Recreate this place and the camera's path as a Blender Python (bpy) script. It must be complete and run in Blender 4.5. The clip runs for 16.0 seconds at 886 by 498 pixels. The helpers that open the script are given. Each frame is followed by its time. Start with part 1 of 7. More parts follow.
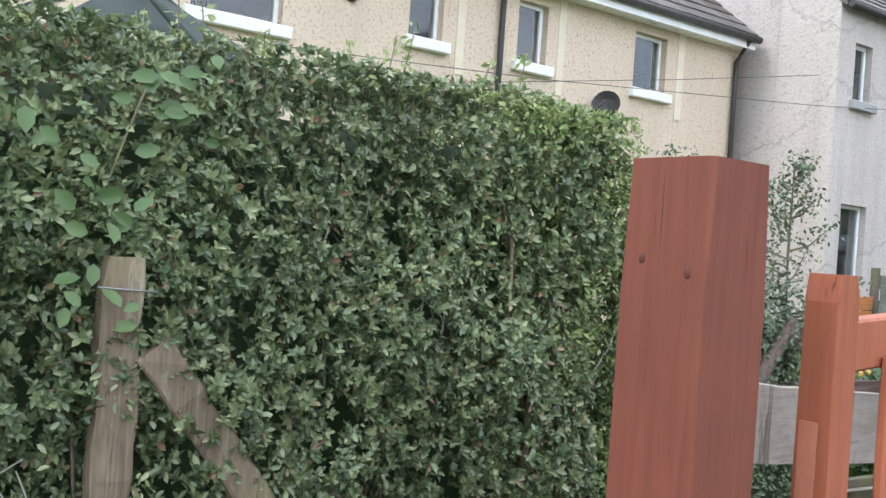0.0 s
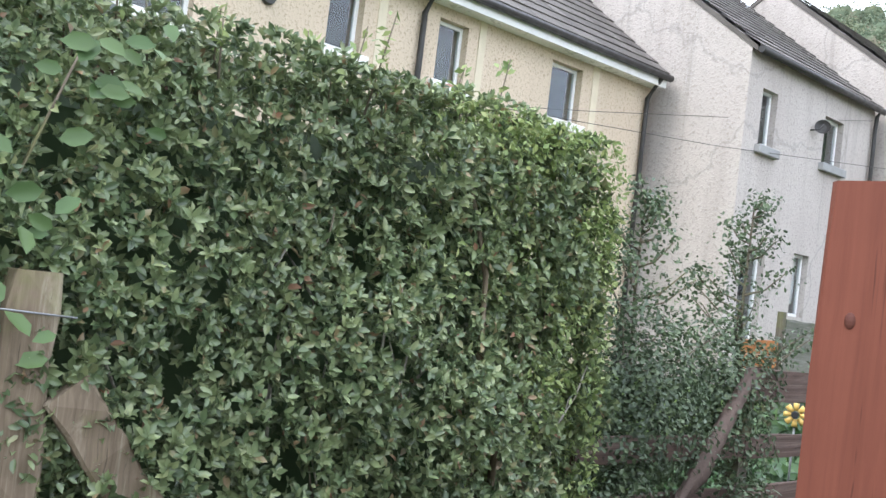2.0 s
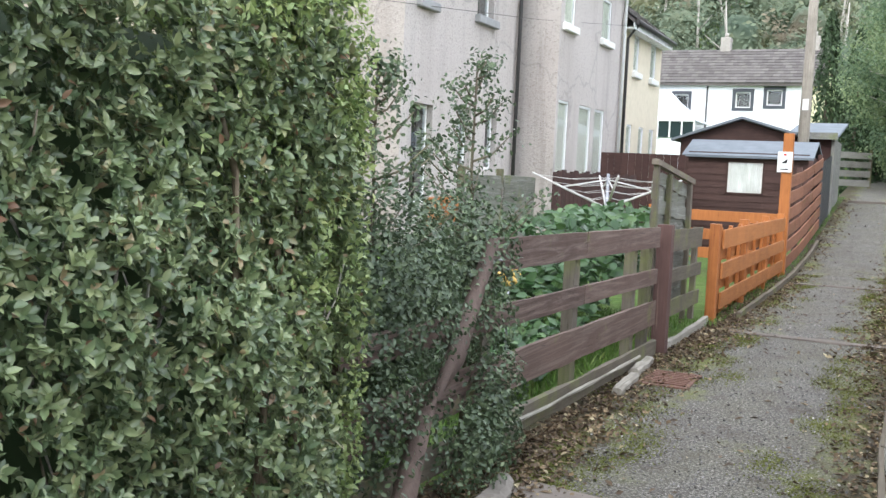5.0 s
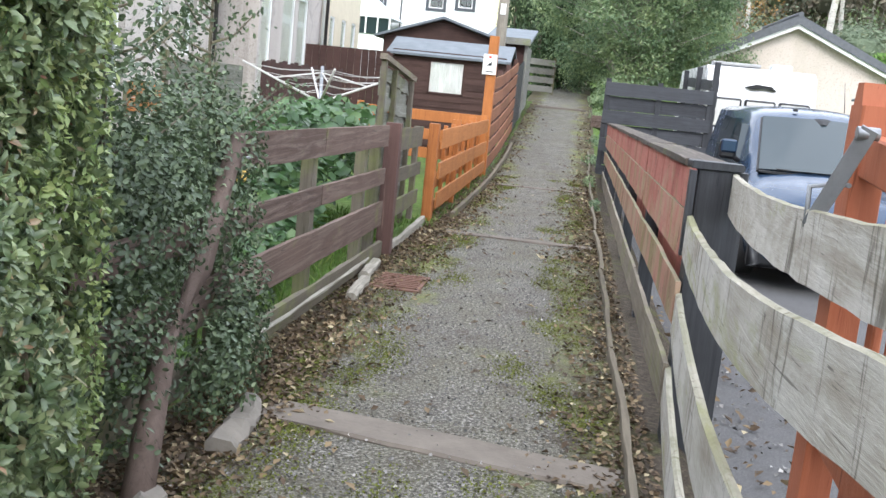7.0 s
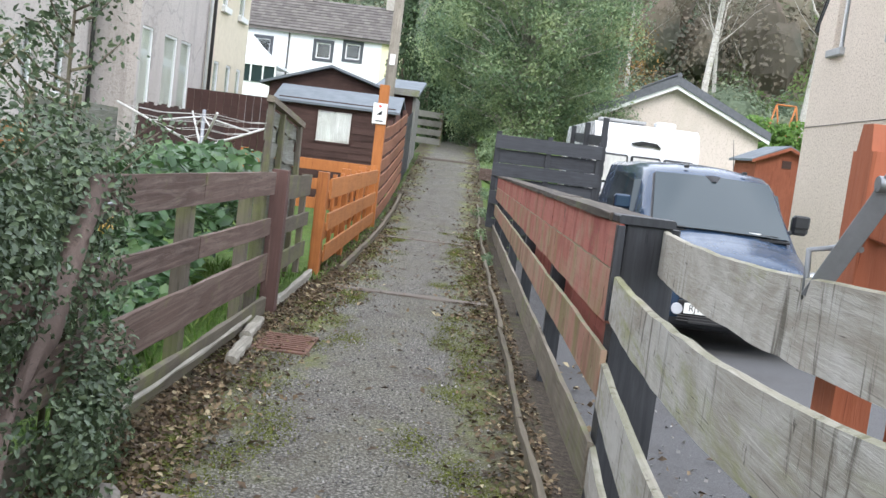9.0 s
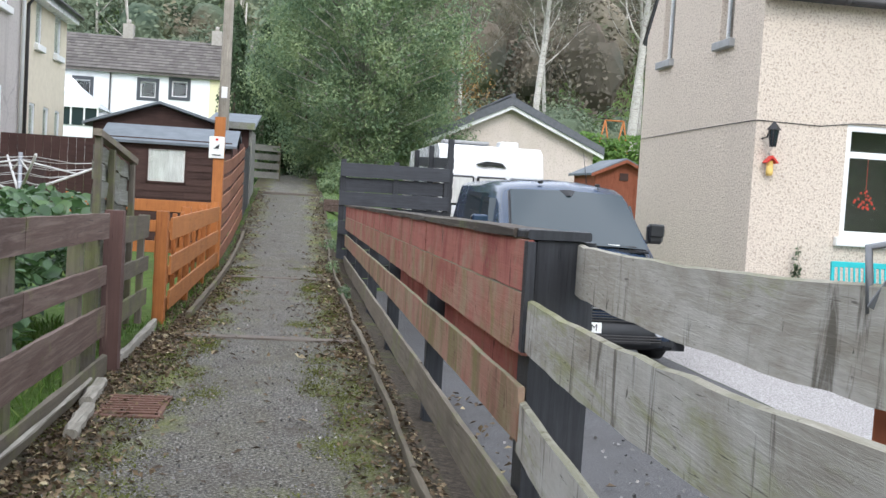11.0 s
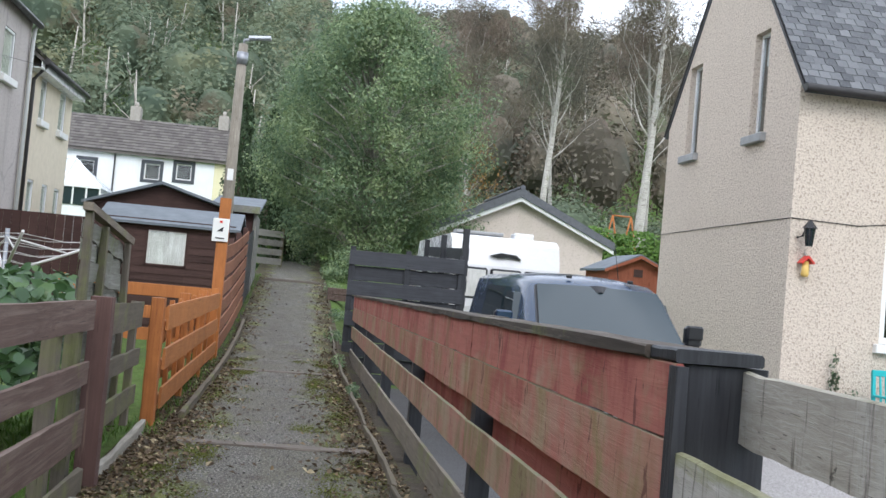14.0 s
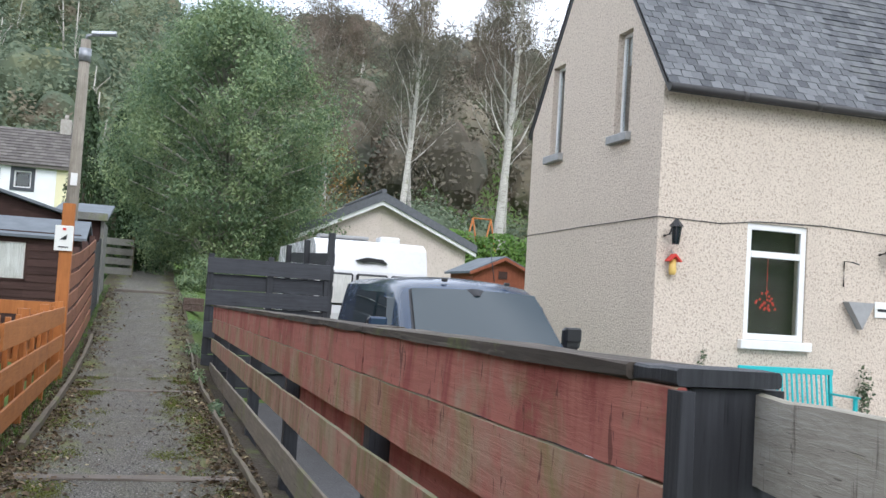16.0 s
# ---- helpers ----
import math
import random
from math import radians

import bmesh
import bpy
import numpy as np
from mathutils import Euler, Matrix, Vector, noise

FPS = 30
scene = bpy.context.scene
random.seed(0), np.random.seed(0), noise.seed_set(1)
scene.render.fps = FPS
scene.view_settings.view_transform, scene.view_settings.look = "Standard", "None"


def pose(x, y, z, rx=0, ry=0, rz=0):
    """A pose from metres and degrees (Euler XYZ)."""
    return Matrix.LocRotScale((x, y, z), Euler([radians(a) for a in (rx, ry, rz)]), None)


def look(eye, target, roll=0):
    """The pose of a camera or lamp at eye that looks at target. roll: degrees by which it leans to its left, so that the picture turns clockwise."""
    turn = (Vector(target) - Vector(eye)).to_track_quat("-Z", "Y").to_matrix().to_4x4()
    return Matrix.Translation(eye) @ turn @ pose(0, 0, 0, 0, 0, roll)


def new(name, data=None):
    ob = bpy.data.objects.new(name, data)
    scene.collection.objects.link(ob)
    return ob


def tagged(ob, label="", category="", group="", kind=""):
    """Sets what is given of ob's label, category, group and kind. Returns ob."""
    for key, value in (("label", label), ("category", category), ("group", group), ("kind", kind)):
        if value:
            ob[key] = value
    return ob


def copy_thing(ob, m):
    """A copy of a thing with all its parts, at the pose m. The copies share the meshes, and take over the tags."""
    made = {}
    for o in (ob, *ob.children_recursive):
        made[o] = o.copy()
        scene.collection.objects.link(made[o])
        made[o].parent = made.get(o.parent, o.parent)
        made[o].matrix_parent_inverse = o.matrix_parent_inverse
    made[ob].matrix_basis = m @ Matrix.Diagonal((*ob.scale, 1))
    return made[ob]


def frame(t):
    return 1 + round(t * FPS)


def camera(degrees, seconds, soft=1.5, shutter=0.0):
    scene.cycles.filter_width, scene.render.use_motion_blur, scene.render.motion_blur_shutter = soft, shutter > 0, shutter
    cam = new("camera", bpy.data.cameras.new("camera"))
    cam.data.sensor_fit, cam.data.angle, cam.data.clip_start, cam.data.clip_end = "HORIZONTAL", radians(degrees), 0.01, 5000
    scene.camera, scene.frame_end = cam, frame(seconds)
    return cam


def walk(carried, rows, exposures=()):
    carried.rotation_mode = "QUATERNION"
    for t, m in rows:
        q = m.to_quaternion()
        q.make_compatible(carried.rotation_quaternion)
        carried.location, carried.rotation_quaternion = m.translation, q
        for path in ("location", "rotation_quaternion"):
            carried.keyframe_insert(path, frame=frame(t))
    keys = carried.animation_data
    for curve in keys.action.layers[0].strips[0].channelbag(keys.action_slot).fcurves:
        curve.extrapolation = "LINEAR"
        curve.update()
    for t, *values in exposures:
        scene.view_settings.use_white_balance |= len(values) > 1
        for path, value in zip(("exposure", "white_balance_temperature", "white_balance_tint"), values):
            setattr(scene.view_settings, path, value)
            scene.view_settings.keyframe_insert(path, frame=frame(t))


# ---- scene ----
cam = camera(48.5, 16.0)
PATH = [
    (0, (1.689, -0.22, 1.361), (0.103, 0.999, 1.36), 4.1),
    (0.5, (1.541, -0.195, 1.38), (-0.054, 1.01, 1.412), 6.3),
    (1, (1.396, -0.179, 1.381), (-0.213, 1.006, 1.467), 6.8),
    (1.5, (1.256, -0.156, 1.343), (-0.278, 1.126, 1.409), 6.0),
    (2, (1.087, -0.112, 1.357), (-0.346, 1.281, 1.424), 7.0),
    (2.5, (0.946, -0.049, 1.367), (-0.35, 1.474, 1.345), 6.1),
    (3, (0.776, 0.059, 1.386), (-0.391, 1.683, 1.404), 4.3),
    (3.2, (0.724, 0.09, 1.377), (-0.41, 1.736, 1.44), 3.9),
    (5.3, (0.388, 0.173, 1.432), (-0.327, 2.032, 1.25), 2.3),
    (5.5, (0.334, 0.216, 1.41), (-0.28, 2.109, 1.21), 2.4),
    (6, (0.216, 0.284, 1.368), (-0.261, 2.185, 0.972), 5.6),
    (6.5, (0.125, 0.371, 1.388), (-0.206, 2.316, 1.065), 5.0),
    (7, (0.058, 0.455, 1.398), (-0.172, 2.415, 1.074), 5.8),
    (7.5, (0.012, 0.572, 1.388), (-0.14, 2.547, 1.117), 5.3),
    (8, (-0.007, 0.711, 1.355), (-0.142, 2.701, 1.202), 6.1),
    (8.5, (-0.031, 0.83, 1.35), (-0.149, 2.822, 1.218), 8.1),
    (9, (-0.054, 0.956, 1.354), (-0.063, 2.946, 1.159), 7.1),
    (9.5, (-0.092, 1.084, 1.345), (-0.073, 3.077, 1.174), 6.3),
    (10, (-0.116, 1.239, 1.317), (0.027, 3.229, 1.184), 4.2),
    (10.2, (-0.13, 1.292, 1.302), (0.076, 3.276, 1.153), 4.3),
    (12.3, (-0.205, 1.893, 1.284), (0.211, 3.849, 1.265), 1.9),
    (12.5, (-0.202, 1.954, 1.274), (0.259, 3.899, 1.221), 2.3),
    (13, (-0.218, 2.116, 1.288), (0.115, 4.087, 1.242), 5.3),
    (13.5, (-0.258, 2.282, 1.308), (0.022, 4.262, 1.301), 5.4),
    (14, (-0.292, 2.458, 1.295), (0.0, 4.435, 1.374), 5.1),
    (14.5, (-0.329, 2.619, 1.285), (0.006, 4.589, 1.356), 6.1),
    (15, (-0.345, 2.753, 1.312), (0.137, 4.693, 1.377), 3.1),
    (15.5, (-0.334, 2.897, 1.316), (0.246, 4.81, 1.363), 3.8),
    (16, (-0.324, 3.037, 1.292), (0.248, 4.95, 1.403), 3.6),
]
walk(cam, [(t, look(eye, target, roll)) for t, eye, target, roll in PATH],
     exposures=[(0, 1.02, 6000, 10), (1.0, 1.12, 6030, 10), (3.2, 1.08, 6080, 10), (5.5, 1.13, 6200, 10), (7.0, 1.22, 6200, 10), (8.5, 1.05, 6200, 10), (10.0, 0.92, 6180, 10), (12.5, 0.5, 6120, 10), (16.0, 0.5, 6080, 10)])

# ---- world, sun, exposure ----
world = bpy.data.worlds.new("overcast_sky")
scene.world = world
world.use_nodes = True
wn, wl = world.node_tree.nodes, world.node_tree.links
wn.clear()
w_out = wn.new("ShaderNodeOutputWorld")
w_bg = wn.new("ShaderNodeBackground")
w_sky = wn.new("ShaderNodeTexSky")
w_sky.sky_type = "NISHITA"
w_sky.sun_disc = False
w_sky.sun_elevation, w_sky.sun_rotation = radians(42), radians(180)
w_co = wn.new("ShaderNodeTexCoord")
w_noise = wn.new("ShaderNodeTexNoise")
w_noise.inputs["Scale"].default_value = 2.6
w_noise.inputs["Detail"].default_value = 6
w_ramp = wn.new("ShaderNodeMapRange")
w_ramp.inputs[1].default_value, w_ramp.inputs[2].default_value = 0.36, 0.5
w_ramp.inputs[3].default_value, w_ramp.inputs[4].default_value = 0.45, 0.96
w_mix = wn.new("ShaderNodeMix")
w_mix.data_type = "RGBA"
w_mix.inputs[7].default_value = (10.6, 11.0, 11.8, 1)
w_bg.inputs["Strength"].default_value = 0.15
wl.new(w_co.outputs["Generated"], w_noise.inputs["Vector"])
wl.new(w_noise.outputs["Fac"], w_ramp.inputs[0])
wl.new(w_ramp.outputs[0], w_mix.inputs[0])
wl.new(w_sky.outputs[0], w_mix.inputs[6])
wl.new(w_mix.outputs[2], w_bg.inputs["Color"])
wl.new(w_bg.outputs[0], w_out.inputs["Surface"])
sun = new("sun", bpy.data.lights.new("sun", "SUN"))
sun.data.energy, sun.data.angle, sun.data.color = 0.85, radians(18), (1.0, 0.93, 0.83)
sun.matrix_world = look((0, -22, 20), (0, 0, 0))


# ---- material helpers ----
def material(name, rough=0.8, metal=0.0, spec=0.4):
    m = bpy.data.materials.new(name)
    m.use_nodes = True
    b = m.node_tree.nodes["Principled BSDF"]
    b.inputs["Roughness"].default_value = rough
    b.inputs["Metallic"].default_value = metal
    b.inputs["Specular IOR Level"].default_value = spec
    return m, m.node_tree.nodes, m.node_tree.links, b


def coords(nd, ln, scale=(1, 1, 1), space="Object"):
    c = nd.new("ShaderNodeTexCoord")
    mp = nd.new("ShaderNodeMapping")
    mp.inputs["Scale"].default_value = scale
    ln.new(c.outputs[space], mp.inputs["Vector"])
    return mp.outputs["Vector"]


def noise_tex(nd, ln, vec, scale, detail=4, rough=0.55, distort=0.0):
    n = nd.new("ShaderNodeTexNoise")
    n.inputs["Scale"].default_value = scale
    n.inputs["Detail"].default_value = detail
    n.inputs["Roughness"].default_value = rough
    n.inputs["Distortion"].default_value = distort
    ln.new(vec, n.inputs["Vector"])
    return n.outputs["Fac"]


def ramp(nd, ln, fac, stops):
    r = nd.new("ShaderNodeValToRGB")
    els = r.color_ramp.elements
    while len(els) < len(stops):
        els.new(0.5)
    for e, (p, c) in zip(els, stops):
        e.position, e.color = p, (*c, 1)
    ln.new(fac, r.inputs["Fac"])
    return r.outputs["Color"]


def mixc(nd, ln, fac, a, b, mode="MIX"):
    m = nd.new("ShaderNodeMix")
    m.data_type, m.blend_type = "RGBA", mode
    for sock, v in ((m.inputs[0], fac), (m.inputs[6], a), (m.inputs[7], b)):
        if isinstance(v, (int, float)):
            sock.default_value = v
        elif isinstance(v, tuple):
            sock.default_value = (*v, 1)
        else:
            ln.new(v, sock)
    return m.outputs[2]


def rng(nd, ln, fac, a, b, lo=0.0, hi=1.0):
    m = nd.new("ShaderNodeMapRange")
    for i, v in enumerate((a, b, lo, hi)):
        m.inputs[i + 1].default_value = v
    ln.new(fac, m.inputs[0])
    return m.outputs[0]


def bump(nd, ln, b, height, strength=0.4, distance=0.01):
    bp = nd.new("ShaderNodeBump")
    bp.inputs["Strength"].default_value = strength
    bp.inputs["Distance"].default_value = distance
    ln.new(height, bp.inputs["Height"])
    ln.new(bp.outputs["Normal"], b.inputs["Normal"])


def wood(name, dark, light, axis="y", moss=0.0, worn=None, worn_amount=0.5, rough=0.82, grain=1.0, alt=None, drips=None):
    """Timber with grain along one axis, per-board tone, stains, optional flaking paint and algae."""
    m, nd, ln, b = material(name, rough, 0, 0.25)
    s = {"x": (1.5, 30, 30), "y": (30, 1.5, 30), "z": (30, 30, 1.5)}[axis]
    vec = coords(nd, ln, s)
    flat = coords(nd, ln)
    g = noise_tex(nd, ln, vec, 1.6 * grain, 8, 0.65, 0.6)
    col = ramp(nd, ln, g, [(0.3, dark), (0.7, light)])
    blot = noise_tex(nd, ln, flat, 3.5, 5, 0.6)
    col = mixc(nd, ln, rng(nd, ln, blot, 0.35, 0.75, 0, 0.55), col, tuple(0.6 * c for c in dark))
    info = nd.new("ShaderNodeObjectInfo")
    col = mixc(nd, ln, rng(nd, ln, info.outputs["Random"], 0, 1, 0.0, 0.35), col, tuple(min(1, 1.35 * c) for c in light))
    if alt:
        col = mixc(nd, ln, rng(nd, ln, info.outputs["Random"], 0.25, 0.9, 0.0, 0.85), col, alt)
    if drips:
        dr = noise_tex(nd, ln, coords(nd, ln, (5, 5, 1.0)), 1.0, 7, 0.72, 1.2)
        col = mixc(nd, ln, rng(nd, ln, dr, 0.52, 0.68, 0, 0.6), col, drips)
    if worn:
        streak = noise_tex(nd, ln, coords(nd, ln, tuple(0.35 * a for a in s)), 1.4, 6, 0.7, 1.5)
        col = mixc(nd, ln, rng(nd, ln, streak, 0.62 - 0.25 * worn_amount, 0.68, 0, 0.85), col, worn)
    if moss:
        mo = noise_tex(nd, ln, flat, 2.2, 6, 0.7)
        col = mixc(nd, ln, rng(nd, ln, mo, 0.62 - 0.2 * moss, 0.74, 0, 0.75), col, (0.16, 0.19, 0.05))
    crack = noise_tex(nd, ln, coords(nd, ln, tuple(2.2 * a for a in s)), 1.2, 3, 0.5, 0.8)
    col = mixc(nd, ln, rng(nd, ln, crack, 0.66, 0.72, 0, 0.6), col, tuple(0.25 * c for c in dark))
    ln.new(col, b.inputs["Base Color"])
    bump(nd, ln, b, g, 0.45, 0.006)
    return m


def leaf_mat(name, stops, rough=0.45, spec=0.4, translucent=0.25, patch=0.8):
    """Foliage: each leaf takes its own tone, and the mass varies in larger patches."""
    m, nd, ln, b = material(name, rough, 0, spec)
    geo = nd.new("ShaderNodeNewGeometry")
    col = ramp(nd, ln, geo.outputs["Random Per Island"], stops)
    big = noise_tex(nd, ln, coords(nd, ln), patch, 4)
    col = mixc(nd, ln, rng(nd, ln, big, 0.35, 0.7, 0, 0.5), col, tuple(c * 0.55 for c in stops[0][1]))
    tuft = noise_tex(nd, ln, coords(nd, ln), patch * 9, 3)
    col = mixc(nd, ln, rng(nd, ln, tuft, 0.45, 0.75, 0, 0.5), col, tuple(min(1, c * 1.3) for c in stops[-2][1]))
    ln.new(col, b.inputs["Base Color"])
    tr = nd.new("ShaderNodeBsdfTranslucent")
    ln.new(col, tr.inputs["Color"])
    mx = nd.new("ShaderNodeMixShader")
    mx.inputs[0].default_value = translucent
    out = nd["Material Output"]
    ln.new(b.outputs[0], mx.inputs[1])
    ln.new(tr.outputs[0], mx.inputs[2])
    ln.new(mx.outputs[0], out.inputs["Surface"])
    return m


def crown_tones(m, tints, scale):
    """Whole crowns differ in tone: some darker, some yellowed, some brown."""
    nd, ln = m.node_tree.nodes, m.node_tree.links
    b = nd["Principled BSDF"]
    old = b.inputs["Base Color"].links[0].from_socket
    col = old
    for k, (tint, lo, hi, share) in enumerate(tints):
        mp = nd.new("ShaderNodeMapping")
        mp.inputs["Location"].default_value = (31.0 * k, 17.0 * k, 5.0 * k)
        ln.new(coords(nd, ln), mp.inputs["Vector"])
        col = mixc(nd, ln, rng(nd, ln, noise_tex(nd, ln, mp.outputs[0], scale, 2, 0.5), lo, hi, 0, share), col, tint)
    ln.new(col, b.inputs["Base Color"])


def plain(name, colour, rough=0.5, metal=0.0, spec=0.4, vary=0.15, scale=6.0, bumps=0.0, bump_scale=60.0):
    """Painted, moulded or cast surface with faint dirt."""
    m, nd, ln, b = material(name, rough, metal, spec)
    vec = coords(nd, ln)
    n = noise_tex(nd, ln, vec, scale, 6, 0.65)
    col = mixc(nd, ln, rng(nd, ln, n, 0.35, 0.75, 0, vary * 2), colour, tuple(0.55 * c for c in colour))
    ln.new(col, b.inputs["Base Color"])
    ln.new(rng(nd, ln, n, 0.3, 0.7, max(0.02, rough - 0.1), min(1, rough + 0.12)), b.inputs["Roughness"])
    if bumps:
        bump(nd, ln, b, noise_tex(nd, ln, vec, bump_scale, 4), bumps, 0.004)
    return m


def harling(name, base, speck, stain, scale=28.0, amount=0.5, depth=0.6, cracks=0.0, strength=0.75):
    """Roughcast render: pebbles of two tones, rain streaks and damp."""
    m, nd, ln, b = material(name, 0.92, 0, 0.15)
    vec = coords(nd, ln)
    v = nd.new("ShaderNodeTexVoronoi")
    v.inputs["Scale"].default_value = scale
    ln.new(vec, v.inputs["Vector"])
    n1 = noise_tex(nd, ln, vec, scale * 1.1, 3, 0.6, 0.4)
    col = mixc(nd, ln, rng(nd, ln, n1, 0.57 - 0.1 * amount, 0.66, 0, strength), base, speck)
    streak = noise_tex(nd, ln, coords(nd, ln, (1.6, 1.6, 0.12)), 1.1, 5, 0.65, 0.5)
    col = mixc(nd, ln, rng(nd, ln, streak, 0.5, 0.78, 0, 0.6), col, stain)
    big = noise_tex(nd, ln, vec, 0.5, 5, 0.6)
    col = mixc(nd, ln, rng(nd, ln, big, 0.45, 0.75, 0, 0.4), col, stain)
    if cracks:
        warp = nd.new("ShaderNodeVectorMath")
        wn_ = nd.new("ShaderNodeTexNoise")
        wn_.inputs["Scale"].default_value = 1.8
        wn_.inputs["Detail"].default_value = 5
        ln.new(vec, wn_.inputs["Vector"])
        ln.new(vec, warp.inputs[0])
        ln.new(wn_.outputs["Color"], warp.inputs[1])
        ve = nd.new("ShaderNodeTexVoronoi")
        ve.feature = "DISTANCE_TO_EDGE"
        ve.inputs["Scale"].default_value = 0.3
        ln.new(warp.outputs[0], ve.inputs["Vector"])
        col = mixc(nd, ln, rng(nd, ln, ve.outputs["Distance"], 0.004, 0.012, cracks, 0), col, (0.2, 0.19, 0.18))
        dark = noise_tex(nd, ln, coords(nd, ln, (2.5, 2.5, 0.1)), 1.0, 6, 0.7, 0.3)
        col = mixc(nd, ln, rng(nd, ln, dark, 0.56, 0.72, 0, 0.6), col, (0.24, 0.22, 0.2))
    ln.new(col, b.inputs["Base Color"])
    bump(nd, ln, b, n1, depth, 0.02)
    return m


# ---- materials ----
M = {}
M["hedge_leaf"] = leaf_mat("hedge_leaf", [(0, (0.06, 0.092, 0.044)), (0.4, (0.138, 0.197, 0.093)), (0.75, (0.23, 0.29, 0.14)), (0.95, (0.33, 0.37, 0.185)), (1.0, (0.34, 0.16, 0.11))], 0.33, 0.6, 0.25, 1.3)
M["hedge_tip"] = leaf_mat("hedge_tip", [(0, (0.17, 0.25, 0.085)), (0.6, (0.29, 0.36, 0.135)), (1.0, (0.42, 0.45, 0.19))], 0.4, 0.4, 0.3)
M["bramble_leaf"] = leaf_mat("bramble_leaf", [(0, (0.08, 0.14, 0.05)), (1, (0.14, 0.21, 0.08))], 0.4, 0.4, 0.3)
M["shrub_leaf"] = leaf_mat("shrub_leaf", [(0, (0.046, 0.07, 0.038)), (0.6, (0.09, 0.13, 0.068)), (1, (0.19, 0.245, 0.125))], 0.42, 0.45, 0.2)
M["dock_leaf"] = leaf_mat("dock_leaf", [(0, (0.032, 0.075, 0.026)), (0.6, (0.06, 0.125, 0.042)), (1, (0.12, 0.2, 0.07))], 0.4, 0.4, 0.25)
M["tree_leaf"] = leaf_mat("tree_leaf", [(0, (0.12, 0.18, 0.1)), (0.6, (0.22, 0.3, 0.155)), (1, (0.37, 0.43, 0.22))], 0.5, 0.35, 0.4, 0.35)
# cypress foliage, and the dark colour of the hedge cores
M["cypress_and_core"] = leaf_mat("cypress_and_core", [(0, (0.035, 0.06, 0.03)), (1, (0.09, 0.14, 0.06))], 0.6, 0.3, 0.15)
# distance haze is put into these pale, greyed woodland greens
M["hazy_wood_leaf"] = leaf_mat("hazy_wood_leaf", [(0, (0.16, 0.2, 0.135)), (0.7, (0.195, 0.24, 0.16)), (1, (0.25, 0.265, 0.165))], 0.8, 0.1, 0.3, 0.04)
M["autumn_leaf"] = leaf_mat("autumn_leaf", [(0, (0.12, 0.10, 0.04)), (0.6, (0.24, 0.15, 0.05)), (1, (0.38, 0.2, 0.06))], 0.6, 0.3, 0.3)
M["brown_twigs"] = leaf_mat("brown_twigs", [(0, (0.15, 0.132, 0.105)), (0.6, (0.195, 0.17, 0.13)), (1, (0.25, 0.215, 0.155))], 0.85, 0.1, 0.1, 0.08)
crown_tones(M["hazy_wood_leaf"], [((0.08, 0.115, 0.085), 0.5, 0.62, 0.7), ((0.27, 0.26, 0.14), 0.56, 0.66, 0.7), ((0.24, 0.19, 0.14), 0.6, 0.68, 0.8)], 0.16)
crown_tones(M["brown_twigs"], [((0.1, 0.105, 0.085), 0.5, 0.62, 0.8), ((0.2, 0.145, 0.12), 0.55, 0.66, 0.6), ((0.13, 0.16, 0.09), 0.6, 0.68, 0.7)], 0.2)
# the pale patches put sunlit clumps into the leaf colour; the darker add contrast
crown_tones(M["tree_leaf"], [((0.08, 0.14, 0.09), 0.48, 0.6, 0.65), ((0.36, 0.41, 0.19), 0.55, 0.66, 0.55)], 0.7)
M["dead_leaf"] = leaf_mat("dead_leaf", [(0, (0.045, 0.03, 0.02)), (0.6, (0.1, 0.068, 0.042)), (0.9, (0.22, 0.16, 0.09)), (1, (0.5, 0.44, 0.28))], 0.7, 0.3, 0.1)
M["bright_hedge"] = leaf_mat("bright_hedge", [(0, (0.08, 0.17, 0.03)), (1, (0.2, 0.32, 0.07))], 0.5, 0.3, 0.3)
M["grass_blade"] = leaf_mat("grass_blade", [(0, (0.07, 0.15, 0.025)), (0.7, (0.13, 0.24, 0.045)), (1, (0.22, 0.28, 0.08))], 0.5, 0.3, 0.3)
M["moss"] = leaf_mat("moss", [(0, (0.085, 0.095, 0.025)), (0.6, (0.125, 0.14, 0.034)), (1, (0.18, 0.2, 0.05))], 0.9, 0.1, 0.1)
M["bark"] = wood("bark", (0.07, 0.055, 0.04), (0.2, 0.17, 0.13), "z", 0.4, rough=0.95)
M["pale_bark"] = wood("pale_bark", (0.2, 0.18, 0.15), (0.5, 0.47, 0.42), "z", 0.1, rough=0.9)
M["birch_bark"] = wood("birch_bark", (0.28, 0.26, 0.23), (0.62, 0.59, 0.54), "x", 0.3, (0.12, 0.1, 0.085), 0.45, rough=0.9, grain=0.5)
M["stake_wood"] = wood("stake_wood", (0.1, 0.075, 0.05), (0.27, 0.21, 0.15), "z", 0.6, (0.34, 0.29, 0.22), 0.3)
M["brown_rail"] = wood("brown_rail", (0.054, 0.036, 0.03), (0.125, 0.084, 0.068), "y", 0.15, (0.2, 0.155, 0.13), 0.6)
M["brown_post"] = wood("brown_post", (0.06, 0.034, 0.03), (0.11, 0.063, 0.055), "z", 0.05, (0.2, 0.14, 0.11), 0.2)
M["old_post"] = wood("old_post", (0.07, 0.06, 0.046), (0.16, 0.138, 0.112), "z", 0.85)
M["old_rail"] = wood("old_rail", (0.1, 0.083, 0.062), (0.25, 0.215, 0.17), "y", 0.55)
M["orange_rail"] = wood("orange_rail", (0.28, 0.105, 0.035), (0.45, 0.185, 0.06), "y", 0.0, rough=0.6)
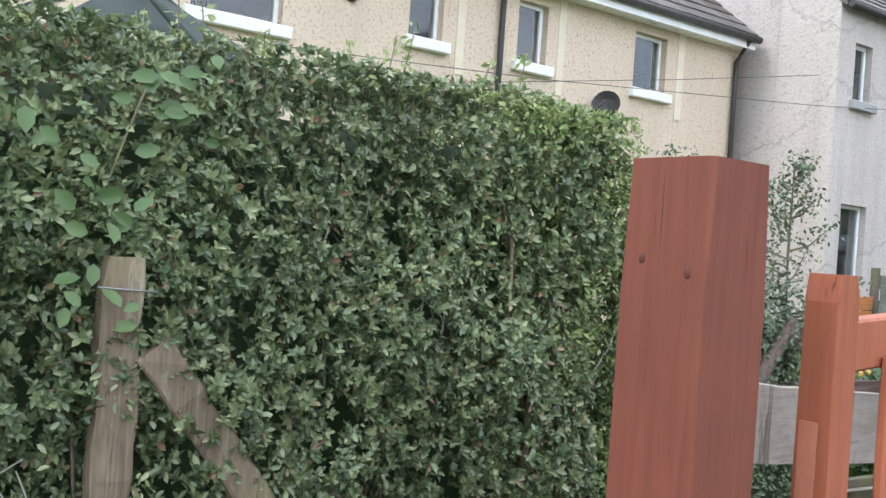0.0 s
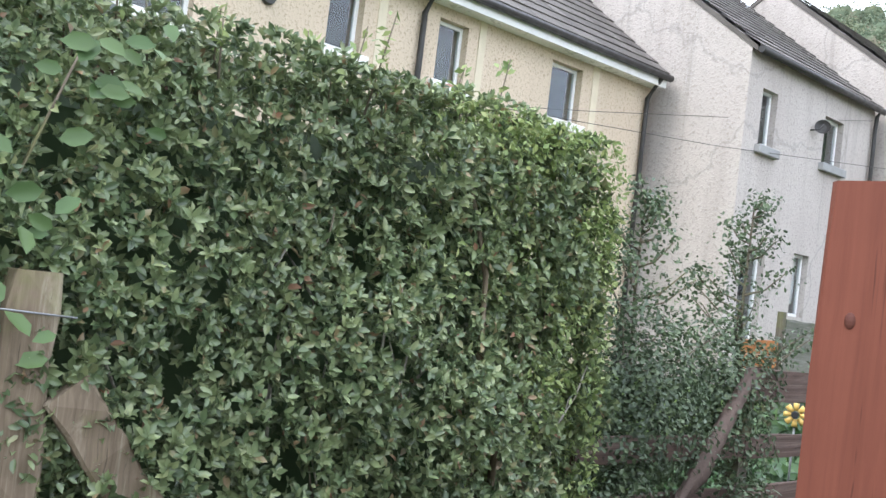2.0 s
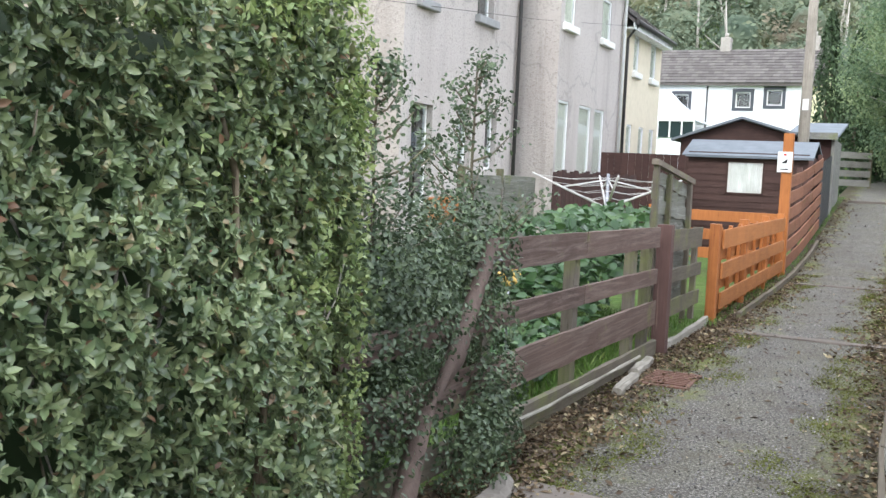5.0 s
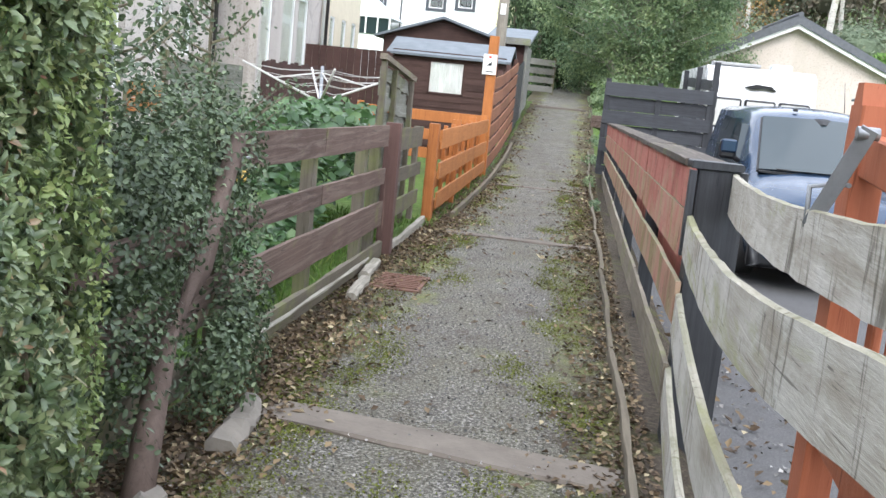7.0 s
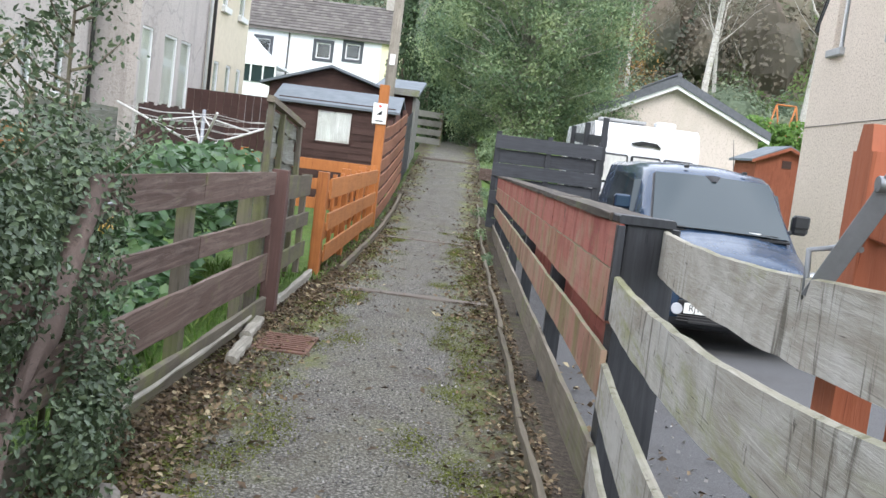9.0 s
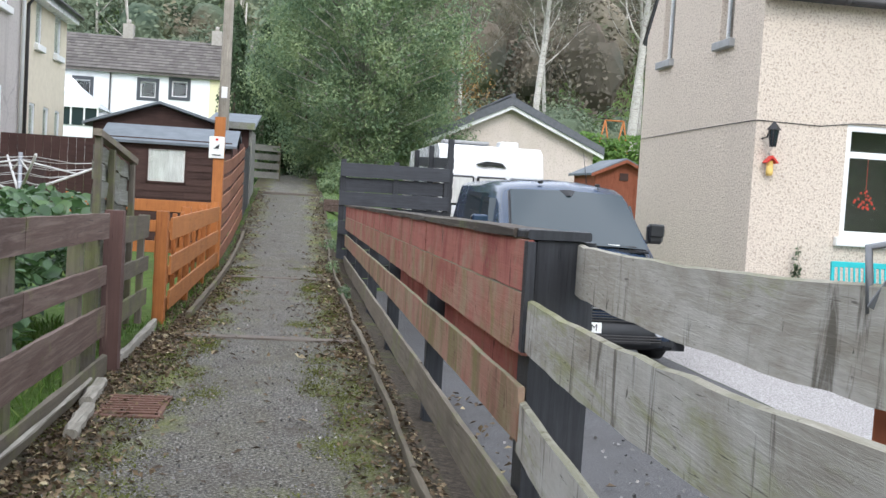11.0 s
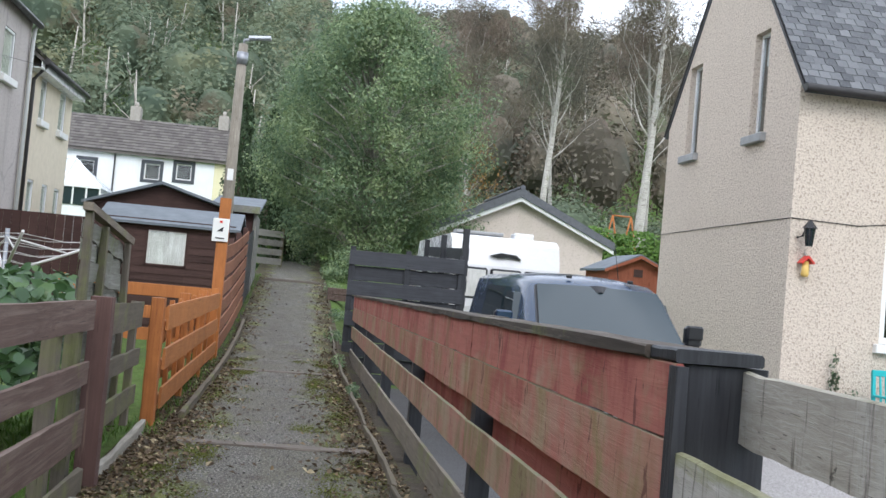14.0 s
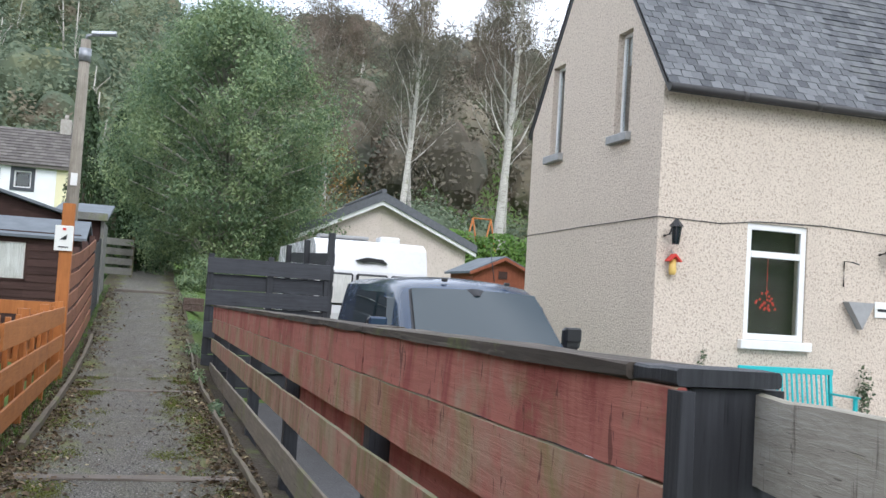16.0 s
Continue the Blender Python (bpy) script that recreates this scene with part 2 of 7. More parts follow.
M["orange_post"] = wood("orange_post", (0.28, 0.095, 0.03), (0.45, 0.17, 0.05), "z", 0.0, rough=0.6)


def faded_paint(name, paint, deep, bare, algae, amount):
    """Old red paint: thin patches down to the timber, runs of water and green algae, all hanging down the board."""
    m, nd, ln, b = material(name, 0.78, 0, 0.3)
    flat = coords(nd, ln)
    info = nd.new("ShaderNodeObjectInfo")
    sh = nd.new("ShaderNodeVectorMath")
    sh.operation = "MULTIPLY_ADD"
    cmb = nd.new("ShaderNodeCombineXYZ")
    for k in range(3):
        ln.new(info.outputs["Random"], cmb.inputs[k])
    ln.new(cmb.outputs[0], sh.inputs[0])
    sh.inputs[1].default_value = (17, 23, 31)
    ln.new(flat, sh.inputs[2])
    mp = nd.new("ShaderNodeMapping")
    mp.inputs["Scale"].default_value = (3, 3, 0.9)
    ln.new(sh.outputs[0], mp.inputs["Vector"])
    mg = nd.new("ShaderNodeMapping")
    mg.inputs["Scale"].default_value = (25, 1.6, 25)
    ln.new(sh.outputs[0], mg.inputs["Vector"])
    fine = noise_tex(nd, ln, mg.outputs[0], 1.6, 8, 0.65, 0.5)
    runs = noise_tex(nd, ln, mp.outputs[0], 1.0, 7, 0.65, 0.7)
    thin = noise_tex(nd, ln, mp.outputs[0], 3.2, 6, 0.7, 0.4)
    big = noise_tex(nd, ln, sh.outputs[0], 2.6, 6, 0.65, 0.4)
    col = mixc(nd, ln, rng(nd, ln, fine, 0.35, 0.65), tuple(0.9 * c for c in paint), tuple(min(1, 1.07 * c) for c in paint))
    col = mixc(nd, ln, rng(nd, ln, runs, 0.48, 0.58, 0, 0.85), col, deep)
    col = mixc(nd, ln, rng(nd, ln, big, 0.6 - 0.25 * amount, 0.72 - 0.12 * amount, 0, 0.8), col, mixc(nd, ln, rng(nd, ln, runs, 0.4, 0.6), bare, algae))
    col = mixc(nd, ln, rng(nd, ln, thin, 0.58, 0.7, 0, 0.55), col, bare)
    dots = noise_tex(nd, ln, mp.outputs[0], 9, 3, 0.6, 0.2)
    col = mixc(nd, ln, rng(nd, ln, dots, 0.68, 0.73, 0, 0.7), col, (0.05, 0.025, 0.02))
    scar = noise_tex(nd, ln, mp.outputs[0], 5.5, 4, 0.6, 1.6)
    col = mixc(nd, ln, rng(nd, ln, scar, 0.63, 0.66, 0, 0.75), col, (0.1, 0.035, 0.028))
    slime = noise_tex(nd, ln, mp.outputs[0], 1.9, 5, 0.65, 0.8)
    col = mixc(nd, ln, rng(nd, ln, slime, 0.57, 0.68, 0, 0.75 * amount), col, (0.17, 0.17, 0.05))
    col = top_growth(nd, ln, col, (0.2, 0.2, 0.12), thin)
    ln.new(col, b.inputs["Base Color"])
    bump(nd, ln, b, fine, 0.5, 0.006)
    return m


def top_growth(nd, ln, col, colour, patchy, amount=0.9):
    """Moss and lichen that settle on upward faces, in broken patches."""
    geo = nd.new("ShaderNodeNewGeometry")
    sp_ = nd.new("ShaderNodeSeparateXYZ")
    ln.new(geo.outputs["Normal"], sp_.inputs[0])
    mul = nd.new("ShaderNodeMath")
    mul.operation = "MULTIPLY"
    ln.new(rng(nd, ln, sp_.outputs[2], 0.35, 0.7), mul.inputs[0])
    ln.new(rng(nd, ln, patchy, 0.38, 0.56, 0.25, amount), mul.inputs[1])
    return mixc(nd, ln, mul.outputs[0], col, colour)


def silver_plank(name):
    """Bare weathered softwood: silver grey, black water runs, specks, lichen and green algae."""
    m, nd, ln, b = material(name, 0.85, 0, 0.2)
    info = nd.new("ShaderNodeObjectInfo")
    sh = nd.new("ShaderNodeVectorMath")
    sh.operation = "MULTIPLY_ADD"
    cmb = nd.new("ShaderNodeCombineXYZ")
    for k in range(3):
        ln.new(info.outputs["Random"], cmb.inputs[k])
    ln.new(cmb.outputs[0], sh.inputs[0])
    sh.inputs[1].default_value = (13, 29, 7)
    ln.new(coords(nd, ln), sh.inputs[2])

    def scaled(v):
        mp = nd.new("ShaderNodeMapping")
        mp.inputs["Scale"].default_value = v
        ln.new(sh.outputs[0], mp.inputs["Vector"])
        return mp.outputs[0]

    grain = noise_tex(nd, ln, scaled((60, 3.5, 60)), 1.6, 8, 0.7, 0.9)
    col = ramp(nd, ln, grain, [(0.28, (0.285, 0.258, 0.218)), (0.5, (0.37, 0.342, 0.297)), (0.72, (0.455, 0.43, 0.385))])
    wash = noise_tex(nd, ln, scaled((2, 2.2, 3)), 1.0, 6, 0.7, 0.6)
    col = mixc(nd, ln, rng(nd, ln, wash, 0.42, 0.62, 0, 0.75), col, (0.54, 0.525, 0.49))
    brown = noise_tex(nd, ln, scaled((3, 1.1, 5)), 1.0, 5, 0.7, 0.8)
    col = mixc(nd, ln, rng(nd, ln, brown, 0.5, 0.68, 0, 0.65), col, (0.23, 0.195, 0.145))
    algae = noise_tex(nd, ln, scaled((2, 0.9, 5)), 1.1, 6, 0.7, 0.5)
    col = mixc(nd, ln, rng(nd, ln, algae, 0.55, 0.68, 0, 0.75), col, (0.27, 0.28, 0.11))
    runs = noise_tex(nd, ln, scaled((11, 11, 1.1)), 1.0, 7, 0.7, 1.2)
    col = mixc(nd, ln, rng(nd, ln, runs, 0.56, 0.63, 0, 0.8), col, (0.1, 0.088, 0.07))
    spots = noise_tex(nd, ln, scaled((16, 16, 9)), 1.6, 4, 0.65, 0.4)
    col = mixc(nd, ln, rng(nd, ln, spots, 0.68, 0.72, 0, 0.8), col, (0.06, 0.052, 0.045))
    split = noise_tex(nd, ln, scaled((120, 1.6, 120)), 1.0, 3, 0.5, 1.0)
    col = mixc(nd, ln, rng(nd, ln, split, 0.67, 0.71, 0, 0.7), col, (0.08, 0.07, 0.06))
    col = top_growth(nd, ln, col, (0.115, 0.11, 0.055), wash, 0.75)
    ln.new(col, b.inputs["Base Color"])
    bump(nd, ln, b, grain, 0.5, 0.005)
    return m


M["grey_plank"] = silver_plank("grey_plank")
M["red_rail"] = faded_paint("red_rail", (0.37, 0.135, 0.105), (0.24, 0.06, 0.05), (0.36, 0.26, 0.19), (0.2, 0.17, 0.075), 0.35)
M["patchy_rail"] = faded_paint("patchy_rail", (0.36, 0.135, 0.105), (0.26, 0.08, 0.06), (0.35, 0.27, 0.19), (0.25, 0.21, 0.1), 0.8)
M["rust_rail"] = wood("rust_rail", (0.17, 0.07, 0.04), (0.28, 0.13, 0.075), "y", 0.15)
M["red_post"] = wood("red_post", (0.115, 0.034, 0.021), (0.2, 0.066, 0.042), "z", 0.0, rough=0.65)
M["red_gate"] = wood("red_gate", (0.24, 0.07, 0.035), (0.36, 0.12, 0.062), "z", 0.0, rough=0.6)
M["cap_board"] = wood("cap_board", (0.035, 0.029, 0.025), (0.095, 0.078, 0.065), "y", 0.2, (0.2, 0.175, 0.145), 0.3)
M["charcoal_rail"] = wood("charcoal_rail", (0.03, 0.031, 0.036), (0.062, 0.065, 0.074), "x", 0.0, rough=0.6)
M["charcoal_post"] = wood("charcoal_post", (0.02, 0.021, 0.025), (0.05, 0.052, 0.058), "z", 0.0, rough=0.5)
M["shed_board"] = wood("shed_board", (0.042, 0.024, 0.02), (0.085, 0.05, 0.043), "x", 0.0)
M["dark_panel"] = wood("dark_panel", (0.035, 0.018, 0.016), (0.075, 0.04, 0.035), "x", 0.0)
M["weathered_panel"] = wood("weathered_panel", (0.13, 0.125, 0.11), (0.27, 0.265, 0.245), "y", 0.2)
M["red_shed"] = wood("red_shed", (0.22, 0.065, 0.035), (0.34, 0.12, 0.07), "z", 0.0)
M["felt"] = plain("felt", (0.16, 0.18, 0.2), 0.9, vary=0.25, scale=3, bumps=0.3, bump_scale=120)
M["green_felt"] = plain("green_felt", (0.03, 0.042, 0.036), 0.85, vary=0.2)
M["cream_harl"] = harling("cream_harl", (0.63, 0.545, 0.458), (0.27, 0.207, 0.163), (0.53, 0.455, 0.383), 27, 0.8, 1.0, strength=0.72)
M["tan_harl"] = harling("tan_harl", (0.63, 0.52, 0.405), (0.36, 0.28, 0.19), (0.5, 0.42, 0.32), 24, 0.45, 0.8)
M["grey_harl"] = harling("grey_harl", (0.5, 0.455, 0.425), (0.33, 0.295, 0.27), (0.33, 0.285, 0.26), 22, 0.35, 0.8, cracks=0.3)
M["garage_harl"] = harling("garage_harl", (0.66, 0.57, 0.52), (0.4, 0.33, 0.27), (0.52, 0.46, 0.39), 26, 0.3)
M["white_render"] = harling("white_render", (0.82, 0.83, 0.83), (0.72, 0.73, 0.73), (0.62, 0.62, 0.6), 25, 0.1)
M["pale_yellow"] = harling("pale_yellow", (0.75, 0.7, 0.46), (0.66, 0.6, 0.4), (0.6, 0.56, 0.4), 25, 0.1)
M["smooth_cream"] = plain("smooth_cream", (0.68, 0.6, 0.46), 0.85, vary=0.12)
M["stone_sill"] = plain("stone_sill", (0.33, 0.33, 0.33), 0.8, vary=0.2, bumps=0.2)
M["white_sill"] = plain("white_sill", (0.78, 0.77, 0.74), 0.6, vary=0.1)
M["pvc"] = plain("pvc", (0.8, 0.8, 0.79), 0.3, vary=0.06)
M["black_trim"] = plain("black_trim", (0.018, 0.018, 0.02), 0.4, vary=0.1)
M["gutter"] = plain("gutter", (0.045, 0.042, 0.042), 0.45, vary=0.2)
M["white_pipe"] = plain("white_pipe", (0.62, 0.62, 0.6), 0.4, vary=0.15)
M["dark_surround"] = plain("dark_surround", (0.06, 0.065, 0.075), 0.6, vary=0.1)
M["slate"] = plain("slate", (0.125, 0.13, 0.145), 0.6, vary=0.3, scale=9, bumps=0.3)
M["roof_tile"] = plain("roof_tile", (0.135, 0.12, 0.11), 0.85, vary=0.35, scale=2.0, bumps=0.3)
M["stone_chimney"] = plain("stone_chimney", (0.4, 0.37, 0.33), 0.9, vary=0.3, bumps=0.4)
M["van_paint"] = plain("van_paint", (0.026, 0.046, 0.085), 0.2, 0.1, 0.45, vary=0.05)
M["van_paint"].node_tree.nodes["Principled BSDF"].inputs["Coat Weight"].default_value = 0.2
M["roof_sheet"] = plain("roof_sheet", (0.52, 0.56, 0.6), 0.25, vary=0.15)
M["kerb_concrete"] = plain("kerb_concrete", (0.2, 0.18, 0.155), 0.95, vary=0.4, scale=8, bumps=0.7, bump_scale=40)
M["bumper_grey"] = plain("bumper_grey", (0.022, 0.023, 0.026), 0.5, vary=0.15)
M["rubber"] = plain("rubber", (0.02, 0.02, 0.02), 0.75, vary=0.1)
M["steel"] = plain("steel", (0.32, 0.33, 0.35), 0.45, 0.75, vary=0.25, scale=20)
M["alloy"] = plain("alloy", (0.5, 0.5, 0.52), 0.3, 0.9, vary=0.08)
M["caravan_white"] = plain("caravan_white", (0.7, 0.7, 0.71), 0.25, vary=0.06)
M["lamp_lens"] = plain("lamp_lens", (0.6, 0.62, 0.66), 0.1, 0.2, vary=0.05)
M["plate_white"] = plain("plate_white", (0.78, 0.78, 0.75), 0.4, vary=0.05)
M["ink"] = plain("ink", (0.02, 0.02, 0.022), 0.6, vary=0.0)
M["curtain"] = wood("curtain", (0.5, 0.49, 0.46), (0.78, 0.77, 0.74), "z", 0, rough=0.9)
M["blind_cream"] = plain("blind_cream", (0.85, 0.8, 0.66), 0.7, vary=0.08)
M["mossy_board"] = wood("mossy_board", (0.055, 0.047, 0.035), (0.13, 0.112, 0.085), "y", 0.6)
M["teal_paint"] = plain("teal_paint", (0.03, 0.42, 0.44), 0.45, vary=0.15)
M["red_plastic"] = plain("red_plastic", (0.6, 0.04, 0.03), 0.4, vary=0.08)
M["yellow_plastic"] = plain("yellow_plastic", (0.7, 0.48, 0.14), 0.4, vary=0.1)
M["concrete"] = plain("concrete", (0.15, 0.128, 0.108), 0.95, vary=0.35, scale=5, bumps=0.5, bump_scale=50)
M["edging"] = wood("edging", (0.065, 0.055, 0.04), (0.17, 0.145, 0.11), "y", 0.35)
M["whitewash"] = wood("whitewash", (0.16, 0.142, 0.115), (0.38, 0.36, 0.31), "y", 0.1)
M["drain_iron"] = plain("drain_iron", (0.14, 0.075, 0.055), 0.85, 0.2, vary=0.3, scale=20, bumps=0.4)
M["pole_wood"] = wood("pole_wood", (0.17, 0.145, 0.115), (0.33, 0.3, 0.25), "z", 0)
# the darkness of unlit rooms is put into this near-black colour
M["room_shade"] = plain("room_shade", (0.03, 0.028, 0.026), 0.9, vary=0.2)
M["rope"] = plain("rope", (0.55, 0.54, 0.52), 0.6, vary=0.1)
M["chip_stone"] = leaf_mat("chip_stone", [(0, (0.07, 0.07, 0.07)), (0.6, (0.17, 0.165, 0.16)), (0.93, (0.28, 0.27, 0.26)), (1, (0.5, 0.48, 0.45))], 0.9, 0.2, 0.0)

m, nd, ln, b = material("window_glass", 0.03, 0, 0.9)
b.inputs["Base Color"].default_value = (0.9, 0.95, 0.97, 1)
b.inputs["Transmission Weight"].default_value = 1.0
b.inputs["IOR"].default_value = 1.45
M["glass"] = m
m, nd, ln, b = material("tinted_glass", 0.03, 0, 0.5)
b.inputs["Base Color"].default_value = (0.022, 0.034, 0.04, 1)
b.inputs["Coat Weight"].default_value = 0.12
b.inputs["Coat IOR"].default_value = 1.55
b.inputs["Coat Roughness"].default_value = 0.02
M["tint"] = m

# asphalt footpath with bare aggregate, moss and dirt
m, nd, ln, b = material("asphalt_path", 0.95, 0, 0.2)
vec = coords(nd, ln)
fine = noise_tex(nd, ln, vec, 58, 4, 0.8)
col = ramp(nd, ln, fine, [(0.36, (0.026, 0.025, 0.022)), (0.5, (0.108, 0.102, 0.091)), (0.63, (0.36, 0.342, 0.31))])
mid = noise_tex(nd, ln, vec, 2.3, 6, 0.7)
col = mixc(nd, ln, rng(nd, ln, mid, 0.42, 0.72, 0, 0.6), col, (0.085, 0.075, 0.06))
film = noise_tex(nd, ln, coords(nd, ln, (1.6, 0.7, 1)), 1.1, 8, 0.75, 0.5)
col = mixc(nd, ln, rng(nd, ln, film, 0.42, 0.68, 0, 0.34), col, mixc(nd, ln, fine, (0.06, 0.058, 0.03), (0.19, 0.18, 0.1)))
mo = noise_tex(nd, ln, coords(nd, ln, (1.3, 0.8, 1)), 1.5, 7, 0.72)
sep = nd.new("ShaderNodeSeparateXYZ")
ln.new(vec, sep.inputs[0])
off = nd.new("ShaderNodeMath")
off.operation = "ADD"
off.inputs[1].default_value = 0.38
ln.new(sep.outputs[0], off.inputs[0])
ab = nd.new("ShaderNodeMath")
ab.operation = "ABSOLUTE"
ln.new(off.outputs[0], ab.inputs[0])
edge = rng(nd, ln, ab.outputs[0], 0.2, 0.75, 0.0, 0.22)
ad = nd.new("ShaderNodeMath")
ln.new(mo, ad.inputs[0])
ln.new(edge, ad.inputs[1])
col = mixc(nd, ln, rng(nd, ln, ad.outputs[0], 0.6, 0.78, 0, 0.75), col, mixc(nd, ln, fine, (0.08, 0.095, 0.02), (0.22, 0.24, 0.055)))
soil = noise_tex(nd, ln, vec, 3.1, 7, 0.7)
ad2 = nd.new("ShaderNodeMath")
ln.new(soil, ad2.inputs[0])
ln.new(rng(nd, ln, ab.outputs[0], 0.45, 0.9, 0.0, 0.3), ad2.inputs[1])
col = mixc(nd, ln, rng(nd, ln, ad2.outputs[0], 0.56, 0.74, 0, 0.85), col, (0.055, 0.042, 0.03))
ln.new(col, b.inputs["Base Color"])
bump(nd, ln, b, fine, 0.9, 0.016)
M["asphalt"] = m

# open ground: grass, bare drive surface and far fields by large patches
m, nd, ln, b = material("open_ground", 0.95, 0, 0.15)
vec = coords(nd, ln)
n1 = noise_tex(nd, ln, vec, 9, 6, 0.7)
col = ramp(nd, ln, n1, [(0.3, (0.05, 0.085, 0.02)), (0.55, (0.09, 0.15, 0.035)), (0.75, (0.15, 0.2, 0.06))])
n2 = noise_tex(nd, ln, vec, 0.6, 6, 0.7)
col = mixc(nd, ln, rng(nd, ln, n2, 0.45, 0.7, 0, 0.6), col, (0.09, 0.075, 0.045))
ln.new(col, b.inputs["Base Color"])
bump(nd, ln, b, n1, 0.8, 0.05)
M["ground"] = m
m, nd, ln, b = material("drive_tarmac", 0.93, 0, 0.2)
vec = coords(nd, ln)
n1 = noise_tex(nd, ln, vec, 90, 4, 0.7)
col = ramp(nd, ln, n1, [(0.3, (0.05, 0.05, 0.052)), (0.6, (0.115, 0.113, 0.115)), (0.8, (0.22, 0.215, 0.21))])
n2 = noise_tex(nd, ln, vec, 1.2, 6, 0.7)
col = mixc(nd, ln, rng(nd, ln, n2, 0.45, 0.75, 0, 0.5), col, (0.055, 0.05, 0.045))
ln.new(col, b.inputs["Base Color"])
bump(nd, ln, b, n1, 0.5, 0.01)
M["tarmac"] = m
m, nd, ln, b = material("pale_chippings", 0.95, 0, 0.2)
vec = coords(nd, ln)
n1 = noise_tex(nd, ln, vec, 55, 4, 0.7)
col = ramp(nd, ln, n1, [(0.3, (0.12, 0.11, 0.105)), (0.5, (0.33, 0.31, 0.3)), (0.7, (0.56, 0.54, 0.52))])
ln.new(col, b.inputs["Base Color"])
bump(nd, ln, b, n1, 0.9, 0.02)
M["chippings"] = m
M["prop_wood"] = wood("prop_wood", (0.05, 0.034, 0.028), (0.13, 0.095, 0.08), "z", 0.15)
m, nd, ln, b = material("verge_soil", 0.97, 0, 0.15)
vec = coords(nd, ln)
n1 = noise_tex(nd, ln, vec, 30, 6, 0.75)
col = ramp(nd, ln, n1, [(0.3, (0.03, 0.024, 0.018)), (0.55, (0.075, 0.06, 0.045)), (0.75, (0.16, 0.135, 0.1))])
n2 = noise_tex(nd, ln, vec, 2.5, 6, 0.7)
col = mixc(nd, ln, rng(nd, ln, n2, 0.52, 0.66, 0, 0.7), col, (0.1, 0.12, 0.035))
ln.new(col, b.inputs["Base Color"])
bump(nd, ln, b, n1, 1.0, 0.03)
M["soil"] = m
M["faded_rail"] = faded_paint("faded_rail", (0.34, 0.15, 0.115), (0.17, 0.095, 0.06), (0.33, 0.26, 0.18), (0.22, 0.19, 0.095), 1.0)
M["bare_patch"] = wood("bare_patch", (0.3, 0.105, 0.06), (0.42, 0.165, 0.1), "z", 0.0)
M["lap_panel"] = wood("lap_panel", (0.075, 0.077, 0.06), (0.19, 0.19, 0.16), "y", 0.45, (0.27, 0.27, 0.25), 0.35)
M["strut_grey"] = plain("strut_grey", (0.2, 0.21, 0.225), 0.6, 0.0, 0.4, vary=0.2, scale=30)
M["knot_wood"] = plain("knot_wood", (0.1, 0.03, 0.02), 0.7, vary=0.2)


# ---- geometry helpers ----
def mesh_of(name, bm, mat):
    me = bpy.data.meshes.new(name)
    bm.to_mesh(me)
    bm.free()
    me.materials.append(mat)
    return me


def part(name, bm, mat, parent=None, label=""):
    """One mesh object from a bmesh, under a thing or part."""
    ob = new(name, mesh_of(name, bm, mat))
    if parent is not None:
        ob.parent = parent
        ob.matrix_parent_inverse = Matrix.Translation(-parent.matrix_basis.translation) if parent.parent is None else Matrix.Identity(4)
    if label:
        ob["label"] = label
    return ob


def thing(name, label, category, at=(0, 0, 0), group="", kind=""):
    ob = new(name)
    ob.empty_display_size = 0.1
    ob.location = at
    return tagged(ob, label, category, group, kind)


def box(x0, x1, y0, y1, z0, z1, bevel=0.0, bm=None):
    bm = bm or bmesh.new()
    made = bmesh.ops.create_cube(bm, size=1.0)["verts"]
    for v in made:
        v.co = Vector(((x0 + x1) / 2 + v.co.x * (x1 - x0), (y0 + y1) / 2 + v.co.y * (y1 - y0), (z0 + z1) / 2 + v.co.z * (z1 - z0)))
    if bevel:
        es = {e for v in made for e in v.link_edges}
        bmesh.ops.bevel(bm, geom=list(es), offset=bevel, segments=1, affect="EDGES", profile=0.5)
    return bm


def bar(p0, p1, w, h, bevel=0.0, bm=None, bow=0.0, steps=1, rough=0.0, seed=0, up=(0, 0, 1)):
    """A squared timber from p0 to p1, w thick across and h high; bow bends it sideways, rough makes its edges uneven."""
    bm = bm or bmesh.new()
    rnd = random.Random(seed)
    p0, p1 = Vector(p0), Vector(p1)
    d = (p1 - p0).normalized()
    side = d.cross(Vector(up)).normalized()
    upv = side.cross(d).normalized()
    rings = []
    for i in range(steps + 1):
        u = i / steps
        c = p0.lerp(p1, u) + side * bow * math.sin(math.pi * u)
        ring = []
        for a, b_ in ((-1, -1), (1, -1), (1, 1), (-1, 1)):
            ring.append(bm.verts.new(c + side * (a * w / 2 + rough * rnd.uniform(-1, 1)) + upv * (b_ * h / 2 + rough * rnd.uniform(-1, 1))))
        rings.append(ring)
    for r0, r1 in zip(rings, rings[1:]):
        for k in range(4):
            bm.faces.new((r0[k], r0[(k + 1) % 4], r1[(k + 1) % 4], r1[k]))
    bm.faces.new(rings[0][::-1])
    bm.faces.new(rings[-1])
    if bevel:
        lengthwise = [e for r0, r1 in zip(rings, rings[1:]) for k in range(4) for e in r0[k].link_edges if e.other_vert(r0[k]) is r1[k]]
        bmesh.ops.bevel(bm, geom=lengthwise, offset=bevel, segments=1, affect="EDGES", profile=0.5)
    bmesh.ops.recalc_face_normals(bm, faces=bm.faces)
    return bm


